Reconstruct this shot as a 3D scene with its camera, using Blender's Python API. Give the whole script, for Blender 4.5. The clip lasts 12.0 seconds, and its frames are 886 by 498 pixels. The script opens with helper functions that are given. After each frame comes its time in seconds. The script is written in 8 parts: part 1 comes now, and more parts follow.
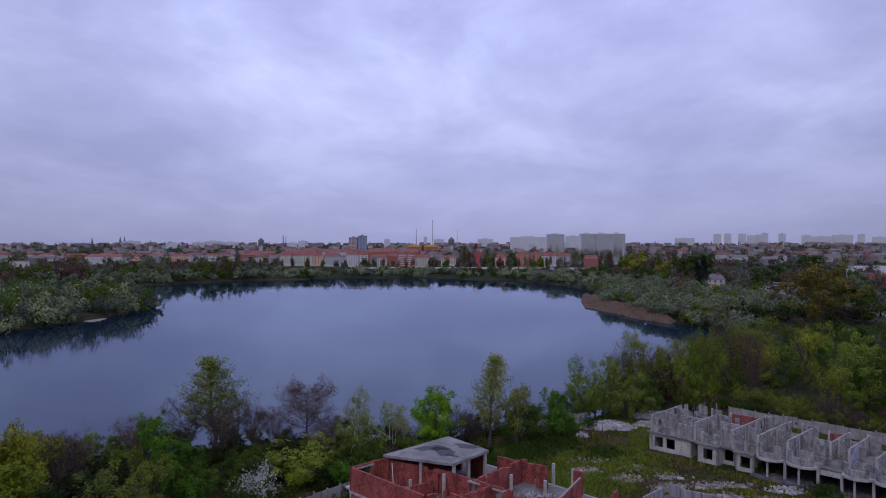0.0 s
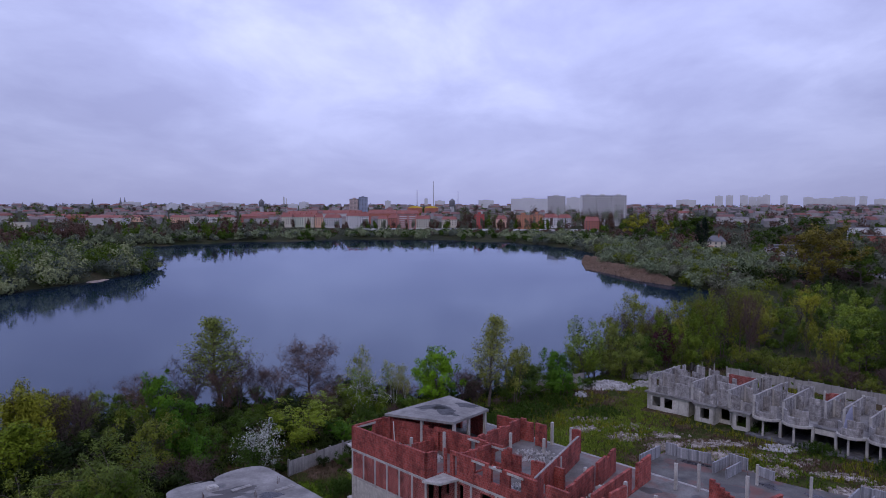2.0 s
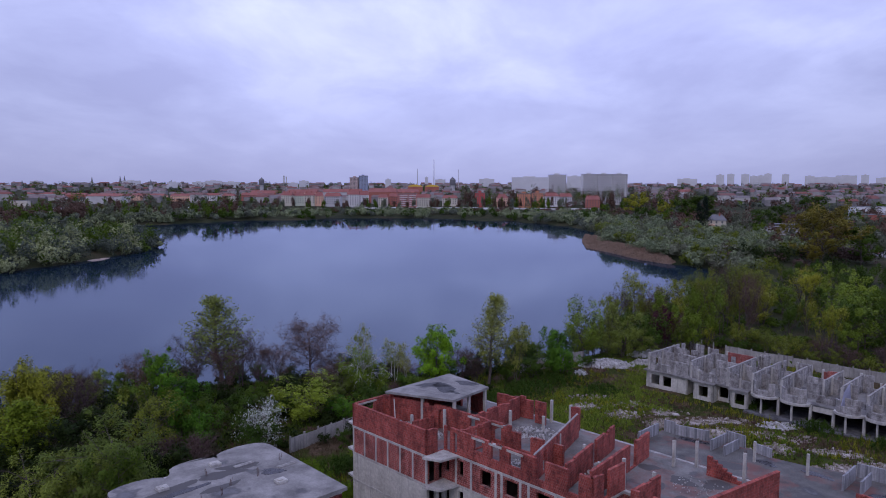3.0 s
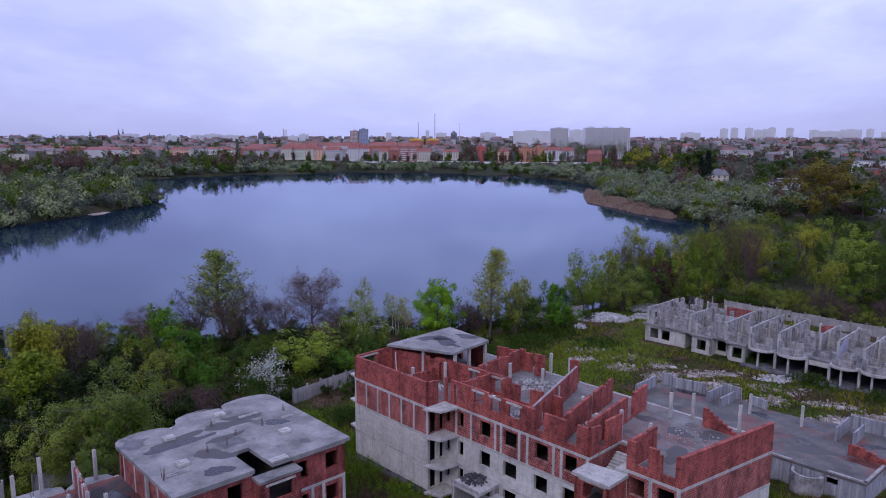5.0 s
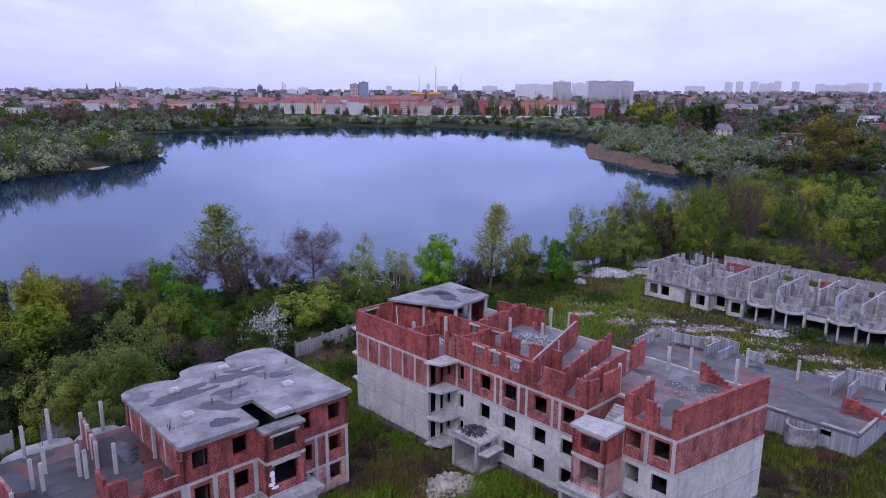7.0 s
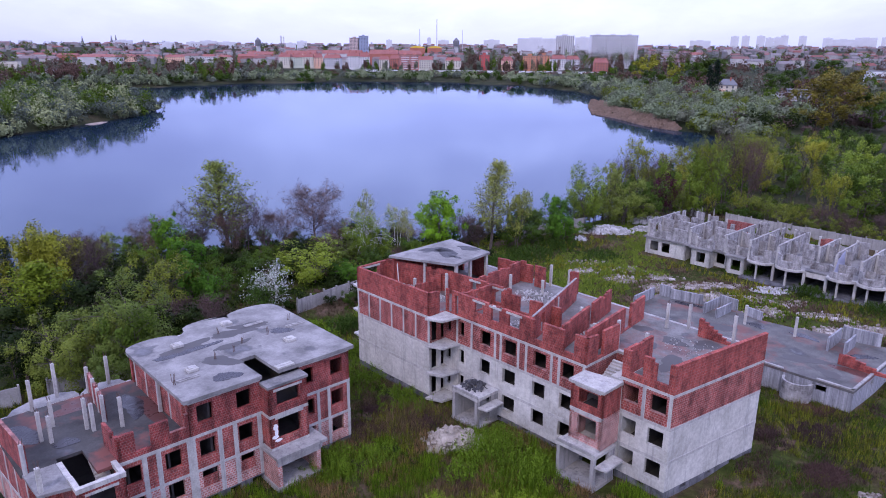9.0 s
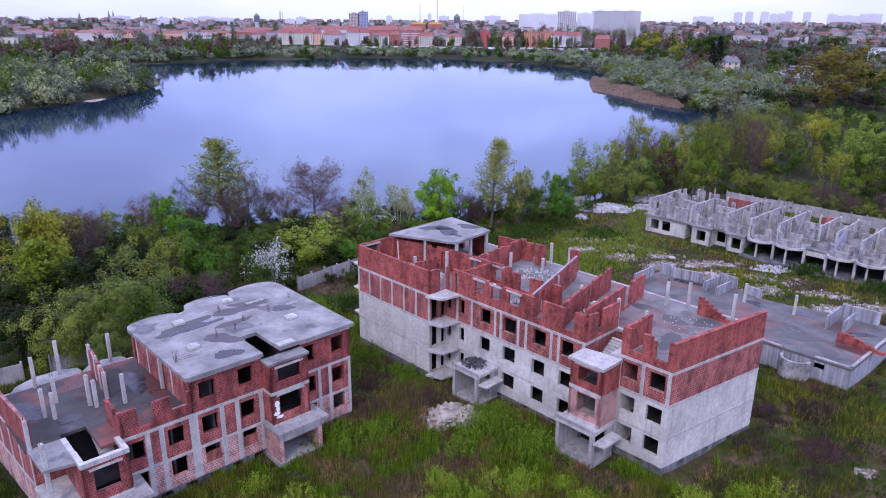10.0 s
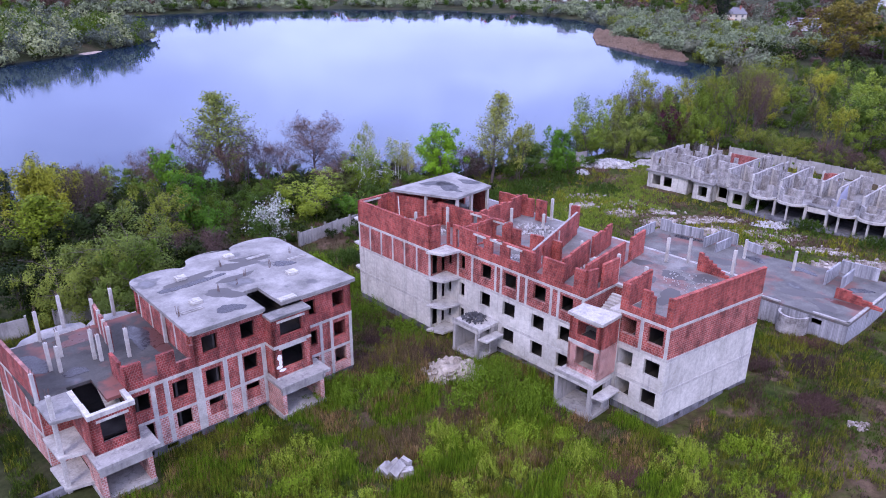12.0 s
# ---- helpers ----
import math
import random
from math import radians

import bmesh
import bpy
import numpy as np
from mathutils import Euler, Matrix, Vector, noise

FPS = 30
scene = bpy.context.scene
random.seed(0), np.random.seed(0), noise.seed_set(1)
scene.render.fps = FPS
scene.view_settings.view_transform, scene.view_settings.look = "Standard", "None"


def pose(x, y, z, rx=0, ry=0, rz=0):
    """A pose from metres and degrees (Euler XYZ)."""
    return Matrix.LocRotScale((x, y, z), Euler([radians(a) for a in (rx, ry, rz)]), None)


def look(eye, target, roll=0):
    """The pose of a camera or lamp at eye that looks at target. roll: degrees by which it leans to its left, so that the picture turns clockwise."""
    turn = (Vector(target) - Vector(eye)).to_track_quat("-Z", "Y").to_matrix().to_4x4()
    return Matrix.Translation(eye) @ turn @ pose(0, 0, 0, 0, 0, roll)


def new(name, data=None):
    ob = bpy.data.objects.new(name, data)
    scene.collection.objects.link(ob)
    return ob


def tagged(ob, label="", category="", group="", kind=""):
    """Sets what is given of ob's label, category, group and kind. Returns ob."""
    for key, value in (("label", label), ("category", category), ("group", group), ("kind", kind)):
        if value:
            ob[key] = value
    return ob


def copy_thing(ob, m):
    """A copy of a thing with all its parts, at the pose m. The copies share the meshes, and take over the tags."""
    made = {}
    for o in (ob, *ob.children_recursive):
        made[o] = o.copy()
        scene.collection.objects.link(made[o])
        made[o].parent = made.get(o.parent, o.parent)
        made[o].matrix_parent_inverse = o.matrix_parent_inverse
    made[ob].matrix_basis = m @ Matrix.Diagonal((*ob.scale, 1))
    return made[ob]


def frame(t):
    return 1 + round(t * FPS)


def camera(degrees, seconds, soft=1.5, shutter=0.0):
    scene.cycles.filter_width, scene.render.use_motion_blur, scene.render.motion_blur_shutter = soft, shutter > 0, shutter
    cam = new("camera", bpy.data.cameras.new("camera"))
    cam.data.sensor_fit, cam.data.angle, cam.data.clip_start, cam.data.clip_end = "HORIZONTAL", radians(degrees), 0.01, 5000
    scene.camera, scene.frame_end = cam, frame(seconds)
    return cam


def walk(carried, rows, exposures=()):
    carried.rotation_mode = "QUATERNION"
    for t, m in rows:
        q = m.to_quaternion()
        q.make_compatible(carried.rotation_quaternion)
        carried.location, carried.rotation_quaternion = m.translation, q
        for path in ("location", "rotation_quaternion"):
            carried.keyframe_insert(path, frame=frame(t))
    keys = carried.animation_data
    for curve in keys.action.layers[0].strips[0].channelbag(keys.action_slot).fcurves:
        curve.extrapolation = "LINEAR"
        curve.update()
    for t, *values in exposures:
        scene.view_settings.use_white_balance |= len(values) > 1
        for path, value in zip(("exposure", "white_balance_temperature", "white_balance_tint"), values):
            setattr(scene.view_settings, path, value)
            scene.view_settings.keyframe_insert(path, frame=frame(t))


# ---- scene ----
EYE = Vector((0.0, 0.0, 34.0))
cam = camera(64.97, 12.0, soft=1.0)
# seconds, degrees up, degrees to the left, lean to the left
ROWS = [
    (0.0, -0.424, -0.001, -0.010), (0.5, -1.204, 0.014, 0.014), (1.0, -1.978, 0.029, 0.035),
    (1.5, -2.770, 0.045, 0.054), (2.0, -3.593, 0.061, 0.071), (2.5, -4.450, 0.077, 0.087),
    (3.0, -5.341, 0.094, 0.103), (3.5, -6.259, 0.110, 0.118), (4.0, -7.196, 0.126, 0.134),
    (4.5, -8.143, 0.143, 0.150), (5.0, -9.090, 0.158, 0.168), (5.5, -10.032, 0.174, 0.186),
    (6.0, -10.963, 0.189, 0.205), (6.5, -11.879, 0.203, 0.225), (7.0, -12.782, 0.217, 0.246),
    (7.5, -13.672, 0.230, 0.268), (8.0, -14.555, 0.242, 0.290), (8.5, -15.436, 0.253, 0.313),
    (9.0, -16.322, 0.263, 0.336), (9.5, -17.218, 0.273, 0.359), (10.0, -18.127, 0.281, 0.381),
    (10.5, -19.049, 0.289, 0.402), (11.0, -19.977, 0.295, 0.420), (11.5, -20.895, 0.301, 0.436),
    (12.0, -21.778, 0.306, 0.448),
]


def aim(up, left, lean):
    u, l = radians(up), radians(left)
    way = Vector((-math.sin(l) * math.cos(u), math.cos(l) * math.cos(u), math.sin(u)))
    return look(EYE, EYE + way, lean)


# seconds, stops, kelvin
EXPOSURES = [(0.0, -1.2, 6150), (1.5, -1.08, 6100), (3.0, -0.93, 6050), (5.0, -0.58, 5950), (6.0, -0.42, 5900), (7.0, -0.26, 5900), (9.0, 0.10, 5900), (10.5, 0.36, 5900), (12.0, 0.58, 5900)]
walk(cam, [(t, aim(u, l, r)) for t, u, l, r in ROWS], [(t, e, w, 20 + 0.7 * t) for t, e, w in EXPOSURES])

# ---- world and sun: a high overcast with soft breaks ----
SUN_UP, SUN_ROUND = 42.0, 200.0


def build_world():
    w = bpy.data.worlds.new("overcast")
    scene.world = w
    w.use_nodes = True
    n, k = w.node_tree.nodes, w.node_tree.links
    n.clear()
    out = n.new("ShaderNodeOutputWorld")
    bg = n.new("ShaderNodeBackground")
    sky = n.new("ShaderNodeTexSky")
    sky.sky_type, sky.sun_disc = "NISHITA", False
    sky.sun_elevation, sky.sun_rotation = radians(SUN_UP), radians(SUN_ROUND)
    dim = n.new("ShaderNodeMix")
    dim.data_type, dim.blend_type = "RGBA", "MULTIPLY"
    dim.inputs[0].default_value = 1.0
    dim.inputs[7].default_value = (0.12, 0.12, 0.12, 1)
    k.new(sky.outputs[0], dim.inputs[6])
    tc = n.new("ShaderNodeTexCoord")
    sep = n.new("ShaderNodeSeparateXYZ")
    k.new(tc.outputs["Generated"], sep.inputs[0])
    # the clouds lie on a flat layer overhead
    lift = n.new("ShaderNodeMath")
    lift.operation = "ADD"
    lift.inputs[1].default_value = 0.22
    k.new(sep.outputs[2], lift.inputs[0])
    low = n.new("ShaderNodeMath")
    low.operation = "MAXIMUM"
    low.inputs[1].default_value = 0.15
    k.new(lift.outputs[0], low.inputs[0])
    flat = n.new("ShaderNodeVectorMath")
    flat.operation = "DIVIDE"
    k.new(tc.outputs["Generated"], flat.inputs[0])
    k.new(low.outputs[0], flat.inputs[1])
    stretch = n.new("ShaderNodeMapping")
    stretch.inputs["Scale"].default_value = (0.8, 0.55, 0.8)
    stretch.inputs["Location"].default_value = (3.1, 1.7, 0.0)
    k.new(flat.outputs[0], stretch.inputs[0])
    big = n.new("ShaderNodeTexNoise")
    big.inputs["Scale"].default_value, big.inputs["Detail"].default_value = 2.1, 8.0
    big.inputs["Roughness"].default_value, big.inputs["Distortion"].default_value = 0.56, 0.25
    k.new(stretch.outputs[0], big.inputs["Vector"])
    ramp = n.new("ShaderNodeValToRGB")
    e = ramp.color_ramp.elements
    e[0].position, e[0].color = 0.34, (1.03, 1.14, 1.80, 1)
    e[1].position, e[1].color = 0.66, (1.82, 2.02, 2.80, 1)
    mid = ramp.color_ramp.elements.new(0.5)
    mid.color = (1.36, 1.52, 2.24, 1)
    k.new(big.outputs[0], ramp.inputs[0])
    # towards the horizon the deck of cloud is seen edge on and turns even
    rim = n.new("ShaderNodeMapRange")
    rim.inputs["From Min"].default_value, rim.inputs["From Max"].default_value = -0.03, 0.36
    k.new(sep.outputs[2], rim.inputs["Value"])
    deck = n.new("ShaderNodeMix")
    deck.data_type = "RGBA"
    deck.inputs[6].default_value = (0.67, 0.73, 1.14, 1)
    k.new(rim.outputs[0], deck.inputs[0])
    k.new(ramp.outputs[0], deck.inputs[7])
    mix = n.new("ShaderNodeMix")
    mix.data_type = "RGBA"
    mix.inputs[0].default_value = 0.9
    k.new(dim.outputs[2], mix.inputs[6])
    # the cloud is brightened broadly in the direction the camera faces
    ahead = n.new("ShaderNodeVectorMath")
    ahead.operation = "DOT_PRODUCT"
    ahead.inputs[1].default_value = (0.03, 0.95, 0.31)
    k.new(tc.outputs["Generated"], ahead.inputs[0])
    thin = n.new("ShaderNodeMapRange")
    thin.interpolation_type = "SMOOTHSTEP"
    thin.inputs["From Min"].default_value, thin.inputs["From Max"].default_value = 0.80, 1.0
    thin.inputs["To Min"].default_value, thin.inputs["To Max"].default_value = 0.92, 1.13
    k.new(ahead.outputs["Value"], thin.inputs["Value"])
    lit = n.new("ShaderNodeVectorMath")
    lit.operation = "SCALE"
    k.new(deck.outputs[2], lit.inputs[0])
    k.new(thin.outputs[0], lit.inputs["Scale"])
    k.new(lit.outputs[0], mix.inputs[7])
    k.new(mix.outputs[2], bg.inputs[0])
    bg.inputs[1].default_value = 1.0
    k.new(bg.outputs[0], out.inputs[0])


build_world()
sun_data = bpy.data.lights.new("sun", "SUN")
sun_data.energy, sun_data.angle, sun_data.color = 1.1, radians(14), (1.0, 0.90, 0.76)
sun = new("sun", sun_data)
# the sun's azimuth is measured like the sky's rotation, from north (+y) clockwise
az, el = radians(SUN_ROUND), radians(SUN_UP)
sun.matrix_world = look((60 * math.sin(az) * math.cos(el), 60 * math.cos(az) * math.cos(el), 60 * math.sin(el)), (0, 0, 0))


# ---- materials ----
def tree_of(name):
    m = bpy.data.materials.new(name)
    m.use_nodes = True
    n, k = m.node_tree.nodes, m.node_tree.links
    return m, n, k, n["Principled BSDF"]


def ramped(n, k, source, stops):
    r = n.new("ShaderNodeValToRGB")
    e = r.color_ramp.elements
    while len(e) < len(stops):
        e.new(0.5)
    for item, (p, c) in zip(e, stops):
        item.position, item.color = p, (*c, 1)
    k.new(source, r.inputs[0])
    return r.outputs[0]


def noisy(n, k, vector, scale, detail=5.0, rough=0.6):
    t = n.new("ShaderNodeTexNoise")
    t.inputs["Scale"].default_value, t.inputs["Detail"].default_value, t.inputs["Roughness"].default_value = scale, detail, rough
    k.new(vector, t.inputs["Vector"])
    return t.outputs[0]


def mixed(n, k, a, b, fac, kind="MIX"):
    m = n.new("ShaderNodeMix")
    m.data_type, m.blend_type = "RGBA", kind
    for value, socket in ((a, m.inputs[6]), (b, m.inputs[7]), (fac, m.inputs[0])):
        if isinstance(value, tuple):
            socket.default_value = (*value, 1)
        elif isinstance(value, (int, float)):
            socket.default_value = value
        else:
            k.new(value, socket)
    return m.outputs[2]


def bumped(n, k, b, height, distance, strength=0.6):
    u = n.new("ShaderNodeBump")
    u.inputs["Distance"].default_value, u.inputs["Strength"].default_value = distance, strength
    k.new(height, u.inputs["Height"])
    k.new(u.outputs[0], b.inputs["Normal"])


def where(n, kind="Object"):
    return n.new("ShaderNodeTexCoord").outputs[kind]


def spread(n, k, vector, scale):
    m = n.new("ShaderNodeMapping")
    m.inputs["Scale"].default_value = scale
    k.new(vector, m.inputs[0])
    return m.outputs[0]


def two_scale(name, stops, large=0.35, small=6.0, rough=0.85, speck=0.25, relief=0.02, streak=None, least=0.50):
    """A mineral surface: broad stains, grain and, where given, rain streaks that run down."""
    m, n, k, b = tree_of(name)
    v = where(n)
    c = ramped(n, k, noisy(n, k, v, large, 6), stops)
    g = noisy(n, k, v, small, 6, 0.7)
    c = mixed(n, k, c, ramped(n, k, g, [(0.3, (0.55, 0.55, 0.55)), (0.7, (1.25, 1.25, 1.25))]), speck, "MULTIPLY")
    if streak:
        s = noisy(n, k, spread(n, k, v, (2.2, 2.2, 0.16)), 1.0, 5, 0.65)
        f = ramped(n, k, s, [(least, (0, 0, 0)), (least + 0.16, (0.8, 0.8, 0.8))])
        c = mixed(n, k, c, streak, f)
    k.new(c, b.inputs["Base Color"])
    b.inputs["Roughness"].default_value = rough
    bumped(n, k, b, g, relief)
    return m


def block_work(name, face, other, joint, size, gap, dirty, rough=0.9):
    """Hollow clay blocks or bricks, laid in courses along upright walls, with smeared mortar and dark runs."""
    m, n, k, b = tree_of(name)
    v = where(n)
    s = n.new("ShaderNodeSeparateXYZ")
    k.new(v, s.inputs[0])
    add = n.new("ShaderNodeMath")
    k.new(s.outputs[0], add.inputs[0])
    k.new(s.outputs[1], add.inputs[1])
    join = n.new("ShaderNodeCombineXYZ")
    k.new(add.outputs[0], join.inputs[0])
    k.new(s.outputs[2], join.inputs[1])
    t = n.new("ShaderNodeTexBrick")
    k.new(join.outputs[0], t.inputs["Vector"])
    t.inputs["Color1"].default_value, t.inputs["Color2"].default_value = (*face, 1), (*other, 1)
    t.inputs["Mortar"].default_value = (*joint, 1)
    t.inputs["Scale"].default_value, t.inputs["Mortar Size"].default_value = 1.0, gap
    t.inputs["Brick Width"].default_value, t.inputs["Row Height"].default_value = size
    t.inputs["Bias"].default_value = 0.0
    smear = ramped(n, k, noisy(n, k, v, 3.5, 6, 0.75), [(0.56, (0, 0, 0)), (0.72, (0.75, 0.75, 0.75))])
    c = mixed(n, k, t.outputs[0], joint, smear)
    runs = ramped(n, k, noisy(n, k, spread(n, k, v, (1.1, 1.1, 0.22)), 1.0, 6, 0.7), [(0.40, (1, 1, 1)), (0.62, dirty)])
    c = mixed(n, k, c, runs, 0.85, "MULTIPLY")
    blot = ramped(n, k, noisy(n, k, v, 0.9, 7, 0.75), [(0.36, (0.38, 0.33, 0.33)), (0.50, (1, 1, 1)), (0.68, (1.28, 1.24, 1.22))])
    c = mixed(n, k, c, blot, 0.9, "MULTIPLY")
    grain = noisy(n, k, v, 11.0, 5, 0.7)
    c = mixed(n, k, c, ramped(n, k, grain, [(0.3, (0.6, 0.6, 0.6)), (0.7, (1.3, 1.3, 1.3))]), 0.5, "MULTIPLY")
    k.new(c, b.inputs["Base Color"])
    b.inputs["Roughness"].default_value = rough
    bumped(n, k, b, t.outputs[1], -0.02, 0.7)
    return m


def leafy(name, dark, light, rough=0.6, patch=0.25, tone=0.5, thin=0.2, calm=0.25):
    """Leaves: each blade takes a tint between dark and light, and lets part of the light through."""
    m, n, k, b = tree_of(name)
    g = n.new("ShaderNodeNewGeometry")
    o = n.new("ShaderNodeObjectInfo")
    lo = tuple(p + calm * (q - p) for p, q in zip(dark, light))
    hi = tuple(q - calm * (q - p) for p, q in zip(dark, light))
    c = ramped(n, k, g.outputs["Random Per Island"], [(0.0, lo), (1.0, hi)])
    p = noisy(n, k, g.outputs["Position"], patch, 3)
    c = mixed(n, k, c, ramped(n, k, p, [(0.3, (0.6, 0.62, 0.6)), (0.7, (1.35, 1.3, 1.2))]), tone, "MULTIPLY")
    c = mixed(n, k, c, ramped(n, k, o.outputs["Random"], [(0.0, (0.66, 0.74, 0.78)), (0.5, (1.0, 1.0, 1.0)), (1.0, (1.34, 1.24, 1.0))]), 0.9, "MULTIPLY")
    k.new(c, b.inputs["Base Color"])
    b.inputs["Roughness"].default_value = rough
    b.inputs["Specular IOR Level"].default_value = 0.06
    t = n.new("ShaderNodeBsdfTranslucent")
    k.new(c, t.inputs[0])
    mix = n.new("ShaderNodeMixShader")
    mix.inputs[0].default_value = thin
    k.new(b.outputs[0], mix.inputs[1])
    k.new(t.outputs[0], mix.inputs[2])
    k.new(mix.outputs[0], n["Material Output"].inputs[0])
    return m


CONCRETE = two_scale("raw_concrete", [(0.3, (0.20, 0.188, 0.175)), (0.5, (0.31, 0.295, 0.275)), (0.72, (0.40, 0.385, 0.36))], 0.5, 7.0, 0.85, 0.45, 0.01, (0.14, 0.13, 0.13))
# near-black colour stands for the shade of unlit rooms
INSIDE = two_scale("shade_darkened_masonry", [(0.3, (0.018, 0.016, 0.016)), (0.7, (0.05, 0.046, 0.045))], 0.8, 7.0, 0.95, 0.3)
POST = two_scale("pale_cast_concrete", [(0.3, (0.32, 0.305, 0.275)), (0.7, (0.52, 0.50, 0.455))], 0.9, 7.0, 0.8, 0.55, 0.008, (0.25, 0.24, 0.24))
PLASTER = two_scale("grey_rendered_wall", [(0.3, (0.37, 0.352, 0.312)), (0.5, (0.49, 0.47, 0.42)), (0.68, (0.58, 0.56, 0.505))], 0.4, 3.0, 0.85, 0.6, 0.01, (0.24, 0.232, 0.22), 0.55)
DARKBASE = two_scale("damp_plinth_and_shade", [(0.35, (0.07, 0.07, 0.08)), (0.65, (0.20, 0.20, 0.21))], 0.9, 6.0, 0.8, 0.4, 0.01, (0.05, 0.05, 0.05))


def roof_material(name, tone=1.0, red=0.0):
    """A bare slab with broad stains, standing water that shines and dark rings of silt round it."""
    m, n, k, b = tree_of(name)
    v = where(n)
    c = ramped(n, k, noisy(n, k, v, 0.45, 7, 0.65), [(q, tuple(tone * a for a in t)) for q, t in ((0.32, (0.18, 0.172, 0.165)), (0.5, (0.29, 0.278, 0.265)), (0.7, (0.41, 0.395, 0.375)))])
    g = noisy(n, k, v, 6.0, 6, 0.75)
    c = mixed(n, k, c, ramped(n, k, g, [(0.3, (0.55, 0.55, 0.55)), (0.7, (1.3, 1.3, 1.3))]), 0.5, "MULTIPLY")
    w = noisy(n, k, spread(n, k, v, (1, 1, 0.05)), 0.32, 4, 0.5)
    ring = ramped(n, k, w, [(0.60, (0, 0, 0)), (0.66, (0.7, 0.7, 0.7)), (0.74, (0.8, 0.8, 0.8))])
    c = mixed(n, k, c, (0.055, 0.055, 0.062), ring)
    if red:
        dust = ramped(n, k, noisy(n, k, v, 0.28, 5, 0.6), [(0.50, (0, 0, 0)), (0.64, (red, red, red))])
        c = mixed(n, k, c, (0.20, 0.075, 0.06), dust)
    pool = ramped(n, k, w, [(0.64, (0.85, 0.85, 0.85)), (0.70, (0.35, 0.35, 0.35))])
    k.new(c, b.inputs["Base Color"])
    k.new(pool, b.inputs["Roughness"])
    b.inputs["Specular IOR Level"].default_value = 0.25
    bumped(n, k, b, g, 0.008)
    return m


CROOF = roof_material("weathered_roof_slab", 0.74)
DECK = roof_material("grimy_deck_slab", 0.38, 0.6)
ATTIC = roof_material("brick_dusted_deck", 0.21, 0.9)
BRICK = block_work("red_clay_blocks", (0.41, 0.088, 0.066), (0.27, 0.054, 0.042), (0.43, 0.24, 0.21), (0.25, 0.2), 0.02, (0.42, 0.32, 0.32))
FLOOR = roof_material("gritty_floor_slab", 0.56, 0.6)
PARAPET = block_work("red_parapet_blocks", (0.43, 0.086, 0.060), (0.27, 0.046, 0.034), (0.35, 0.14, 0.12), (0.19, 0.24), 0.016, (0.50, 0.40, 0.40))
OLDBRICK = block_work("dark_weathered_blocks", (0.42, 0.085, 0.065), (0.30, 0.058, 0.046), (0.44, 0.26, 0.23), (0.25, 0.2), 0.014, (0.32, 0.24, 0.24))
PALEBRICK = block_work("mortar_smeared_blocks", (0.50, 0.19, 0.15), (0.40, 0.145, 0.115), (0.54, 0.40, 0.36), (0.26, 0.2), 0.035, (0.65, 0.6, 0.6))
GREYBLOCK = block_work("grey_aerated_blocks", (0.42, 0.405, 0.395), (0.33, 0.32, 0.31), (0.22, 0.21, 0.205), (0.6, 0.24), 0.008, (0.45, 0.44, 0.43))
RUST = two_scale("rusty_rebar", [(0.3, (0.06, 0.035, 0.03)), (0.7, (0.14, 0.08, 0.06))], 3.0, 20.0, 0.8)
DEBRIS = two_scale("pale_rubble", [(0.3, (0.28, 0.27, 0.26)), (0.7, (0.50, 0.49, 0.48))], 1.2, 8.0, 0.95, 0.5, 0.03)
BARK = two_scale("dark_bark", [(0.3, (0.05, 0.04, 0.035)), (0.7, (0.13, 0.10, 0.085))], 2.0, 12.0, 0.95)
PALEBARK = two_scale("white_birch_bark", [(0.35, (0.32, 0.31, 0.29)), (0.6, (0.62, 0.61, 0.58))], 3.0, 12.0, 0.8)
TWIG = two_scale("purple_brown_twigs", [(0.3, (0.075, 0.05, 0.05)), (0.7, (0.15, 0.10, 0.095))], 2.0, 12.0, 0.9)


# ---- mesh helpers ----
def prism(bm, ring, z0, z1):
    """An upright block over a ring of (x, y) points, counter-clockwise."""
    lo = [bm.verts.new((x, y, z0)) for x, y in ring]
    hi = [bm.verts.new((x, y, z1)) for x, y in ring]
    bm.faces.new(list(reversed(lo)))
    bm.faces.new(hi)
    c = len(ring)
    for i in range(c):
        bm.faces.new((lo[i], lo[(i + 1) % c], hi[(i + 1) % c], hi[i]))


def block(bm, x0, x1, y0, y1, z0, z1):
    prism(bm, [(x0, y0), (x1, y0), (x1, y1), (x0, y1)], z0, z1)


def run(bm, p, q, deep, z0, z1, u0=0.0, u1=None, proud=0.0):
    """A stretch of straight wall from p to q, its body to the left of that way."""
    dx, dy = q[0] - p[0], q[1] - p[1]
    length = math.hypot(dx, dy)
    ex, ey = dx / length, dy / length
    u1 = length if u1 is None else u1
    def at(u, v):
        return (p[0] + ex * u - ey * v, p[1] + ey * u + ex * v)
    prism(bm, [at(u0, -proud), at(u1, -proud), at(u1, deep), at(u0, deep)], z0, z1)


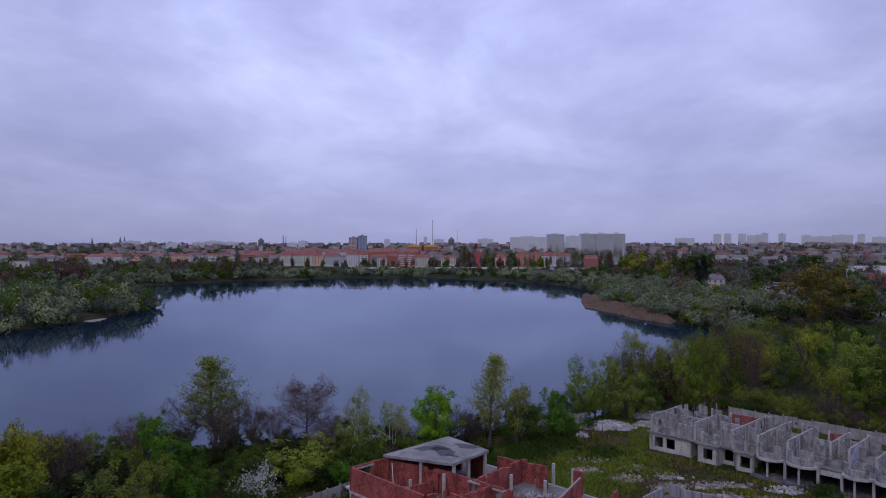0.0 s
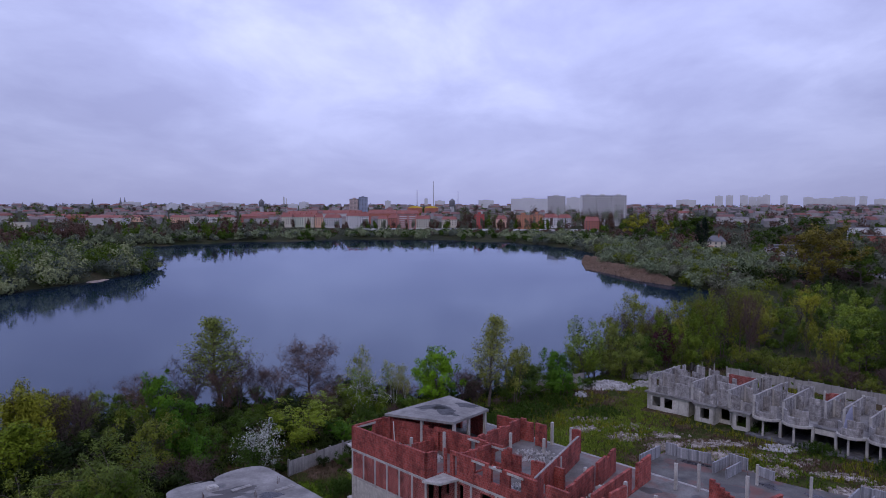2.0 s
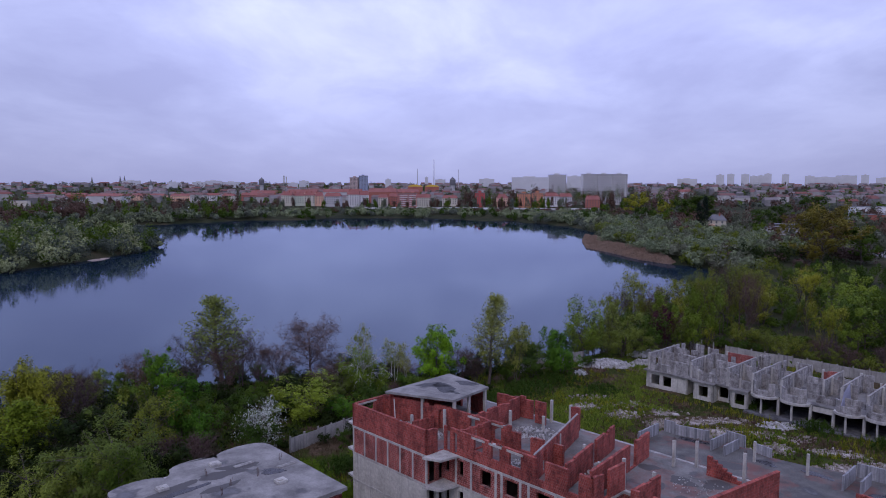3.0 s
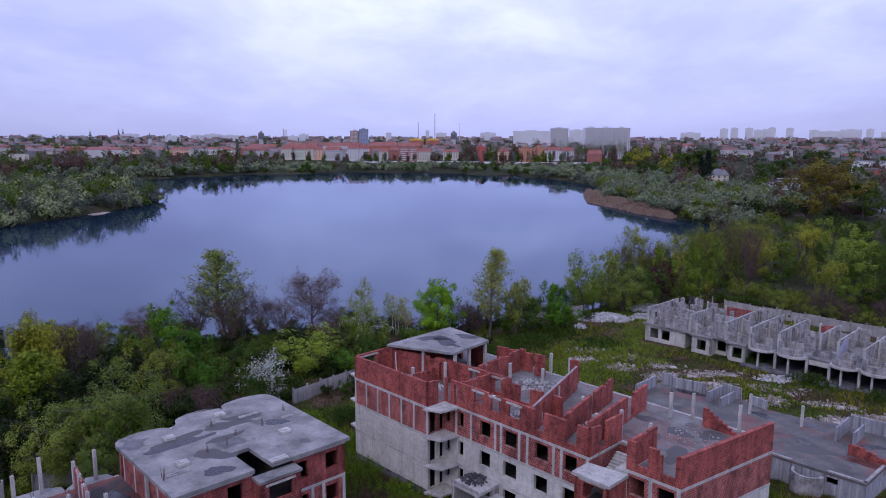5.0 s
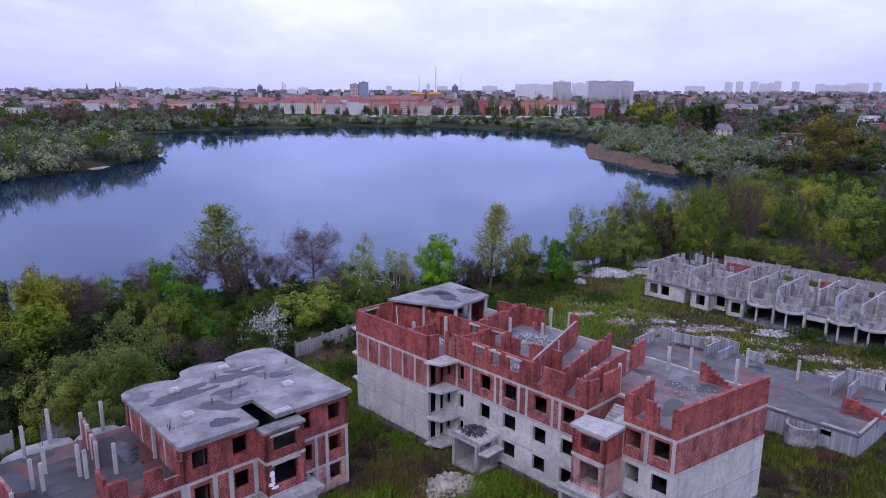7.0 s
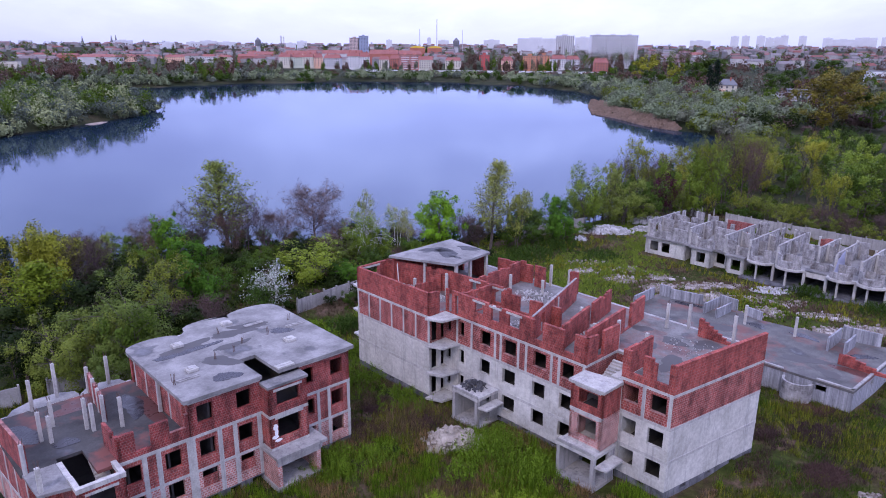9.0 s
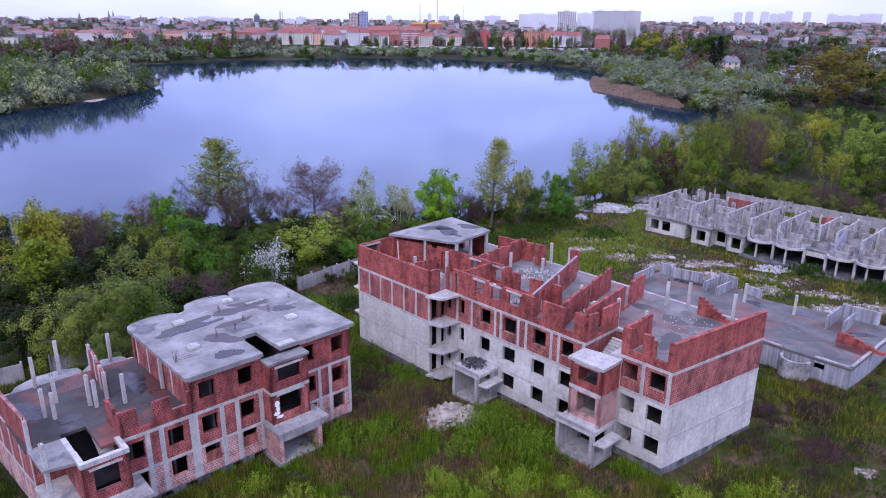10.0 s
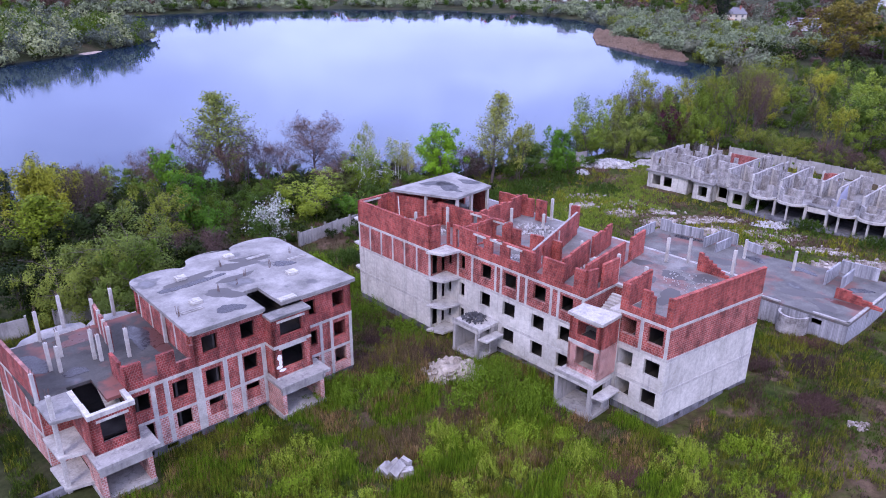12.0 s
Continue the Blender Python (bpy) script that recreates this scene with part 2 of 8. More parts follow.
def pierced(bm, p, q, deep, z0, z1, holes=(), ragged=0.0, rng=None):
    """A wall with openings right through it, as one closed body: holes are (u0, u1, z0, z1) along the wall. ragged: a broken top edge."""
    dx, dy = q[0] - p[0], q[1] - p[1]
    length = math.hypot(dx, dy)
    ex, ey = dx / length, dy / length
    us, zs = {0.0, length}, {z0, z1}
    for h in holes:
        us |= {min(max(h[0], 0.0), length), min(max(h[1], 0.0), length)}
        zs |= {min(max(h[2], z0), z1), min(max(h[3], z0), z1)}
    tops = {}
    if ragged:
        u = rng.uniform(0.3, 0.8)
        while u < length - 0.2:
            us.add(u)
            u += rng.uniform(0.3, 0.9)
        zs |= {z1 - 0.1, z1 - 0.12 - ragged}
    us = sorted(us)
    us = [us[0]] + [b for a, b in zip(us, us[1:]) if b - a > 1e-3]
    zs = sorted(zs)
    zs = [zs[0]] + [b for a, b in zip(zs, zs[1:]) if b - a > 1e-3]
    solid = set()
    for i, (a, b) in enumerate(zip(us, us[1:])):
        top = z1 - (rng.choice((0,) * 15 + (0.1, 0.1, 0.12 + ragged)) if ragged else 0.0)
        for j, (c, d) in enumerate(zip(zs, zs[1:])):
            m, k = (a + b) / 2, (c + d) / 2
            if k < top and not any(h[0] < m < h[1] and h[2] < k < h[3] for h in holes):
                solid.add((i, j))
    made = {}

    def vert(i, j, back):
        if (i, j, back) not in made:
            u, v = us[i], deep if back else 0.0
            made[i, j, back] = bm.verts.new((p[0] + ex * u - ey * v, p[1] + ey * u + ex * v, zs[j]))
        return made[i, j, back]

    for i, j in solid:
        bm.faces.new([vert(*c, 0) for c in ((i, j), (i + 1, j), (i + 1, j + 1), (i, j + 1))])
        bm.faces.new([vert(*c, 1) for c in ((i, j + 1), (i + 1, j + 1), (i + 1, j), (i, j))])
        for near, (c, d) in (((i - 1, j), ((i, j), (i, j + 1))), ((i + 1, j), ((i + 1, j + 1), (i + 1, j))), ((i, j - 1), ((i + 1, j), (i, j))), ((i, j + 1), ((i, j + 1), (i + 1, j + 1)))):
            if near not in solid:
                bm.faces.new([vert(*c, 0), vert(*d, 0), vert(*d, 1), vert(*c, 1)])


def extruded(bm, outline, axis, lo, hi):
    """A solid over an upright outline of (u, z) points, drawn out along x or y."""
    rings = []
    for t in (lo, hi):
        rings.append([bm.verts.new((t, u, z) if axis == "x" else (u, t, z)) for u, z in outline])
    c = len(outline)
    bm.faces.new(rings[0])
    bm.faces.new(list(reversed(rings[1])))
    for i in range(c):
        bm.faces.new((rings[0][i], rings[0][(i + 1) % c], rings[1][(i + 1) % c], rings[1][i]))


def stairs(bm, x0, x1, y0, z0, count, tread, rise):
    line = [(y0, z0)]
    for i in range(count):
        line += [(y0 + i * tread, z0 + (i + 1) * rise), (y0 + (i + 1) * tread, z0 + (i + 1) * rise)]
    line += [(y0 + count * tread, z0 + (count - 1) * rise - 0.15), (y0 + 0.35, z0 - 0.15)]
    extruded(bm, line, "x", x0, x1)


def tube(bm, a, b, r0, r1, sides=6):
    a, b = Vector(a), Vector(b)
    w = (b - a).normalized()
    s = w.orthogonal().normalized()
    t = w.cross(s)
    rings = []
    for c, r in ((a, r0), (b, r1)):
        rings.append([bm.verts.new(c + (s * math.cos(2 * math.pi * i / sides) + t * math.sin(2 * math.pi * i / sides)) * r) for i in range(sides)])
    for i in range(sides):
        j = (i + 1) % sides
        bm.faces.new((rings[0][i], rings[0][j], rings[1][j], rings[1][i]))
    bm.faces.new(list(reversed(rings[0])))
    bm.faces.new(rings[1])


def linked(name, bm, material):
    bmesh.ops.recalc_face_normals(bm, faces=bm.faces)
    me = bpy.data.meshes.new(name)
    bm.to_mesh(me)
    bm.free()
    me.materials.append(material)
    return new(name, me)


def part(name, bm, material, parent, label=""):
    ob = linked(name, bm, material)
    ob.parent = parent
    if label:
        tagged(ob, label)
    return ob


def raw(name, verts, faces, material, smooth=False, normals=None):
    """A mesh object out of numpy arrays."""
    me = bpy.data.meshes.new(name)
    verts, faces = np.asarray(verts, dtype=np.float32), np.asarray(faces, dtype=np.int32)
    side = faces.shape[1]
    me.vertices.add(len(verts))
    me.vertices.foreach_set("co", verts.ravel())
    me.loops.add(faces.size)
    me.loops.foreach_set("vertex_index", faces.ravel())
    me.polygons.add(len(faces))
    me.polygons.foreach_set("loop_start", np.arange(len(faces), dtype=np.int32) * side)
    me.polygons.foreach_set("loop_total", np.full(len(faces), side, dtype=np.int32))
    me.update(calc_edges=True)
    me.materials.append(material)
    if smooth:
        me.polygons.foreach_set("use_smooth", np.ones(len(faces), dtype=bool))
    if normals is not None:
        me.normals_split_custom_set_from_vertices(np.asarray(normals, dtype=np.float32))
    return new(name, me)


def base(name, m, label, category, group=""):
    ob = new(name)
    ob.empty_display_size = 0.5
    ob.matrix_world = m
    return tagged(ob, label, category, group)


# ---- lake and ground ----
WATER = -3.0
SHORE = [(-430, -10), (-270, 28), (-140, 72), (-84, 100), (-50, 121), (-25, 128), (0, 132), (22, 141), (46, 174), (64, 205), (79, 236), (99, 268),
         (114, 292), (112, 312), (104, 322), (95, 345), (84, 403), (92, 455), (110, 517), (114, 560), (106, 607), (82, 668), (44, 720), (-30, 735), (-110, 735),
         (-196, 701), (-253, 626), (-340, 590), (-480, 570), (-480, 500), (-300, 478), (-205, 450), (-168, 410), (-163, 370), (-171, 322), (-178, 282),
         (-190, 240), (-270, 210), (-480, 190)]


def shore_distance(x, y):
    """How far from the waterline, more than 0 on land, for arrays."""
    best, inside = np.full(x.shape, 1e9), np.zeros(x.shape, bool)
    for (ax, ay), (bx, by) in zip(SHORE, SHORE[1:] + SHORE[:1]):
        dx, dy = bx - ax, by - ay
        t = np.clip(((x - ax) * dx + (y - ay) * dy) / (dx * dx + dy * dy), 0, 1)
        best = np.minimum(best, np.hypot(x - ax - t * dx, y - ay - t * dy))
        cross = (ay > y) != (by > y)
        inside ^= cross & (x < (bx - ax) * (y - ay) / (by - ay + 1e-12) + ax)
    return np.where(inside, -best, best)


def wavy(x, y, size, seed=0.0):
    a = np.sin(x / size + 1.7 * np.sin(y / size * 0.7 + seed) + seed) + np.sin(y / size * 1.13 + 1.3 * np.sin(x / size * 0.83 + 2 * seed))
    return a * 0.5


def ground_z(x, y):
    x, y = np.asarray(x, float), np.asarray(y, float)
    d = shore_distance(x, y) + 2.0 * wavy(x, y, 9.0, 1.0)
    t = np.clip((d + 4.0) / 16.0, 0, 1)
    z = -5.0 + 5.0 * t * t * (3 - 2 * t)
    near = np.exp(-((x / 260.0) ** 2 + (y / 260.0) ** 2))
    z = z + t * (0.16 * wavy(x, y, 3.1, 0.4) + 0.10 * wavy(x, y, 1.3, 2.2)) * near
    # earth heaped between the row of garages and the deck
    heap = np.exp(-(((x - 40) * 0.7 + (y - 88) * 0.71) / 5.0) ** 2 - (((x - 40) * 0.71 - (y - 88) * 0.7) / 16.0) ** 2)
    z = z + 0.9 * heap * (1 + 0.4 * wavy(x, y, 2.3, 3.0)) * t
    # the land is raised under the far town to fill the camera's view
    u = np.clip((np.hypot(x, y) - 1250.0) / 1900.0, 0, 1)
    z = z + 24.0 * u * u * (3 - 2 * u)
    return z


def spaced(lo, hi, step, end):
    out = list(np.arange(lo, hi + 1e-6, step))
    for sign, edge in ((-1, lo), (1, hi)):
        w, c = step, edge
        while abs(c) < end:
            w = min(w * 1.09, 260.0)
            c += sign * w
            out.append(c)
    return np.array(sorted(out))


def ground_material():
    m, n, k, b = tree_of("rough_grass_and_earth")
    p = n.new("ShaderNodeNewGeometry").outputs["Position"]
    a = noisy(n, k, p, 0.11, 7, 0.66)
    f = noisy(n, k, p, 1.6, 6, 0.7)
    g = ramped(n, k, a, [(0.34, (0.018, 0.032, 0.006)), (0.49, (0.045, 0.055, 0.012)), (0.57, (0.060, 0.044, 0.024)), (0.70, (0.105, 0.072, 0.046))])
    bare = ramped(n, k, noisy(n, k, p, 0.22, 6, 0.68), [(0.52, (0, 0, 0)), (0.60, (0.85, 0.85, 0.85))])
    g = mixed(n, k, g, (0.105, 0.070, 0.050), bare)
    # away from the building site the ground turns darker green-brown
    far = n.new("ShaderNodeVectorMath")
    far.operation = "DISTANCE"
    far.inputs[1].default_value = (24, 86, 0)
    k.new(p, far.inputs[0])
    jag = n.new("ShaderNodeMath")
    jag.operation = "MULTIPLY_ADD"
    jag.inputs[1].default_value = 30.0
    k.new(a, jag.inputs[0])
    k.new(far.outputs["Value"], jag.inputs[2])
    out = n.new("ShaderNodeMapRange")
    out.inputs["From Min"].default_value, out.inputs["From Max"].default_value = 72.0, 88.0
    k.new(jag.outputs[0], out.inputs["Value"])
    outer_soil = ramped(n, k, noisy(n, k, p, 0.05, 7, 0.7), [(0.35, (0.016, 0.024, 0.010)), (0.52, (0.036, 0.040, 0.018)), (0.7, (0.07, 0.055, 0.036))])
    c = mixed(n, k, g, outer_soil, out.outputs[0])
    c = mixed(n, k, c, ramped(n, k, f, [(0.3, (0.45, 0.45, 0.45)), (0.7, (1.5, 1.45, 1.4))]), 0.85, "MULTIPLY")
    k.new(c, b.inputs["Base Color"])
    b.inputs["Roughness"].default_value = 0.95
    b.inputs["Specular IOR Level"].default_value = 0.06
    bumped(n, k, b, f, 0.12, 0.8)
    return m


def water_material():
    """Dark water whose gloss grows towards grazing angles; wind roughens it in long bands."""
    m, n, k, b = tree_of("calm_lake_water")
    n.remove(b)
    p = n.new("ShaderNodeNewGeometry").outputs["Position"]
    wind = noisy(n, k, spread(n, k, p, (0.006, 0.02, 1)), 1.0, 4, 0.55)
    h = noisy(n, k, p, 0.9, 3, 0.5)
    u = n.new("ShaderNodeBump")
    u.inputs["Distance"].default_value, u.inputs["Strength"].default_value = 0.02, 0.08
    k.new(h, u.inputs["Height"])
    deep = n.new("ShaderNodeBsdfDiffuse")
    deep.inputs[0].default_value = (0.010, 0.022, 0.040, 1)
    gloss = n.new("ShaderNodeBsdfGlossy")
    gloss.inputs[0].default_value = (0.69, 0.765, 0.90, 1)
    k.new(ramped(n, k, wind, [(0.42, (0.02, 0.02, 0.02)), (0.62, (0.075, 0.075, 0.075))]), gloss.inputs["Roughness"])
    k.new(u.outputs[0], gloss.inputs["Normal"])
    edge = n.new("ShaderNodeFresnel")
    edge.inputs[0].default_value = 1.27
    mix = n.new("ShaderNodeMixShader")
    k.new(edge.outputs[0], mix.inputs[0])
    k.new(deep.outputs[0], mix.inputs[1])
    k.new(gloss.outputs[0], mix.inputs[2])
    k.new(mix.outputs[0], n["Material Output"].inputs[0])
    return m


def build_ground():
    xs, ys = spaced(-90, 110, 1.6, 4800), spaced(10, 190, 1.6, 4800)
    gx, gy = np.meshgrid(xs, ys)
    gz = ground_z(gx, gy)
    nx, ny = len(xs), len(ys)
    idx = np.arange(nx * ny).reshape(ny, nx)
    quads = np.stack([idx[:-1, :-1], idx[:-1, 1:], idx[1:, 1:], idx[1:, :-1]], -1).reshape(-1, 4)
    g = raw("ground", np.stack([gx, gy, gz], -1).reshape(-1, 3), quads, ground_material(), True)
    tagged(g, "rough grassy ground with dry weeds and bare earth", "ground", kind="structure")
    x = np.array([-700, 200, 200, -700.0])
    y = np.array([-60, -60, 800, 800.0])
    w = raw("water", np.stack([x, y, np.full(4, WATER)], -1), [[0, 1, 2, 3]], water_material())
    tagged(w, "calm grey-blue lake that mirrors sky and far bank", "lake", kind="structure")


build_ground()


def build_sand():
    """Low sandy tongues that the lake leaves dry along the spit."""
    sand = two_scale("wet_lake_sand", [(0.3, (0.26, 0.19, 0.15)), (0.7, (0.42, 0.33, 0.26))], 0.4, 3.0, 0.9, 0.4)
    for x, y, rx, ry, turn in ((-168, 336, 9, 3.2, 84), (-171, 356, 7, 2.0, 80), (-176, 380, 6, 2.0, 75), (-181, 421, 5, 3.0, 60), (-194, 335, 5, 1.6, 80)):
        bm = bmesh.new()
        ring = []
        for i in range(20):
            a = i * math.pi / 10
            k = 1 + 0.18 * math.sin(3 * a + x) + 0.1 * math.sin(5 * a + y)
            ring.append((rx * k * math.cos(a), ry * k * math.sin(a)))
        low = [bm.verts.new((px, py, -0.4)) for px, py in ring]
        high = [bm.verts.new((px * 0.7, py * 0.7, 0.28 + 0.08 * math.sin(px))) for px, py in ring]
        for i in range(20):
            bm.faces.new((low[i], low[(i + 1) % 20], high[(i + 1) % 20], high[i]))
        bm.faces.new(high)
        ob = linked("sandbank", bm, sand)
        ob.matrix_world = pose(x, y, WATER, 0, 0, turn)
        tagged(ob, "low tongue of pale brown sand at the waterline", "sandbank", kind="structure")


build_sand()


FELTED = two_scale("torn_dark_felt", [(0.3, (0.035, 0.035, 0.04)), (0.7, (0.10, 0.10, 0.105))], 2.0, 9.0, 0.9, 0.4)


# ---- the apartment building with red parapets ----
S1, S2, S3, PTOP = 3.25, 6.15, 8.95, 11.3


def storey_holes(windows, zs, tall=1.45, sill=0.85):
    return [(u0, u1, z + sill, z + sill + tall) for z in zs for u0, u1 in windows]


def column(parent, x, y, z0, z1, w=0.3, material=None, label="", lean=0.0):
    bm = bmesh.new()
    block(bm, x - w / 2, x + w / 2, y - w / 2, y + w / 2, z0, z1)
    if lean:
        for v in bm.verts:
            v.co.x += lean * (v.co.z - z0)
    bmesh.ops.bevel(bm, geom=list(bm.edges), offset=0.02, segments=1, affect="EDGES")
    return part("column", bm, material or POST, parent, label)


def rebar(parent, x, y, z, tall, rng, count=4, spreadout=0.11):
    bm = bmesh.new()
    for i in range(count):
        a = 2 * math.pi * (i + 0.5) / count
        px, py = x + spreadout * math.cos(a), y + spreadout * math.sin(a)
        tube(bm, (px, py, z), (px + rng.uniform(-0.1, 0.1), py + rng.uniform(-0.1, 0.1), z + tall * rng.uniform(0.7, 1.1)), 0.016, 0.016, 4)
    return part("rebar", bm, RUST, parent, "rusty reinforcing bars sticking out")


def slab(parent, ring, z1, thick, material, label="", name="slab", holes=()):
    bm = bmesh.new()
    prism(bm, ring, z1 - thick, z1)
    return part(name, bm, material, parent, label)


def wall_part(parent, p, q, deep, z0, z1, material, holes=(), name="wall", ragged=0.0, rng=None, label=""):
    bm = bmesh.new()
    pierced(bm, p, q, deep, z0, z1, holes, ragged, rng)
    return part(name, bm, material, parent, label)


def facade(parent, p, q, levels, windows, posts, rng, post_w=0.3, band=None):
    """One straight front: a wall for each storey, slab bands and posts a little proud of it. levels: (z0, z1, material)."""
    for z0, z1, material in levels:
        wall_part(parent, p, q, 0.32, z0, z1 - 0.24, material, storey_holes(windows, [z0]))
        bm = bmesh.new()
        run(bm, p, q, 0.34, z1 - 0.24, z1, proud=0.03)
        part("band", bm, band or POST, parent)
        for u in posts:
            bm = bmesh.new()
            run(bm, p, q, 0.10, z0, z1 - 0.24, u - post_w / 2, u + post_w / 2, proud=0.025)
            part("post", bm, POST if material is not PLASTER else PLASTER, parent)


def lintel(parent, p, q, deep, z, u0, u1):
    bm = bmesh.new()
    run(bm, p, q, deep + 0.04, z, z + 0.2, u0 - 0.25, u1 + 0.25, proud=0.05)
    return part("lintel", bm, POST, parent, "pale concrete lintel")


def puddle(parent, x, y, rx, ry, turn, z, material, name="puddle", label="shallow dark puddle", slope=0.0, x0=0.0):
    """A thin sheet with a wandering outline on a slab; slope follows a tilted roof."""
    bm = bmesh.new()
    ring = []
    for i in range(28):
        a = 2 * math.pi * i / 28
        k = 1 + 0.22 * math.sin(2 * a + 3 * x) + 0.14 * math.sin(3 * a + 5 * y) + 0.07 * math.sin(7 * a + x * y)
        u, v = rx * k * math.cos(a), ry * k * math.sin(a)
        c, s = math.cos(radians(turn)), math.sin(radians(turn))
        ring.append((x + u * c - v * s, y + u * s + v * c))
    prism(bm, ring, z - 0.02, z + (0.018 if material is POOL else 0.008))
    for v in bm.verts:
        v.co.z += slope * (v.co.x - x0)
    return part(name, bm, material, parent, label)


def wet_material(name, base, rough):
    m, n, k, b = tree_of(name)
    v = where(n)
    g = noisy(n, k, v, 2.2, 6, 0.7)
    k.new(ramped(n, k, g, [(0.35, tuple(0.6 * a for a in base)), (0.65, base)]), b.inputs["Base Color"])
    k.new(ramped(n, k, g, [(0.40, (rough,) * 3), (0.62, (rough + 0.35,) * 3)]), b.inputs["Roughness"])
    b.inputs["Specular IOR Level"].default_value = 0.22
    return m


POOL = wet_material("standing_water_on_silt", (0.040, 0.038, 0.044), 0.12)
DAMP = wet_material("damp_silt", (0.10, 0.094, 0.092), 0.5)
REDMUD = wet_material("wet_brick_dust", (0.11, 0.045, 0.038), 0.25)


def build_main_block():
    rng = random.Random(11)
    b = base("apartment_building", pose(17.1, 46.9, 0, 0, 0, -46), "unfinished concrete apartment block with red brick top storey walls", "building", "unfinished buildings")
    levels = [(0.55, S1, PLASTER), (S1, S2, PLASTER), (S2, S3, BRICK)]
    # plinth with cellar openings
    for p, q in (((-4.5, 0), (0, 0)), ((-22.4, -0.5), (-7.5, -0.5)), ((-35.5, -2.7), (-24.1, -2.7)), ((0, 0), (2, 11.4))):
        length = math.hypot(q[0] - p[0], q[1] - p[1])
        cells = [(u, u + 0.7, 0.1, 0.45) for u in np.arange(2.0, length - 1, 3.2)]
        wall_part(b, (p[0], p[1] + 0.05), (q[0], q[1] + 0.05), 0.32, -0.6, 0.55, DARKBASE, cells, "plinth", label="damp dark concrete plinth")
    facade(b, (-4.5, 0), (0, 0), levels, [(0.3, 1.6), (2.65, 4.0)], [0.0, 2.1, 4.35], rng)
    facade(b, (-24.1, -0.5), (-7.5, -0.5), levels, [(0.15, 0.75), (1.9, 2.6), (4.7, 6.0), (7.6, 9.1), (11.1, 12.5), (14.1, 15.4)],
           [1.65, 3.6, 6.6, 7.3, 9.4, 10.3, 13.1, 13.9, 16.4], rng, 0.26)
    facade(b, (-35.5, -2.7), (-24.1, -2.7), levels, [], [0.15 + i * 1.86 for i in range(7)], rng, 0.22)
    facade(b, (0, 0), (2, 11.4), levels, [], [], rng)
    # wing flank beside the balconies
    for z0, z1, m in levels:
        wall_part(b, (-24.1, -2.7), (-24.1, -0.5), 0.25, z0, z1, m, [(0.25, 1.15, z0 + 0.05, z1 - 0.45), (1.6, 2.15, z0 + 0.05, z1 - 0.45)], "wall")
    # back and far end
    facade(b, (-35.5, 13.6), (-35.5, -2.7), levels, [(3.0, 4.4), (6.0, 7.4), (13.2, 14.2)], [], rng)
    facade(b, (0.6, 13.6), (-35.5, 13.6), levels, [(2.0 + i * 3.4, 3.4 + i * 3.4) for i in range(10)], [], rng, band=CONCRETE)
    facade(b, (2, 11.4), (0.6, 13.6), levels, [], [], rng)
    # stair recess
    facade(b, (-7.5, -0.5), (-7.5, 4.0), levels, [], [], rng)
    facade(b, (-4.5, 4.0), (-4.5, 0.0), levels, [], [], rng)
    facade(b, (-7.5, 4.0), (-4.5, 4.0), levels, [(0.9, 2.0)], [], rng)
    # floors
    body = [(-35.3, -2.5), (-24.3, -2.5), (-24.3, -0.3), (-7.7, -0.3), (-7.7, 4.2), (-4.3, 4.2), (-4.3, 0.2), (-0.15, 0.2), (1.75, 11.25), (0.45, 13.3), (-35.3, 13.4)]
    # floors take the shade-dark colour as well, except the open deck
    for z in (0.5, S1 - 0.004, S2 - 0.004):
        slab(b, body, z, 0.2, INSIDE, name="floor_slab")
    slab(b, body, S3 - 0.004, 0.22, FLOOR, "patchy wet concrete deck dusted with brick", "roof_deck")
    # unseen dark walls added to keep daylight out of the rooms
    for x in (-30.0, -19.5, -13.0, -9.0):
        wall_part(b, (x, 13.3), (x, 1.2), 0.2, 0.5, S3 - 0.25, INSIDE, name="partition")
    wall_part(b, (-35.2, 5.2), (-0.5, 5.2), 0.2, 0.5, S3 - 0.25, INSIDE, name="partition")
    # extra cross walls added to block light from window to window
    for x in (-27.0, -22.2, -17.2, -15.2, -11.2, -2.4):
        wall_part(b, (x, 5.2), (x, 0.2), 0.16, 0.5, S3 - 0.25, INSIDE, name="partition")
    # balconies in the corner of the wing, and at its far end
    for z in (0.55, S1, S2, S3):
        slab(b, [(-24.05, -3.3), (-22.35, -2.6), (-22.0, -0.54), (-24.05, -0.54)], z + 0.02, 0.2, POST, "projecting balcony slab", "balcony")
    for z in (S1, S2, S3):
        slab(b, [(-36.9, -2.3), (-35.54, -2.5), (-35.54, -0.4), (-36.9, -0.8)], z, 0.18, POST, "projecting balcony slab", "balcony")
    # bay over the stairs, with entrance porch
    wb = [(-7.45, -2.5), (-4.4, -2.5)]
    for z0, z1, m in ((3.2, 6.0, PALEBRICK), (6.0, 8.3, PARAPET)):
        wall_part(b, wb[0], wb[1], 0.25, z0, z1, m, [(0.75, 2.55, z0 + 0.7, z1 - 0.35)], "bay_wall")
        wall_part(b, (-4.4, -2.5), (-4.4, 0.0), 0.25, z0, z1, m, (), "bay_wall")
        wall_part(b, (-7.45, -0.5), (-7.45, -2.5), 0.25, z0, z1, m, (), "bay_wall")
        bm = bmesh.new()
        run(bm, wb[0], wb[1], 0.25, z1 - 0.24, z1 - 0.02, 0.4, 2.8, proud=0.03)
        part("lintel", bm, POST, b)
        bm = bmesh.new()
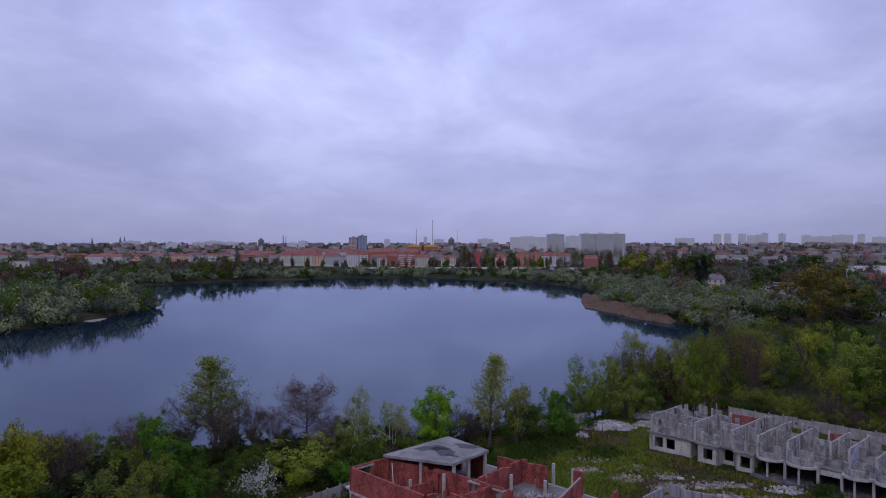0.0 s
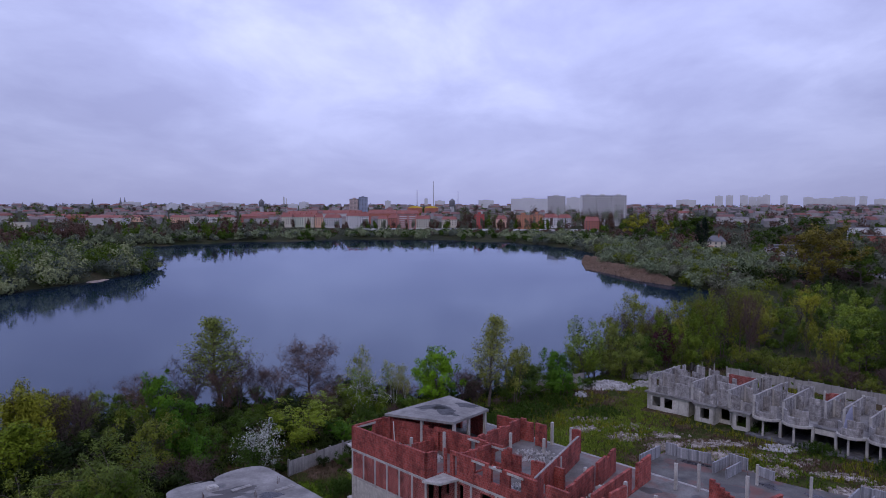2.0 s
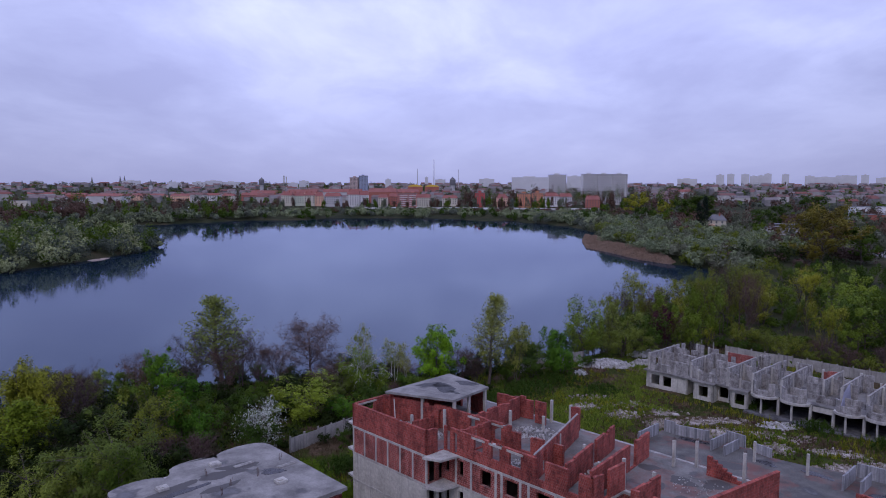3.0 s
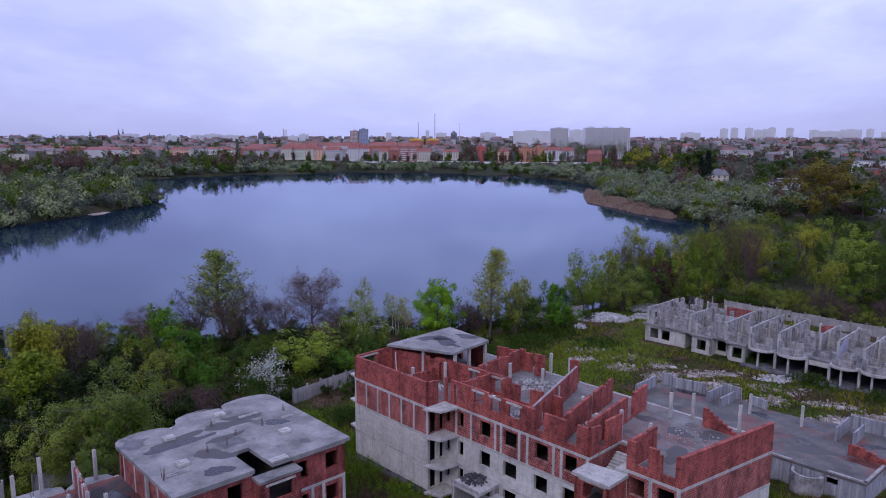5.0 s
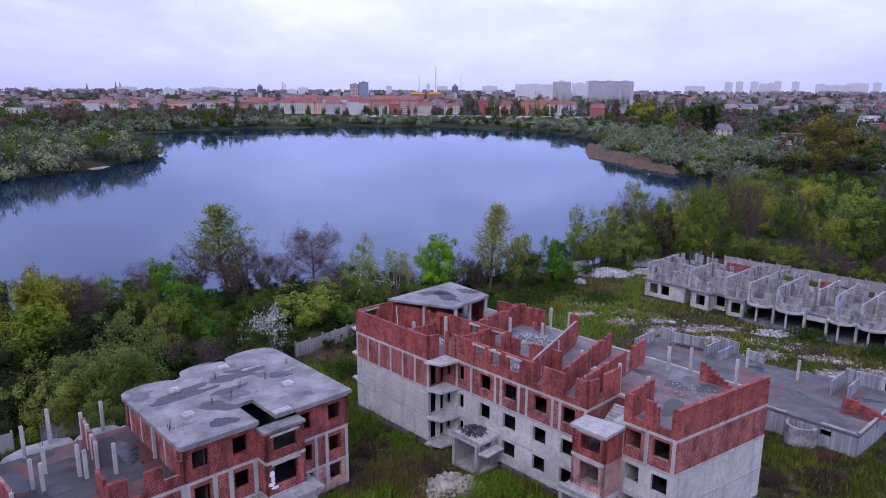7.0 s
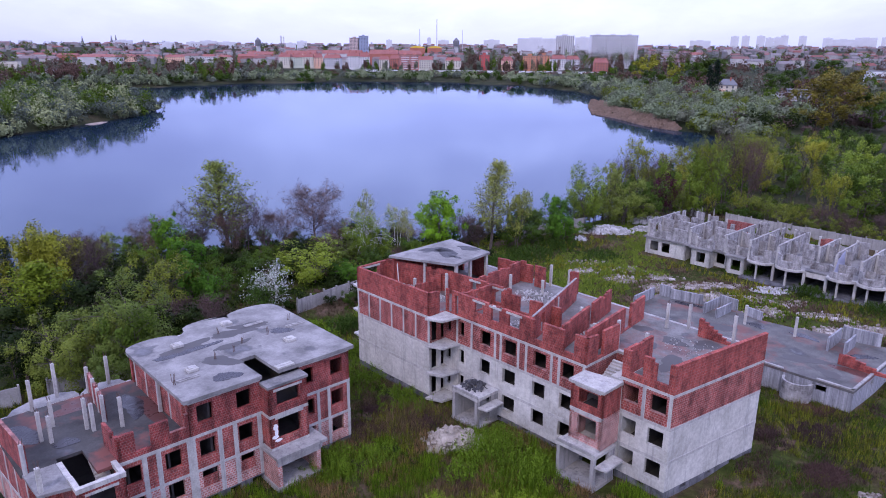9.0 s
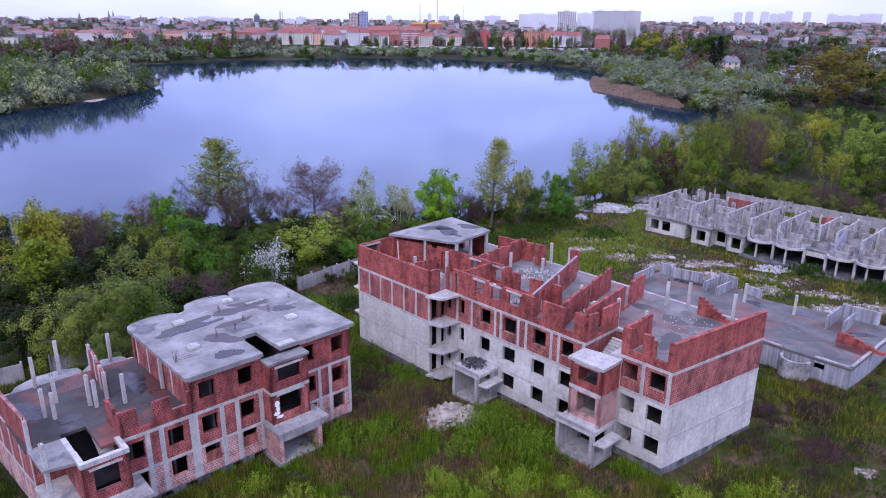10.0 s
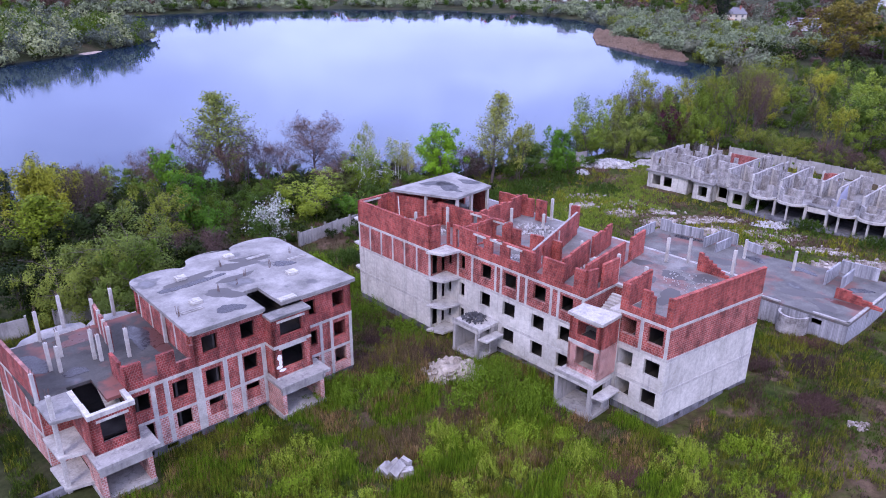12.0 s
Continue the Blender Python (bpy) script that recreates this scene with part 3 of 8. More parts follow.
        run(bm, wb[0], wb[1], 0.3, z0 - 0.12, z0 + 0.14, proud=0.06)
        part("band", bm, POST, b)
    slab(b, [(-7.6, -2.7), (-4.25, -2.7), (-4.25, 0.0), (-7.6, -0.55)], 8.55, 0.26, POST, "bare concrete bay roof", "bay_roof")
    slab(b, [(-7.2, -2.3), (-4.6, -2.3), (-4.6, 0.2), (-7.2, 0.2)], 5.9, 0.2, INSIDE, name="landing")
    # stair flight left open to the sky
    bm = bmesh.new()
    stairs(bm, -6.9, -5.6, 0.2, 7.2, 9, 0.27, 0.17)
    part("stair_flight", bm, POST, b, "raw concrete steps open to the sky")
    slab(b, [(-5.5, 0.1), (-4.6, 0.1), (-4.6, 3.9), (-5.5, 3.9)], 8.6, 0.2, POST, name="landing")
    for x0, x1, yf, yb in ((-7.9, -4.2, -3.5, -0.5), (-20.2, -16.9, -3.4, -0.5)):
        # entrance porch: two side walls, corner piers, a heavy roof and a small canopy
        slab(b, [(x0, yf), (x1, yf), (x1, yb), (x0, yb)], 3.15, 0.28, POST, "rough concrete porch roof", "porch_roof")
        for x, w in ((x0 + 0.05, 0.32), (x1 - 0.37, 0.32)):
            bm = bmesh.new()
            block(bm, x, x + w, yf + 0.06, yf + 0.4, -0.1, 2.87)
            part("pier", bm, CONCRETE, b)
        bm = bmesh.new()
        block(bm, x0 + 0.05, x0 + 0.3, yf + 0.4, yb, -0.1, 2.87)
        part("porch_wall", bm, CONCRETE, b)
        bm = bmesh.new()
        block(bm, x1 - 0.3, x1 - 0.05, yb - 0.9, yb, -0.1, 2.87)
        part("porch_wall", bm, CONCRETE, b)
        slab(b, [(x0, yf), (x1, yf), (x1, yb), (x0, yb)], 0.2, 0.5, CONCRETE, "stained porch floor", "porch_floor")
        slab(b, [(x1, yf + 0.1), (x1 + 1.0, yf + 0.3), (x1 + 1.0, yb - 0.4), (x1, yb - 0.3)], 2.35, 0.16, POST, "thin side canopy", "canopy")
        bm = bmesh.new()
        run(bm, (x0, yf), (x1, yf), 0.12, 3.15, 3.4)
        part("kerb", bm, CONCRETE, b)
    # attic walls, open to the sky
    t = 0.25
    def attic(p, q, holes=(), top=PTOP, ragged=0.25, z0=S3 + 0.0):
        return wall_part(b, p, q, t, z0, top, PARAPET, holes, "parapet_wall", ragged, rng)
    up = 99.0
    attic((-4.5, 0), (0, 0), [(0.7, 1.8, S3 + 0.55, up), (2.9, 4.0, S3 + 0.6, up)], ragged=0.2)
    attic((0, 0), (2, 11.4), ragged=0.0)
    bm = bmesh.new()
    run(bm, (0.02, 0.05), (2.02, 11.4), 0.31, PTOP - 0.02, PTOP + 0.04, proud=0.02)
    part("coping", bm, PARAPET, b)
    attic((-4.45, 4.0), (-4.45, 0.25), ragged=0.2)
    front = ((-24.1, -0.5), (-7.5, -0.5))
    holes = [(0.25, 0.85, S3 + 0.05, up), (1.3, 1.75, S3 + 0.1, S3 + 2.0), (3.9, 5.0, S3 + 1.0, S3 + 2.05), (6.0, 7.0, S3 + 0.8, S3 + 2.05), (8.1, 9.4, S3 + 0.85, S3 + 2.05), (11.0, 12.0, S3 + 0.55, up), (14.2, 15.3, S3 + 0.5, up)]
    attic(*front, holes, ragged=0.2)
    for u0, u1 in ((3.9, 5.0), (6.0, 7.0), (8.1, 9.4)):
        lintel(b, *front, t, S3 + 2.05, u0, u1)
    attic((-7.5, -0.5), (-7.5, 4.2), [(1.6, 2.4, S3 + 0.2, up)])
    attic((-17.4, 11.4), (-13.7, -0.2), [(9.2, 10.2, S3 + 0.1, S3 + 2.0)], ragged=0.0)
    bm = bmesh.new()
    run(bm, (-17.38, 11.3), (-13.72, -0.1), 0.2, PTOP, PTOP + 0.07, 0.0, 12.0, proud=-0.03)
    part("coping", bm, CONCRETE, b, "grey crumbling mortar coping")
    attic((-13.3, 11.4), (-10.9, 0.5), [(4.6, 5.4, S3 + 0.0, up)], ragged=0.15, top=PTOP - 0.1)
    attic((-10.0, 12.0), (-8.55, 0.2), [(2.9, 4.2, S3 + 0.1, up)], ragged=0.2)
    attic((-35.5, -2.7), (-24.1, -2.7), ragged=0.12)
    attic((-24.1, -2.7), (-24.1, -1.3), ragged=0.2)
    attic((-35.5, 1.2), (-35.5, -2.7), [(1.2, 3.2, S3 + 1.2, S3 + 2.0)], ragged=0.0)
    lintel(b, (-35.5, 1.2), (-35.5, -2.7), t, S3 + 2.0, 1.2, 3.2)
    attic((-35.3, 1.2), (-27.2, 3.4), [(7.0, 7.8, S3, S3 + 2.0)], ragged=0.1, top=PTOP + 0.1)
    attic((-29.0, 2.6), (-29.0, -0.3), ragged=0.1, top=PTOP - 0.9)
    attic((-29.2, 3.3), (-19.6, 3.9), [(4.6, 5.6, S3 + 1.1, S3 + 2.0), (7.6, 8.5, S3 + 0.6, S3 + 1.9)], ragged=0.12)
    lintel(b, (-29.2, 3.3), (-19.6, 3.9), t, S3 + 2.0, 4.6, 5.6)
    lintel(b, (-29.2, 3.3), (-19.6, 3.9), t, S3 + 1.95, 7.6, 8.5)
    attic((-22.0, 3.6), (-22.3, -0.2), [(1.0, 2.0, S3 + 0.1, S3 + 2.0)], ragged=0.2)
    attic((-25.1, 11.6), (-24.3, 4.0), ragged=0.12)
    attic((-19.6, 4.0), (-13.9, 4.4), [(1.0, 2.2, S3 + 0.3, up), (3.6, 4.6, S3 + 0.2, up)], ragged=0.25, top=PTOP - 0.5)
    attic((-21.6, 12.0), (-22.9, 11.9), ragged=0.25)
    attic((-18.2, 13.2), (-19.2, 13.2), ragged=0.25)
    attic((-25.1, 11.6), (-27.5, 11.0), ragged=0.2)
    attic((-25.1, 11.9), (-23.6, 12.2), ragged=0.2)
    for x, y, h in ((-29.0, -0.2, 2.1), (-27.3, 2.7, 2.4), (-23.3, 8.2, 2.0), (-20.6, 10.2, 1.6), (-21.7, 13.0, 2.4), (-19.5, 13.3, 2.3), (-17.2, 11.0, 2.2), (-15.5, 6.0, 2.2), (-22.1, 1.6, 2.2),
                    (-9.4, 3.2, 2.1), (-12.2, 5.2, 2.3), (-7.1, 11.6, 2.4), (-5.6, 12.9, 2.4), (-1.5, 13.2, 2.4), (-4.6, 3.6, 2.6), (-7.7, 4.3, 2.6)):
        column(b, x, y, S3 - 0.01, S3 + h, 0.26, label="")
    for x, y in ((-7.1, 11.6), (-5.6, 12.9), (-1.5, 13.2)):
        rebar(b, x, y, S3 + 2.35, 0.35, rng, 4, 0.08)
    # broken slope of brick on the deck
    bm = bmesh.new()
    top = [(-4.2, S3 - 0.02), (-1.3, S3 - 0.02)]
    for i in reversed(range(7)):
        top += [(-3.78 + i * 0.42, S3 + 1.7 - i * 0.24), (-4.2 + i * 0.42, S3 + 1.7 - i * 0.24)]
    extruded(bm, top, "y", 11.9, 12.2)
    part("broken_wall", bm, PARAPET, b, "half-fallen red brick wall stub")
    # penthouse: slab on brick walls and posts
    roof = bmesh.new()
    ring = [(-34.4, 0.8), (-26.7, 3.4), (-27.4, 9.4), (-34.7, 10.6)]
    prism(roof, ring, 11.95, 12.2)
    for v in roof.verts:
        v.co.z += 0.03 * (v.co.x + 30)
    part("penthouse_roof", roof, CROOF, b, "cracked concrete roof with dark peeling felt")
    attic((-34.5, 10.4), (-34.3, 1.2), ragged=0.0, top=11.8)
    attic((-27.9, 9.6), (-34.4, 10.5), [(3.0, 4.2, S3, S3 + 2.1)], ragged=0.0, top=11.8)
    for x, y in ((-27.0, 3.8), (-27.5, 6.4), (-27.6, 9.0), (-30.5, 2.6)):
        column(b, x, y, S3 - 0.01, 11.98, 0.3)
    # puddles and stains on the deck, torn felt on the penthouse roof
    for x, y, rx, ry, turn in ((-5.0, 9.2, 1.3, 0.7, 10), (-2.6, 10.6, 1.5, 0.8, 40), (-8.6, 9.8, 1.0, 0.6, 0), (-3.0, 5.0, 0.9, 1.6, 0), (-6.2, 6.6, 0.7, 1.2, 20)):
        puddle(b, x, y, rx, ry, turn, S3, DAMP, "stain", "dark damp stain on the deck")
    for x, y, rx, ry, turn in ((-32.4, 6.0, 1.7, 1.0, 60), (-30.6, 5.9, 1.7, 1.1, -10), (-30.2, 8.9, 1.5, 0.7, 20), (-28.8, 5.4, 0.7, 0.4, 0)):
        puddle(b, x, y, rx, ry, turn, 12.2, FELTED, "felt_patch", "torn dark roofing felt", 0.03, -30.0)
    # fallen plank
    bm = bmesh.new()
    tube(bm, (-33.2, 1.0, S3 + 2.5), (-31.0, -0.6, S3 + 0.02), 0.06, 0.06, 5)
    part("plank", bm, POST, b, "fallen timber prop")
    return b


build_main_block()
MAIN = pose(17.1, 46.9, 0, 0, 0, -46)


def debris(m, x, y, z, rx, ry, high, count, seed, material, label, lump=(0.06, 0.3), name="debris"):
    """Loose lumps lying in a low heap on a slab at height z of the building with pose m."""
    r = random.Random(seed)
    bm = bmesh.new()
    for _ in range(count):
        a, u = r.uniform(0, 6.28), r.uniform(0, 1) ** 0.6
        s = r.uniform(*lump)
        px, py = x + rx * u * math.cos(a), y + ry * u * math.sin(a)
        pz = z + 0.2 * s + high * max(0.0, 1 - u) * r.uniform(0.0, 1.0)
        t = Matrix.Translation((px, py, pz)) @ Euler((r.uniform(0, 3), r.uniform(0, 3), r.uniform(0, 3))).to_matrix().to_4x4() @ Matrix.Diagonal((s, s * r.uniform(0.5, 1), s * r.uniform(0.25, 0.6), 1))
        bmesh.ops.create_cube(bm, size=1.0, matrix=m @ t)
    return tagged(linked(name, bm, material), label, "rubble", kind="stuff")


debris(MAIN, -18.9, -1.7, 3.16, 1.3, 1.1, 0.6, 150, 71, FELTED, "heap of torn dark roofing on the porch")
debris(MAIN, -31.6, 0.6, S3, 2.2, 1.3, 0.3, 170, 72, DEBRIS, "grey plaster rubble in a roofless room")
debris(MAIN, -27.6, 1.2, S3, 1.2, 1.2, 0.3, 90, 73, DEBRIS, "grey plaster rubble in a roofless room")
debris(MAIN, -20.6, 9.0, S3, 2.4, 2.0, 0.3, 140, 74, DEBRIS, "broken boards and rubble on the deck")
debris(MAIN, -11.0, 6.4, S3, 1.2, 3.6, 0.25, 130, 75, DEBRIS, "brick and plaster rubble on the deck")
debris(MAIN, -16.2, 1.8, S3, 2.0, 1.2, 0.25, 110, 76, DEBRIS, "brick and plaster rubble on the deck")
debris(MAIN, -3.2, 9.0, S3, 2.6, 2.2, 0.08, 60, 77, DEBRIS, "scattered rubble on the deck", (0.05, 0.16))


framed_front = facade
REDBRICK = block_work("dark_red_upper_blocks", (0.35, 0.050, 0.040), (0.22, 0.030, 0.025), (0.36, 0.17, 0.15), (0.2, 0.2), 0.016, (0.30, 0.22, 0.22))


# ---- the smaller block with the flat scalloped roof ----
def build_side_block():
    rng = random.Random(5)
    def facade(parent, p, q, levels, windows, posts, rng, post_w=0.3):
        """The top storey is plain brick, with no posts in it."""
        low = [l for l in levels if l[2] is not REDBRICK]
        framed_front(parent, p, q, low, windows, posts, rng, post_w)
        framed_front(parent, p, q, [l for l in levels if l[2] is REDBRICK], windows, [], rng, post_w)

    b = base("apartment_building", pose(-8.36, 55.0, 0, 0, 0, 43), "unfinished red block with pale concrete frame and flat slab roof", "building", "unfinished buildings")
    levels2 = [(0.6, 3.2, PALEBRICK), (3.2, 6.1, OLDBRICK)]
    levels3 = levels2 + [(6.1, 8.95, REDBRICK)]
    wall_part(b, (-27.0, 0.1), (0, 0.1), 0.3, -1.0, 0.6, DARKBASE, [(u, u + 0.9, -0.1, 0.4) for u in np.arange(6.0, 26, 1.9)], "plinth", label="dark damp concrete plinth")
    wall_part(b, (0, 0.1), (0, 13.3), 0.3, -1.0, 0.6, DARKBASE, (), "plinth")
    facade(b, (-4.9, 0), (0, 0), levels3, [(0.35, 1.3), (3.0, 4.2)], [0.1, 1.7, 2.75, 4.75], rng, 0.28)
    facade(b, (-14.2, 0), (-8.4, 0), levels3, [(0.6, 1.85), (3.75, 4.95)], [0.1, 2.2, 3.45, 5.5], rng, 0.36)
    for u0 in (-13.6, -10.45):
        bm = bmesh.new()
        block(bm, u0, u0 + 1.2, 0.1, 0.24, 1.2, 2.3)
        part("brick_infill", bm, BRICK, b, "window bricked up almost to the top")
    facade(b, (-19.4, 0), (-14.2, 0), levels2, [(0.2, 1.5), (3.2, 4.4)], [1.75, 2.75, 5.0], rng, 0.36)
    facade(b, (-24.4, 3.0), (-22.5, 3.0), levels2, [(0.2, 1.5)], [], rng, 0.28)
    facade(b, (-22.5, 3.0), (-22.5, 0.0), levels2, [], [], rng, 0.28)
    facade(b, (0, 0), (0, 13.2), levels3, [(3.0, 4.4), (8.0, 9.4)], [0.2, 4.8, 9.6], rng)
    facade(b, (0, 13.2), (-14.2, 12.0), levels3, [(1.5, 2.9), (5.0, 6.4), (9.0, 10.4)], [], rng)
    facade(b, (-14.2, 11.0), (-14.2, 0), [(6.1, 8.95, OLDBRICK)], [(9.6, 10.4)], [0.15, 2.6, 5.0, 7.4], rng, 0.24)
    facade(b, (-14.2, 12.4), (-25.0, 12.4), levels2, [(1.5, 2.9), (6.0, 7.4)], [], rng)
    facade(b, (-25.1, 12.4), (-24.4, 3.0), levels2, [], [0.2, 2.4, 4.6, 6.8, 9.2], rng, 0.26)
    # floors of the low part and of the inside
    low_ring = [(-24.3, 0.1), (-14.1, 0.1), (-14.1, 12.2), (-24.3, 12.2)]
    well = ((-22.4, -20.9), (0.2, 3.4))
    bm = bmesh.new()
    prism(bm, [(-24.7, 2.97), (-22.4, 2.97), (-22.4, 3.5), (-20.7, 3.5), (-20.7, 0.1), (-14.1, 0.1), (-14.1, 12.2), (-24.9, 12.2)], 5.88, 6.13)
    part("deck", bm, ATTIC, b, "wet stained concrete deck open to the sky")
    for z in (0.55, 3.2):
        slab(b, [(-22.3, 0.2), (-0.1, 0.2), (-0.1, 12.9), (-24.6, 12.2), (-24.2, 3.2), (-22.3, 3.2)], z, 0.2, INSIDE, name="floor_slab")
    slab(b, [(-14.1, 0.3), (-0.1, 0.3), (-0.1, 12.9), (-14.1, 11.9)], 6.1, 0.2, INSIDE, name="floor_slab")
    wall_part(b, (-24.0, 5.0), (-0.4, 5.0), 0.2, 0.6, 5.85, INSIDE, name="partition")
    # unseen cross walls added so the windows stay black
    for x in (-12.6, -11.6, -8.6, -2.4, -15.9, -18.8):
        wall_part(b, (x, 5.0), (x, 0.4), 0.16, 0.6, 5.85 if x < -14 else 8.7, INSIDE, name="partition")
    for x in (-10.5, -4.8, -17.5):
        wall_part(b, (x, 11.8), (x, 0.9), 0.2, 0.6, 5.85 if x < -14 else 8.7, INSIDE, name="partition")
    # roof slab with a scalloped rear edge and an open stair well
    ring = [(-14.6, -0.3), (-8.35, -0.3), (-8.35, 3.55), (-6.9, 3.55), (-6.9, -0.3), (0.35, -0.3), (0.35, 12.2)]
    for cx, half, y in ((-2.3, 2.5, 12.9), (-7.0, 2.2, 12.6), (-12.3, 2.3, 11.4)):
        for i in range(9):
            a = math.pi * i / 8
            ring.append((cx + half * math.cos(a), y + 1.1 * math.sin(a)))
        ring.append((cx - half - 0.05, y - 0.4))
    bm = bmesh.new()
    prism(bm, ring, 8.95, 9.25)
    part("roof_slab", bm, CROOF, b, "grey concrete roof slab with puddles and stains")
    for x, y, rx, ry, turn in ((-12.2, 7.8, 1.3, 0.45, -8), (-9.6, 7.9, 1.7, 0.4, 6), (-10.4, 1.45, 1.0, 0.75, -40), (-2.6, 6.6, 1.2, 0.5, -35)):
        puddle(b, x, y, rx, ry, turn, 9.25 + (0.008 if rx > 1.5 else 0.0), POOL)
    for x, y, rx, ry, turn in ((-10.6, 8.7, 2.4, 0.7, 4), (-9.5, 4.3, 1.5, 0.9, -38), (-6.2, 9.0, 1.8, 0.8, -20), (-4.2, 9.6, 1.7, 0.7, -30), (-7.4, 6.6, 1.6, 0.5, 10)):
        puddle(b, x, y, rx, ry, turn, 9.25, DAMP, "stain", "dark damp stain on the roof slab")
    for x, y, rx, ry, turn in ((-23.1, 8.3, 0.8, 1.7, 20), (-15.7, 7.6, 0.8, 2.1, -15), (-21.2, 5.3, 0.9, 0.6, -40)):
        puddle(b, x, y, rx, ry, turn, 6.132, POOL)
    for x, y, rx, ry, turn in ((-14.9, 6.4, 0.9, 2.4, 5), (-19.0, 10.6, 2.0, 0.9, 0)):
        puddle(b, x, y, rx, ry, turn, 6.132, REDMUD, "stain", "wet red brick dust on the deck")
    # raised upstand strips round the well
    for x0, x1, y0, y1 in ((-6.88, -5.4, 0.1, 0.4), (-6.88, -5.4, -0.25, 0.05)):
        bm = bmesh.new()
        block(bm, x0, x1, y0, y1, 9.25, 9.37)
        part("kerb", bm, POST, b)
    # roof openings with loose caps, and starter bars
    for x, y in ((-3.2, 4.2), (-12.0, 4.2), (-5.7, 11.2), (-11.0, 9.4)):
        bm = bmesh.new()
        block(bm, x - 0.45, x + 0.45, y - 0.4, y + 0.4, 9.25, 9.5)
        block(bm, x - 0.3, x + 0.1, y - 0.25, y + 0.25, 9.5, 9.58)
        bmesh.ops.bevel(bm, geom=list(bm.edges), offset=0.025, segments=1, affect="EDGES")
        part("vent_stub", bm, POST, b, "small pale concrete vent stub")
    for x, y in ((-4.0, 6.6), (-7.9, 5.2), (-6.6, 6.4), (-9.7, 4.9), (-7.2, 9.6), (-0.9, 8.4), (-13.9, 3.2), (-14.0, 2.7)):
        rebar(b, x, y, 9.2, 0.75, rng, 4, 0.09)
    for x, y in ((-3.8, 9.6), (-1.0, 7.0), (-12.8, 3.0)):
        bm = bmesh.new()
        block(bm, x - 0.9, x + 0.9, y - 0.2, y - 0.06, 9.25, 9.33)
        block(bm, x - 0.9, x + 0.9, y + 0.06, y + 0.2, 9.25, 9.33)
        part("slot_kerb", bm, CONCRETE, b)
    # bays
    def bay(x0, x1, yf, z_base, z_top, has_roof):
        zs = [(3.1, 6.0)] + ([(6.0, z_top)] if z_top > 6.5 else [])
        for z0, z1 in zs:
            m = REDBRICK if z1 > 6.2 or not has_roof else OLDBRICK
            wall_part(b, (x0, yf), (x1, yf), 0.25, z0, z1, m, [(0.7, x1 - x0 - 0.7, z0 + 0.75, z1 - 0.35)], "bay_wall")
            wall_part(b, (x1, yf), (x1, 0.0), 0.25, z0, z1, m, (), "bay_wall")
            wall_part(b, (x0, 0.0), (x0, yf), 0.25, z0, z1, m, (), "bay_wall")
            bm = bmesh.new()
            run(bm, (x0, yf), (x1, yf), 0.28, z1 - 0.4, z1 - 0.2, 0.45, x1 - x0 - 0.45, proud=0.03)
            part("lintel", bm, POST, b)
            for p, q in (((x0, yf), (x1, yf)), ((x1, yf), (x1, 0.0)), ((x0, 0.0), (x0, yf))):
                bm = bmesh.new()
                run(bm, p, q, 0.28, z0 - 0.2, z0 + 0.06, proud=0.04)
                part("band", bm, POST, b)
        if has_roof:
            slab(b, [(x0 - 0.1, yf - 0.1), (x1 + 0.1, yf - 0.1), (x1 + 0.1, 0.0), (x0 - 0.1, 0.0)], z_top + 0.2, 0.22, CROOF, "bare bay roof", "bay_roof")
        else:
            bm = bmesh.new()
            prism(bm, [(x0 - 0.05, 0.3), (x0 - 0.05, yf - 0.05), (x1 + 0.05, yf - 0.05), (x1 + 0.05, 0.3), (x1 - 0.3, 0.3), (x1 - 0.3, yf + 0.3), (x0 + 0.3, yf + 0.3), (x0 + 0.3, 0.3)], 6.002, 6.35)
            part("upstand", bm, POST, b)
        # entrance porch underneath
        slab(b, [(x0 - 0.3, yf - 1.3), (x1 + 0.9, yf - 1.3), (x1 + 0.9, 0.0), (x0 - 0.3, 0.0)], 3.0, 0.25, CONCRETE, "rough porch roof", "porch_roof")
        for x in (x0 - 0.2, x1 - 0.1):
            wall_part(b, (x + 0.35, yf - 1.2), (x + 0.35, 0.0), 0.35, -0.6, 2.75, PALEBRICK, (), "porch_wall")
        bm = bmesh.new()
        run(bm, (x0 - 0.2, yf - 1.22), (x1 + 0.25, yf - 1.22), 0.3, 2.2, 2.75)
        part("porch_beam", bm, CONCRETE, b)
        slab(b, [(x0 - 0.3, yf - 1.3), (x1 + 0.3, yf - 1.3), (x1 + 0.3, 0.0), (x0 - 0.3, 0.0)], 0.35, 0.9, CONCRETE, "stained porch floor", "porch_floor")
    bay(-8.4, -4.95, -1.2, 3.1, 8.4, True)
    bay(-22.5, -19.45, -1.6, 3.1, 6.0, False)
    # stairs down the open well
    bm = bmesh.new()
    stairs(bm, -20.65, -19.7, 0.3, 4.72, 8, 0.28, 0.17)
    part("stair_flight", bm, POST, b, "raw concrete steps")
    # stack of balconies at the open corner
    for z in (0.6, 3.2, 6.13):
        slab(b, [(-24.45, -0.25), (-22.55, -0.7), (-22.55, 2.96), (-24.6, 2.96)], z + 0.004, 0.22, POST if z < 6 else CROOF, "raw corner balcony slab", "balcony")
    post = column(b, -24.15, 0.1, -0.8, 7.9, 0.3)
    rebar(post, -24.15, 0.1, 7.85, 0.7, rng)
    # upper brick walls and posts of the unfinished storey
    t = 0.25
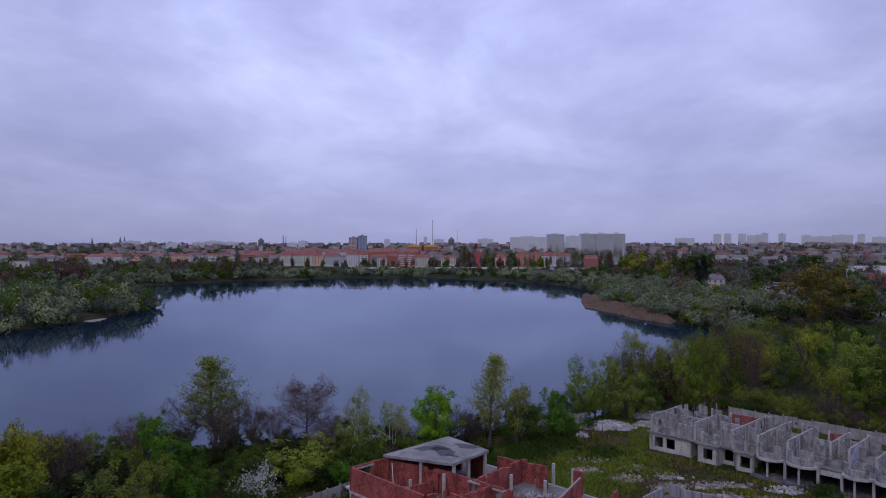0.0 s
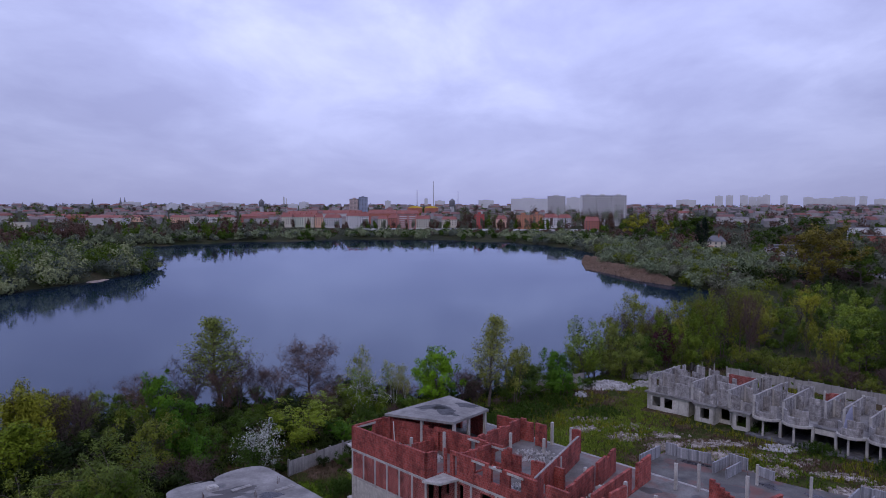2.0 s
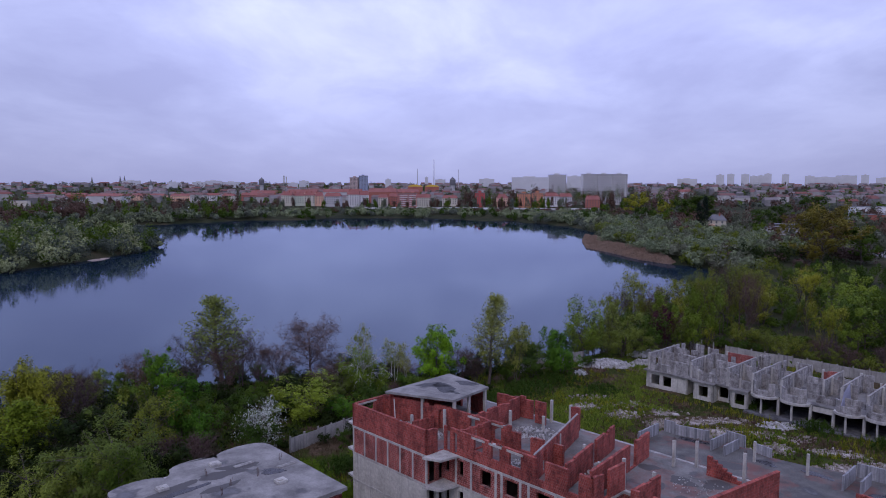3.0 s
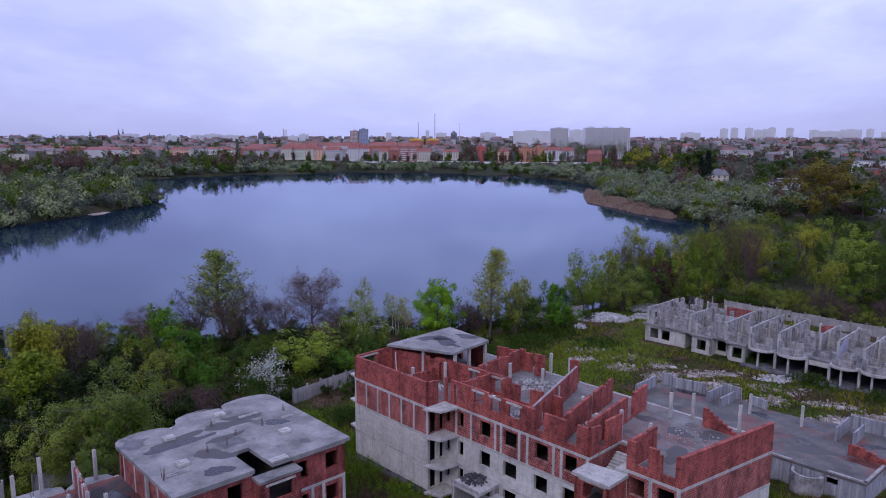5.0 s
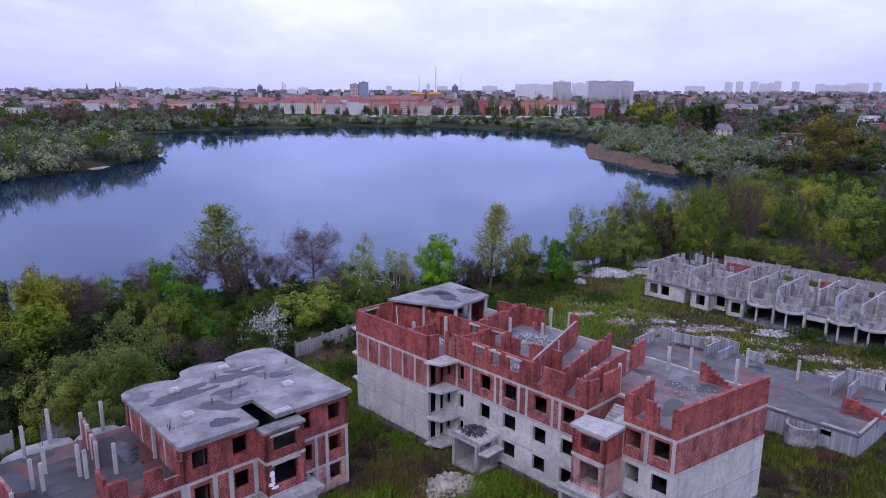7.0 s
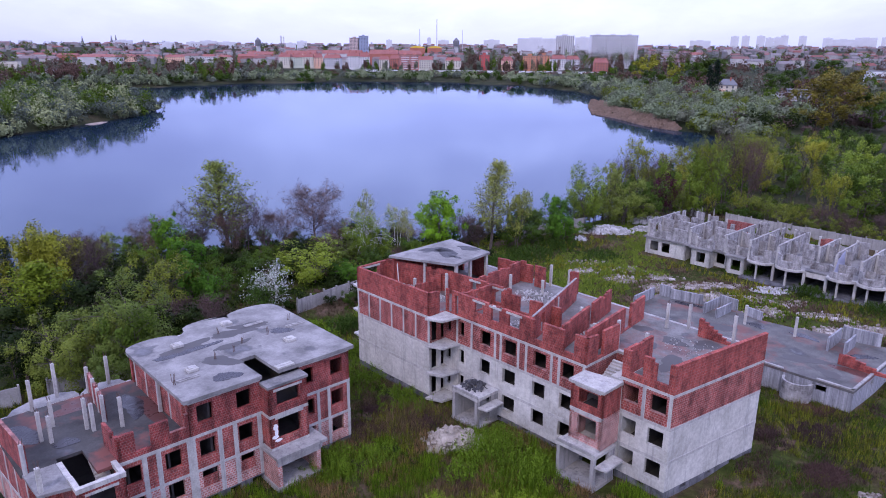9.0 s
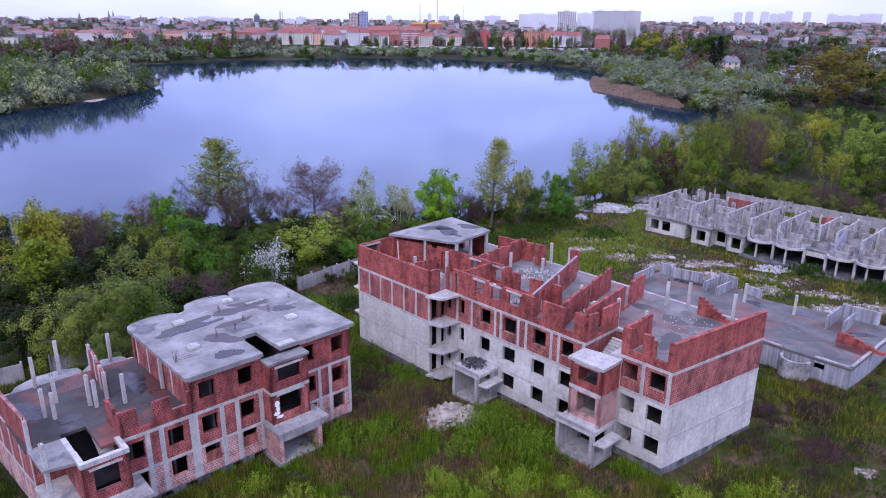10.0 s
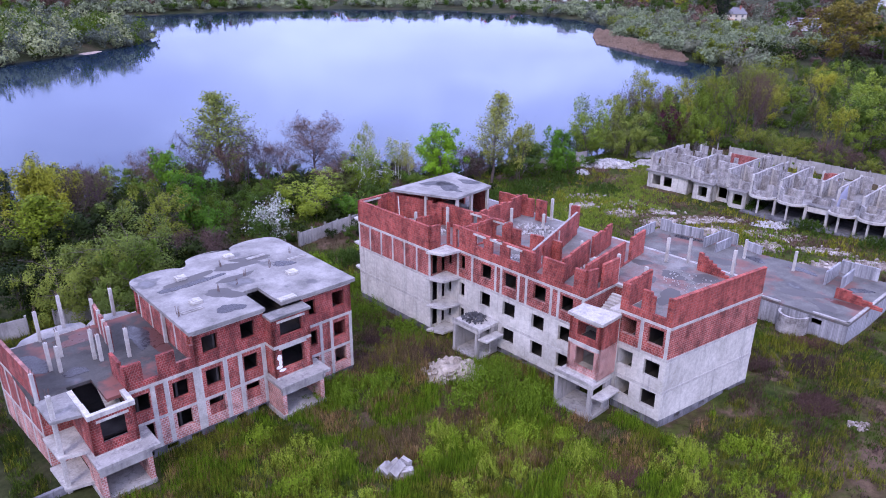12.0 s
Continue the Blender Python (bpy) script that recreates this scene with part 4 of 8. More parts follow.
    def attic(p, q, top, holes=(), ragged=0.25):
        wall_part(b, p, q, t, 6.12, top, REDBRICK, holes, "parapet_wall", ragged, rng)
    attic((-19.4, 0.02), (-14.25, 0.02), 8.1, [(1.3, 2.4, 6.5, 99), (3.7, 4.9, 7.0, 99)], 0.3)
    attic((-19.3, 3.2), (-19.3, 0.02), 7.9, (), 0.3)
    attic((-17.6, 12.2), (-18.2, 6.6), 8.0, (), 0.1)
    attic((-25.1, 12.3), (-24.4, 3.0), 8.2, (), 0.0)
    for x, y, h in ((-17.6, 12.2, 2.4), (-17.75, 10.1, 2.2), (-17.95, 8.3, 2.1), (-18.2, 6.5, 2.3), (-17.4, 4.9, 2.5), (-19.5, 6.3, 2.6), (-19.2, 5.7, 2.3), (-22.5, 6.7, 2.4), (-22.0, 6.0, 2.2), (-21.3, 8.4, 2.2),
                    (-15.85, 12.8, 2.6), (-19.75, 13.3, 3.0), (-21.85, 12.0, 2.7), (-24.4, 2.9, 2.3), (-14.4, 5.2, 2.8)):
        post = column(b, x, y, 6.1, 6.1 + h, 0.26)
        rebar(post, x, y, 6.05 + h, 0.5, rng)
    slab(b, [(-23.6, 12.3), (-18.2, 12.3), (-18.4, 13.4), (-19.6, 14.0), (-21.4, 14.0), (-23.0, 13.2)], 6.118, 0.22, CROOF, "rounded balcony slab", "balcony")
    slab(b, [(-18.4, 12.3), (-14.6, 12.3), (-14.9, 13.2), (-16.4, 13.6), (-17.6, 13.2)], 6.118, 0.22, CROOF, "rounded balcony slab", "balcony")
    # white paint on the bay
    bm = bmesh.new()
    for cx, cz, rx, rz in ((-7.95, 4.95, 0.22, 0.3), (-7.9, 4.5, 0.16, 0.35), (-8.02, 4.1, 0.3, 0.18), (-7.75, 3.75, 0.34, 0.14)):
        ring = [bm.verts.new((cx + rx * math.cos(a * 0.7), -1.206, cz + rz * math.sin(a * 0.7) * (1 + 0.2 * math.sin(3 * a)))) for a in range(9)]
        bm.faces.new(ring)
    part("paint_mark", bm, WHITE, b, "white sprayed paint mark")
    return b


WHITE = two_scale("white_paint", [(0.3, (0.74, 0.74, 0.74)), (0.7, (0.82, 0.82, 0.82))], 2.0, 9.0, 0.6, 0.1)
build_side_block()


# ---- the long grey shell behind, and the low deck ----
def arc_wall(bm, cx, cy, r, a0, a1, thick, z0, z1, steps=12):
    turns = [radians(a0 + (a1 - a0) * i / steps) for i in range(steps + 1)]
    ring = [(cx + r * math.cos(t), cy + r * math.sin(t)) for t in turns] + [(cx + (r - thick) * math.cos(t), cy + (r - thick) * math.sin(t)) for t in reversed(turns)]
    prism(bm, ring, z0, z1)


def build_grey_shell():
    rng = random.Random(8)
    b = base("terrace_building", pose(34.0, 115.0, 0, 0, 0, -46.5), "roofless grey concrete terrace shell with rounded balconies", "building", "unfinished buildings")
    long, back, deck, top = 46.2, 12.6, 3.0, 5.7

    def upright(x, y, z0, z1, wide=0.28):
        column(b, x, y, z0, z1, wide, POST)

    def beam(p, q, z, wide=0.3):
        bm = bmesh.new()
        run(bm, p, q, wide, z, z + 0.14, proud=0.02)
        part("coping", bm, CONCRETE, b)
    # ground storey, closed part with deep window bays
    low = deck - 0.22
    wall_part(b, (0, 0.4), (7.4, 0.4), 0.3, -0.4, low, PLASTER, [(0.9, 2.4, 0.65, 2.3), (3.0, 4.5, 0.65, 2.3)], label="grey wall with empty windows")
    wall_part(b, (7.4, 0.4), (7.4, 2.4), 0.3, -0.4, low, PLASTER)
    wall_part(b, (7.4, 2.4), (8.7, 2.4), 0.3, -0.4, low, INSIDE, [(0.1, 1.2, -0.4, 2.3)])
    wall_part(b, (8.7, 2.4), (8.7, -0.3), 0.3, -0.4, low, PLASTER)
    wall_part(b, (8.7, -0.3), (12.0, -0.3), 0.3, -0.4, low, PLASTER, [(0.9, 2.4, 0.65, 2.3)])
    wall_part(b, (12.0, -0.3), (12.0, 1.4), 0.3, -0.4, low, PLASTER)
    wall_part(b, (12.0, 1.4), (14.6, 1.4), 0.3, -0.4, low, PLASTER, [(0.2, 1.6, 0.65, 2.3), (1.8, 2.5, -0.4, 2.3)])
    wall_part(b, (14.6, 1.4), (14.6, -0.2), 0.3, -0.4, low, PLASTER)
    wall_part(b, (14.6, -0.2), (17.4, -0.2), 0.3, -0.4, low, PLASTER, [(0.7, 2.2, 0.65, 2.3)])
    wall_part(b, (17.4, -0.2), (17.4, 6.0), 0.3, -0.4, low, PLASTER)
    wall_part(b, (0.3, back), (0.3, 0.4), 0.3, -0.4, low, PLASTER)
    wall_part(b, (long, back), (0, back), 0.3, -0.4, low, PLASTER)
    # rear wall coloured dark as the shade below the balconies
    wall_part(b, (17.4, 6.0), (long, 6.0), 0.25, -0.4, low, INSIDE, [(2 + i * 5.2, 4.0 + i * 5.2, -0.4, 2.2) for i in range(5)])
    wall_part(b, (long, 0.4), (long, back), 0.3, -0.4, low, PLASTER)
    # plinth colour reused here to paint the shade below the balconies
    slab(b, [(17.2, -1.4), (long, -1.4), (long, 6.0), (17.2, 6.0)], 0.3, 0.7, DARKBASE, "concrete terrace floor coloured dark as balcony shade", "terrace")
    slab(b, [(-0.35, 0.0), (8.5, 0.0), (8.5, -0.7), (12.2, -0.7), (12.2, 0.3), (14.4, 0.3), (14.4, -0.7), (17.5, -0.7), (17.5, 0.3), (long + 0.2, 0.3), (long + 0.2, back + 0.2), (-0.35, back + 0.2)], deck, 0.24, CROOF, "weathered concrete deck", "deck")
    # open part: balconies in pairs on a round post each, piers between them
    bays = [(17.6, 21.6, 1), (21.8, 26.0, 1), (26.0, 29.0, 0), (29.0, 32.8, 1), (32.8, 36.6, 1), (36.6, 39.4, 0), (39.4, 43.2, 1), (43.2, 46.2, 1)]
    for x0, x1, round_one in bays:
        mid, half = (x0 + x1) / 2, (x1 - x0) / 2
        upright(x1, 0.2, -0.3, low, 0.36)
        # dark side walls added for the shade below each balcony
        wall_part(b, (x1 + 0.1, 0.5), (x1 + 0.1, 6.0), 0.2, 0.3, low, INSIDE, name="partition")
        if not round_one:
            wall_part(b, (x0 + 0.2, 0.35), (x1, 0.35), 0.22, deck - 1.0, deck - 0.24, PLASTER, name="fascia")
            wall_part(b, (x0 + 0.2, 1.6), (x1, 1.6), 0.22, deck, deck + 1.1, GREYBLOCK, (), "front_wall", 0.2, rng)
            continue
        upright(mid - 0.1, -0.75, -0.3, low, 0.26)
        bm = bmesh.new()
        prism(bm, [(mid + half * math.cos(radians(a)), 0.3 + 1.75 * math.sin(radians(a))) for a in range(180, 361, 9)], deck - 0.30, deck + 0.006)
        part("balcony", bm, POST, b, "half-round pale balcony slab")
        for a0, a1, h in ((192, 238, 2.0), (238, 296, 1.0), (296, 330, 2.1)):
            bm = bmesh.new()
            turns = [radians(a0 + (a1 - a0) * i / 6) for i in range(7)]
            ring = [(mid + half * 0.92 * math.cos(t), 0.5 + 1.55 * math.sin(t)) for t in turns] + [(mid + half * 0.84 * math.cos(t), 0.5 + 1.36 * math.sin(t)) for t in reversed(turns)]
            prism(bm, ring, deck, deck + h - rng.choice((0, 0.15, 0.3)))
            part("balcony_wall", bm, GREYBLOCK, b, "rounded grey balcony wall")
        for u0, u1 in ((x0 + 0.3, x0 + half * 0.75), (x0 + half * 1.35, x1)):
            wall_part(b, (u0, 3.0), (u1, 3.0), 0.22, deck, top - rng.choice((0.4, 1.0, 1.6)), GREYBLOCK, (), "front_wall", 0.2, rng)
    # upper storey without a roof: long party walls and the rooms between
    for x, y0, y1, gaps in ((0.26, 0.4, back, ((2.2, 3.2),)), (7.5, 0.9, 9.0, ((5.5, 6.4),)), (13.8, 0.3, back, ((6.8, 8.2),)), (17.8, -0.3, back, ()), (21.7, 0.5, back, ((5.4, 6.6),)), (26.2, 4.0, back, ((6.2, 7.2),)), (29.0, 2.8, back, ()), (32.9, 0.5, back, ((7.4, 8.4),)), (36.6, 0.5, back, ()), (39.5, 3.0, back, ((5.0, 6.2),)), (43.3, 0.5, back, ()), (46.0, 0.5, back, ((4, 5),))):
        length = y1 - y0
        high = top - rng.choice((0.0, 0.05, 0.15))
        holes = [(length - g1, length - g0, deck, deck + 2.0) for g0, g1 in gaps] + [(length * 0.08, length * 0.16, deck + 1.0, 9)]
        wall_part(b, (x, y1), (x, y0), 0.2, deck, high, GREYBLOCK, holes, "party_wall")
        beam((x, y1 - length * 0.16), (x, y0), high + 0.004, 0.22)
        for y in (y0 + 0.1, y0 + length * 0.36, y0 + length * 0.68, y1 - 0.1):
            if rng.random() < 0.85:
                upright(x + 0.1, y, deck, high + rng.choice((-0.1, 0.05, 0.25)), 0.32)
    # cross walls: x from, x to, y, height, openings as shares
    for x0, x1, y, h, gap in ((0.5, 2.6, 0.5, 2.4, (0.45, 0.75)), (2.6, 4.4, 0.5, 1.2, None), (4.4, 7.3, 0.6, 2.1, None), (0.5, 7.3, 4.6, 2.5, (0.3, 0.42)), (0.5, 5.0, 8.2, 2.6, (0.55, 0.75)), (3.6, 3.85, 4.9, 2.6, None),
                              (7.7, 9.2, 0.7, 2.0, None), (9.2, 12.0, 0.1, 1.6, (0.3, 0.65)), (12.0, 13.6, 0.9, 2.5, (0.2, 0.6)), (7.7, 13.6, 5.2, 2.5, (0.2, 0.34)), (7.7, 11.2, 9.0, 2.6, (0.6, 0.8)), (14.0, 15.6, 0.2, 2.2, None), (15.6, 17.6, 0.6, 1.3, None), (14.0, 17.6, 5.6, 2.4, (0.4, 0.66)),
                              (18.0, 21.5, 6.4, 2.5, (0.3, 0.6)), (22.0, 26.0, 5.4, 2.6, (0.2, 0.4)), (26.4, 28.8, 7.2, 2.5, (0.4, 0.7)), (29.2, 32.7, 6.0, 2.4, (0.3, 0.6)), (33.2, 36.4, 6.4, 2.6, (0.5, 0.75)), (36.8, 39.3, 5.4, 2.3, None), (39.8, 43.1, 6.2, 2.5, (0.2, 0.5)), (43.5, 45.8, 6.4, 2.5, None)):
        w = x1 - x0
        if gap and y > 2:
            for u0, u1 in ((x0, x0 + w * gap[0]), (x0 + w * gap[1], x1)):
                wall_part(b, (u0, y), (u1, y), 0.2, deck, deck + h, GREYBLOCK, (), "cross_wall", 0.12, rng)
        else:
            wall_part(b, (x0, y), (x1, y), 0.2, deck, deck + h, GREYBLOCK, [(w * gap[0], w * gap[1], deck + 0.9, 9)] if gap else (), "cross_wall", 0.12, rng)
        if rng.random() < 0.6:
            upright(x0 + 0.1, y + 0.1, deck, deck + h + 0.15, 0.28)
    # back wall: tall piers with gaps, a few stretches of red brick
    for x0, x1, m, h in ((0.3, 1.4, GREYBLOCK, 1.3), (2.7, 4.1, GREYBLOCK, 2.7), (4.9, 6.7, GREYBLOCK, 2.5), (8.2, 13.0, BRICK, 2.3), (13.9, 15.5, GREYBLOCK, 2.9), (16.5, 17.6, GREYBLOCK, 1.2), (19.6, 21.5, GREYBLOCK, 2.6), (23.4, 25.8, BRICK, 2.2), (26.4, 27.5, GREYBLOCK, 1.4), (28.7, 30.5, GREYBLOCK, 2.6), (31.4, 32.7, BRICK, 1.6), (34.2, 36.0, GREYBLOCK, 2.6), (37.6, 39.0, GREYBLOCK, 2.2), (40.4, 42.2, GREYBLOCK, 2.6), (44.0, 45.8, GREYBLOCK, 2.4)):
        wall_part(b, (x1, back), (x0, back), 0.22, deck, deck + h, m, (), "back_wall", 0.15, rng)
        upright(x0 + 0.1, back - 0.1, deck, deck + h + 0.1, 0.3)
    # a sheet leaning against one party wall
    bm = bmesh.new()
    ring = [(29.5, 1.2, 3.02), (29.5, 5.6, 3.02), (29.26, 5.6, 5.6), (29.26, 3.2, 4.8)]
    f = bm.faces.new([bm.verts.new(p) for p in ring])
    ext = bmesh.ops.extrude_face_region(bm, geom=[f])
    for v in ext["geom"]:
        if isinstance(v, bmesh.types.BMVert):
            v.co.x += 0.06
    part("leaning_panel", bm, BLUEBOARD, b, "bluish sheet leaning on a party wall")
    return b


BLUEBOARD = two_scale("pale_blue_board", [(0.3, (0.26, 0.27, 0.36)), (0.7, (0.34, 0.35, 0.45))], 1.0, 6.0, 0.7, 0.3)
build_grey_shell()


def boarded(name):
    """Concrete cast between rough boards: upright dark and pale streaks."""
    m, n, k, b = tree_of(name)
    v = where(n)
    s = noisy(n, k, spread(n, k, v, (3.5, 3.5, 0.12)), 1.0, 5, 0.7)
    c = ramped(n, k, s, [(0.32, (0.10, 0.105, 0.115)), (0.5, (0.25, 0.25, 0.265)), (0.68, (0.42, 0.42, 0.435))])
    g = noisy(n, k, v, 5.0, 5, 0.7)
    c = mixed(n, k, c, ramped(n, k, g, [(0.3, (0.6, 0.6, 0.6)), (0.7, (1.25, 1.25, 1.25))]), 0.5, "MULTIPLY")
    k.new(c, b.inputs["Base Color"])
    b.inputs["Roughness"].default_value = 0.9
    bumped(n, k, b, s, 0.02, 0.5)
    return m


BOARDED = boarded("board_marked_concrete")


def build_low_deck():
    rng = random.Random(21)
    b = base("garage_deck", pose(39.0, 60.1, 0, 0, 0, -46), "low concrete garage shell with a flat wet deck", "building", "unfinished buildings")
    z = 2.5
    # local x runs to the right along the near face, y away from the viewer
    ring = [(-27.0, -9.5), (-9.4, -9.5), (-9.4, 0), (0, 0), (0.4, 10.5), (0.4, 13.8), (-4.2, 13.7), (-6.4, 13.3), (-10.2, 12.1), (-13.4, 11.8), (-16.1, 12.6), (-19.5, 13.6), (-24.2, 11.6), (-27.0, 11.0)]
    slab(b, ring, z, 0.25, DECK, "grey deck with dark puddles and grit", "deck")
    wall_part(b, (-9.4, 0.06), (0, 0.06), 0.3, -0.5, z - 0.25, BOARDED, [(6.0, 7.0, 1.4, 2.0)], label="streaked grey board-marked wall")
    wall_part(b, (-0.06, 0), (0.34, 10.5), 0.3, -0.5, z - 0.25, BOARDED, [(5.0, 5.8, 1.4, 2.0)])
    wall_part(b, (-9.46, -9.5), (-9.46, 0), 0.3, -0.5, z - 0.25, BOARDED)
    wall_part(b, (-26.9, -9.44), (-9.46, -9.44), 0.3, -0.5, z - 0.25, BOARDED)
    wall_part(b, (0.34, 10.5), (0.34, 13.6), 0.3, -0.5, z - 0.25, BOARDED)
    wall_part(b, (0.2, 13.4), (-4.2, 13.4), 0.3, -0.5, z - 0.25, BOARDED)
    wall_part(b, (-4.2, 13.2), (-10.2, 11.6), 0.3, -0.5, z - 0.25, BOARDED)
    wall_part(b, (-10.2, 11.6), (-16.0, 12.2), 0.3, -0.5, z - 0.25, BOARDED)
    wall_part(b, (-16.0, 12.2), (-26.8, 11.2), 0.3, -0.5, z - 0.25, BOARDED)
    wall_part(b, (-26.9, 10.8), (-26.9, -9.4), 0.3, -0.5, z - 0.25, BOARDED)
    bm = bmesh.new()
    arc_wall(bm, -5.0, -0.1, 1.5, 180, 360, 0.25, -0.4, z - 0.5)
    part("bay_wall", bm, GREYBLOCK, b, "rounded pale brick bay")
    for p, q in (((-8.5, 0.02), (-6.6, 0.02)), ((-3.4, 0.02), (0.0, 0.02)), ((0.0, 0.0), (0.4, 10.5))):
        bm = bmesh.new()
        run(bm, p, q, 0.28, z, z + 0.14)
        part("kerb", bm, CONCRETE, b)
    for x, y, rx, ry, turn in ((-22.4, 10.2, 1.6, 0.6, 15), (-8.3, 10.4, 1.5, 0.6, -15), (-13.4, 9.6, 1.3, 0.5, 0), (-2.0, 9.2, 1.3, 0.6, 30)):
        puddle(b, x, y, rx, ry, turn, z, POOL)
    for x, y, rx, ry, turn in ((-6.0, 4.0, 2.0, 1.0, 20), (-16.5, 6.0, 2.2, 1.1, 0), (-3.0, 2.4, 1.3, 0.7, 0), (-19.5, 2.0, 2.0, 1.2, 40)):
        puddle(b, x, y, rx, ry, turn, z, DAMP, "stain", "dark damp stain on the deck")
    puddle(b, -1.6, 4.6, 1.6, 0.8, 0, z, REDMUD, "stain", "scatter of wet brick dust")
    # light well with high walls
    for p, q, h in (((-5.2, 12.0), (-5.2, 8.0), 1.6), ((-3.4, 8.2), (-3.4, 11.6), 1.4), ((-5.2, 12.9), (-1.4, 13.3), 1.5), ((-19.4, 12.4), (-19.6, 8.8), 1.3), ((-17.6, 8.2), (-17.4, 11.8), 1.2), ((-19.4, 12.6), (-17.0, 12.4), 1.5), ((-25.0, 10.6), (-21.0, 11.4), 1.3), ((-26.8, 9.4), (-26.8, 4.6), 1.4), ((-26.6, 10.7), (-25.2, 10.8), 1.5), ((-15.8, 12.0), (-13.6, 11.5), 1.1)):
        wall_part(b, p, q, 0.2, z, z + h, BOARDED, (), "well_wall")
    bm = bmesh.new()
    top = [(-3.2, z - 0.01), (1.3, z - 0.01)]
    for i in reversed(range(9)):
        hgt = z + 1.3 - 0.14 * abs(i - 1) - 0.1 * (i % 2)
        top += [(-2.7 + i * 0.5, hgt), (-3.2 + i * 0.5, hgt)]
    extruded(bm, top, "y", 5.4, 5.65)
    part("broken_wall", bm, PARAPET, b, "broken low red brick wall")
    for x, y in ((-9.0, 9.5), (-14.5, 9.0)):
        column(b, x, y, z, z + 2.4, 0.28)
    return b


build_low_deck()


# ---- trees and shrubs ----
class Wood:
    """Collects tapered tubes and leaf blades for one tree as plain arrays."""

    def __init__(self, seed):
        self.rng = np.random.default_rng(seed)
        self.v, self.f, self.count = [], [], 0
        self.lv, self.ln, self.spikes = [], [], []

    def limb(self, pts, radii, sides):
        pts = np.asarray(pts, float)
        way = np.gradient(pts, axis=0)
        way /= np.linalg.norm(way, axis=1)[:, None] + 1e-9
        ref = np.array([0.31, 0.85, 0.42])
        s = np.cross(way, ref)
        s /= np.linalg.norm(s, axis=1)[:, None] + 1e-9
        t = np.cross(way, s)
        a = 2 * np.pi * np.arange(sides) / sides
        ring = pts[:, None] + (s[:, None] * np.cos(a)[None, :, None] + t[:, None] * np.sin(a)[None, :, None]) * np.asarray(radii)[:, None, None]
        k = len(pts)
        self.v.append(ring.reshape(-1, 3))
        i = np.arange(k - 1)[:, None] * sides + np.arange(sides)[None]
        j = np.arange(k - 1)[:, None] * sides + (np.arange(sides)[None] + 1) % sides
        self.f.append((np.stack([i, j, j + sides, i + sides], -1).reshape(-1, 4)) + self.count)
        self.count += k * sides

    def spike(self, a, b, r):
        """A thin twig: three faces that run to a point."""
        e = np.cross(b - a, self.rng.normal(size=3))
        e *= r / (np.linalg.norm(e) + 1e-9)
        g = np.cross(b - a, e)
        g *= r / (np.linalg.norm(g) + 1e-9)
        self.spikes.append(np.stack([a + e, a + g, a - e, b, b + 0.3 * g]))

    def timber(self):
        """All wood as vertices and four-sided faces; a twig's point counts twice."""
        v, f = np.concatenate(self.v), np.concatenate(self.f)
        if self.spikes:
            n = len(self.spikes)
            c = len(v) + 5 * np.arange(n)[:, None, None]
            f = np.concatenate([f, (c + np.array([[0, 1, 4, 3], [1, 2, 4, 3]])[None]).reshape(-1, 4)])
            v = np.concatenate([v] + self.spikes)
        return v, f

    def leaves(self, centres, size, up=0.3, slim=0.75, outward=None):
        """Three-cornered blades; with outward given they lie along the surface of their clump and shade with it."""
        r = self.rng
        c = np.asarray(centres, float)
        m = len(c)
        d = r.normal(size=(m, 3))
        d[:, 2] += up
        face = r.normal(size=(m, 3))
        if outward is not None:
            face = outward / (np.linalg.norm(outward, axis=1)[:, None] + 1e-9) + face * 0.45
            d = np.cross(face, r.normal(size=(m, 3)))
        d /= np.linalg.norm(d, axis=1)[:, None] + 1e-9
        e = np.cross(d, face)
        e /= np.linalg.norm(e, axis=1)[:, None] + 1e-9
        s = size * r.uniform(0.6, 1.35, size=(m, 1))
        tri = np.stack([c - d * s * 0.55 + e * s * slim * 0.5, c + d * s * 0.75, c - d * s * 0.55 - e * s * slim * 0.5], 1)
        true = np.cross(tri[:, 1] - tri[:, 0], tri[:, 2] - tri[:, 0])
        true /= np.linalg.norm(true, axis=1)[:, None] + 1e-9
        if outward is None:
            soft = np.where(true[:, 2:] < 0, -true, true) + [0, 0, 0.7]
        else:
            soft = outward / (np.linalg.norm(outward, axis=1)[:, None] + 1e-9) + 0.35 * r.normal(size=(m, 3))
        soft /= np.linalg.norm(soft, axis=1)[:, None] + 1e-9
        flip = (true * soft).sum(1) < 0
        tri[flip] = tri[flip][:, ::-1]
        self.lv.append(tri.reshape(-1, 3))
        self.ln.append(np.repeat(soft, 3, axis=0))

    def crown(self):
        v = np.concatenate(self.lv)
        return v, leaf_faces(v), np.concatenate(self.ln)


def leaf_faces(verts, side=3):
    return np.arange(len(verts)).reshape(-1, side)


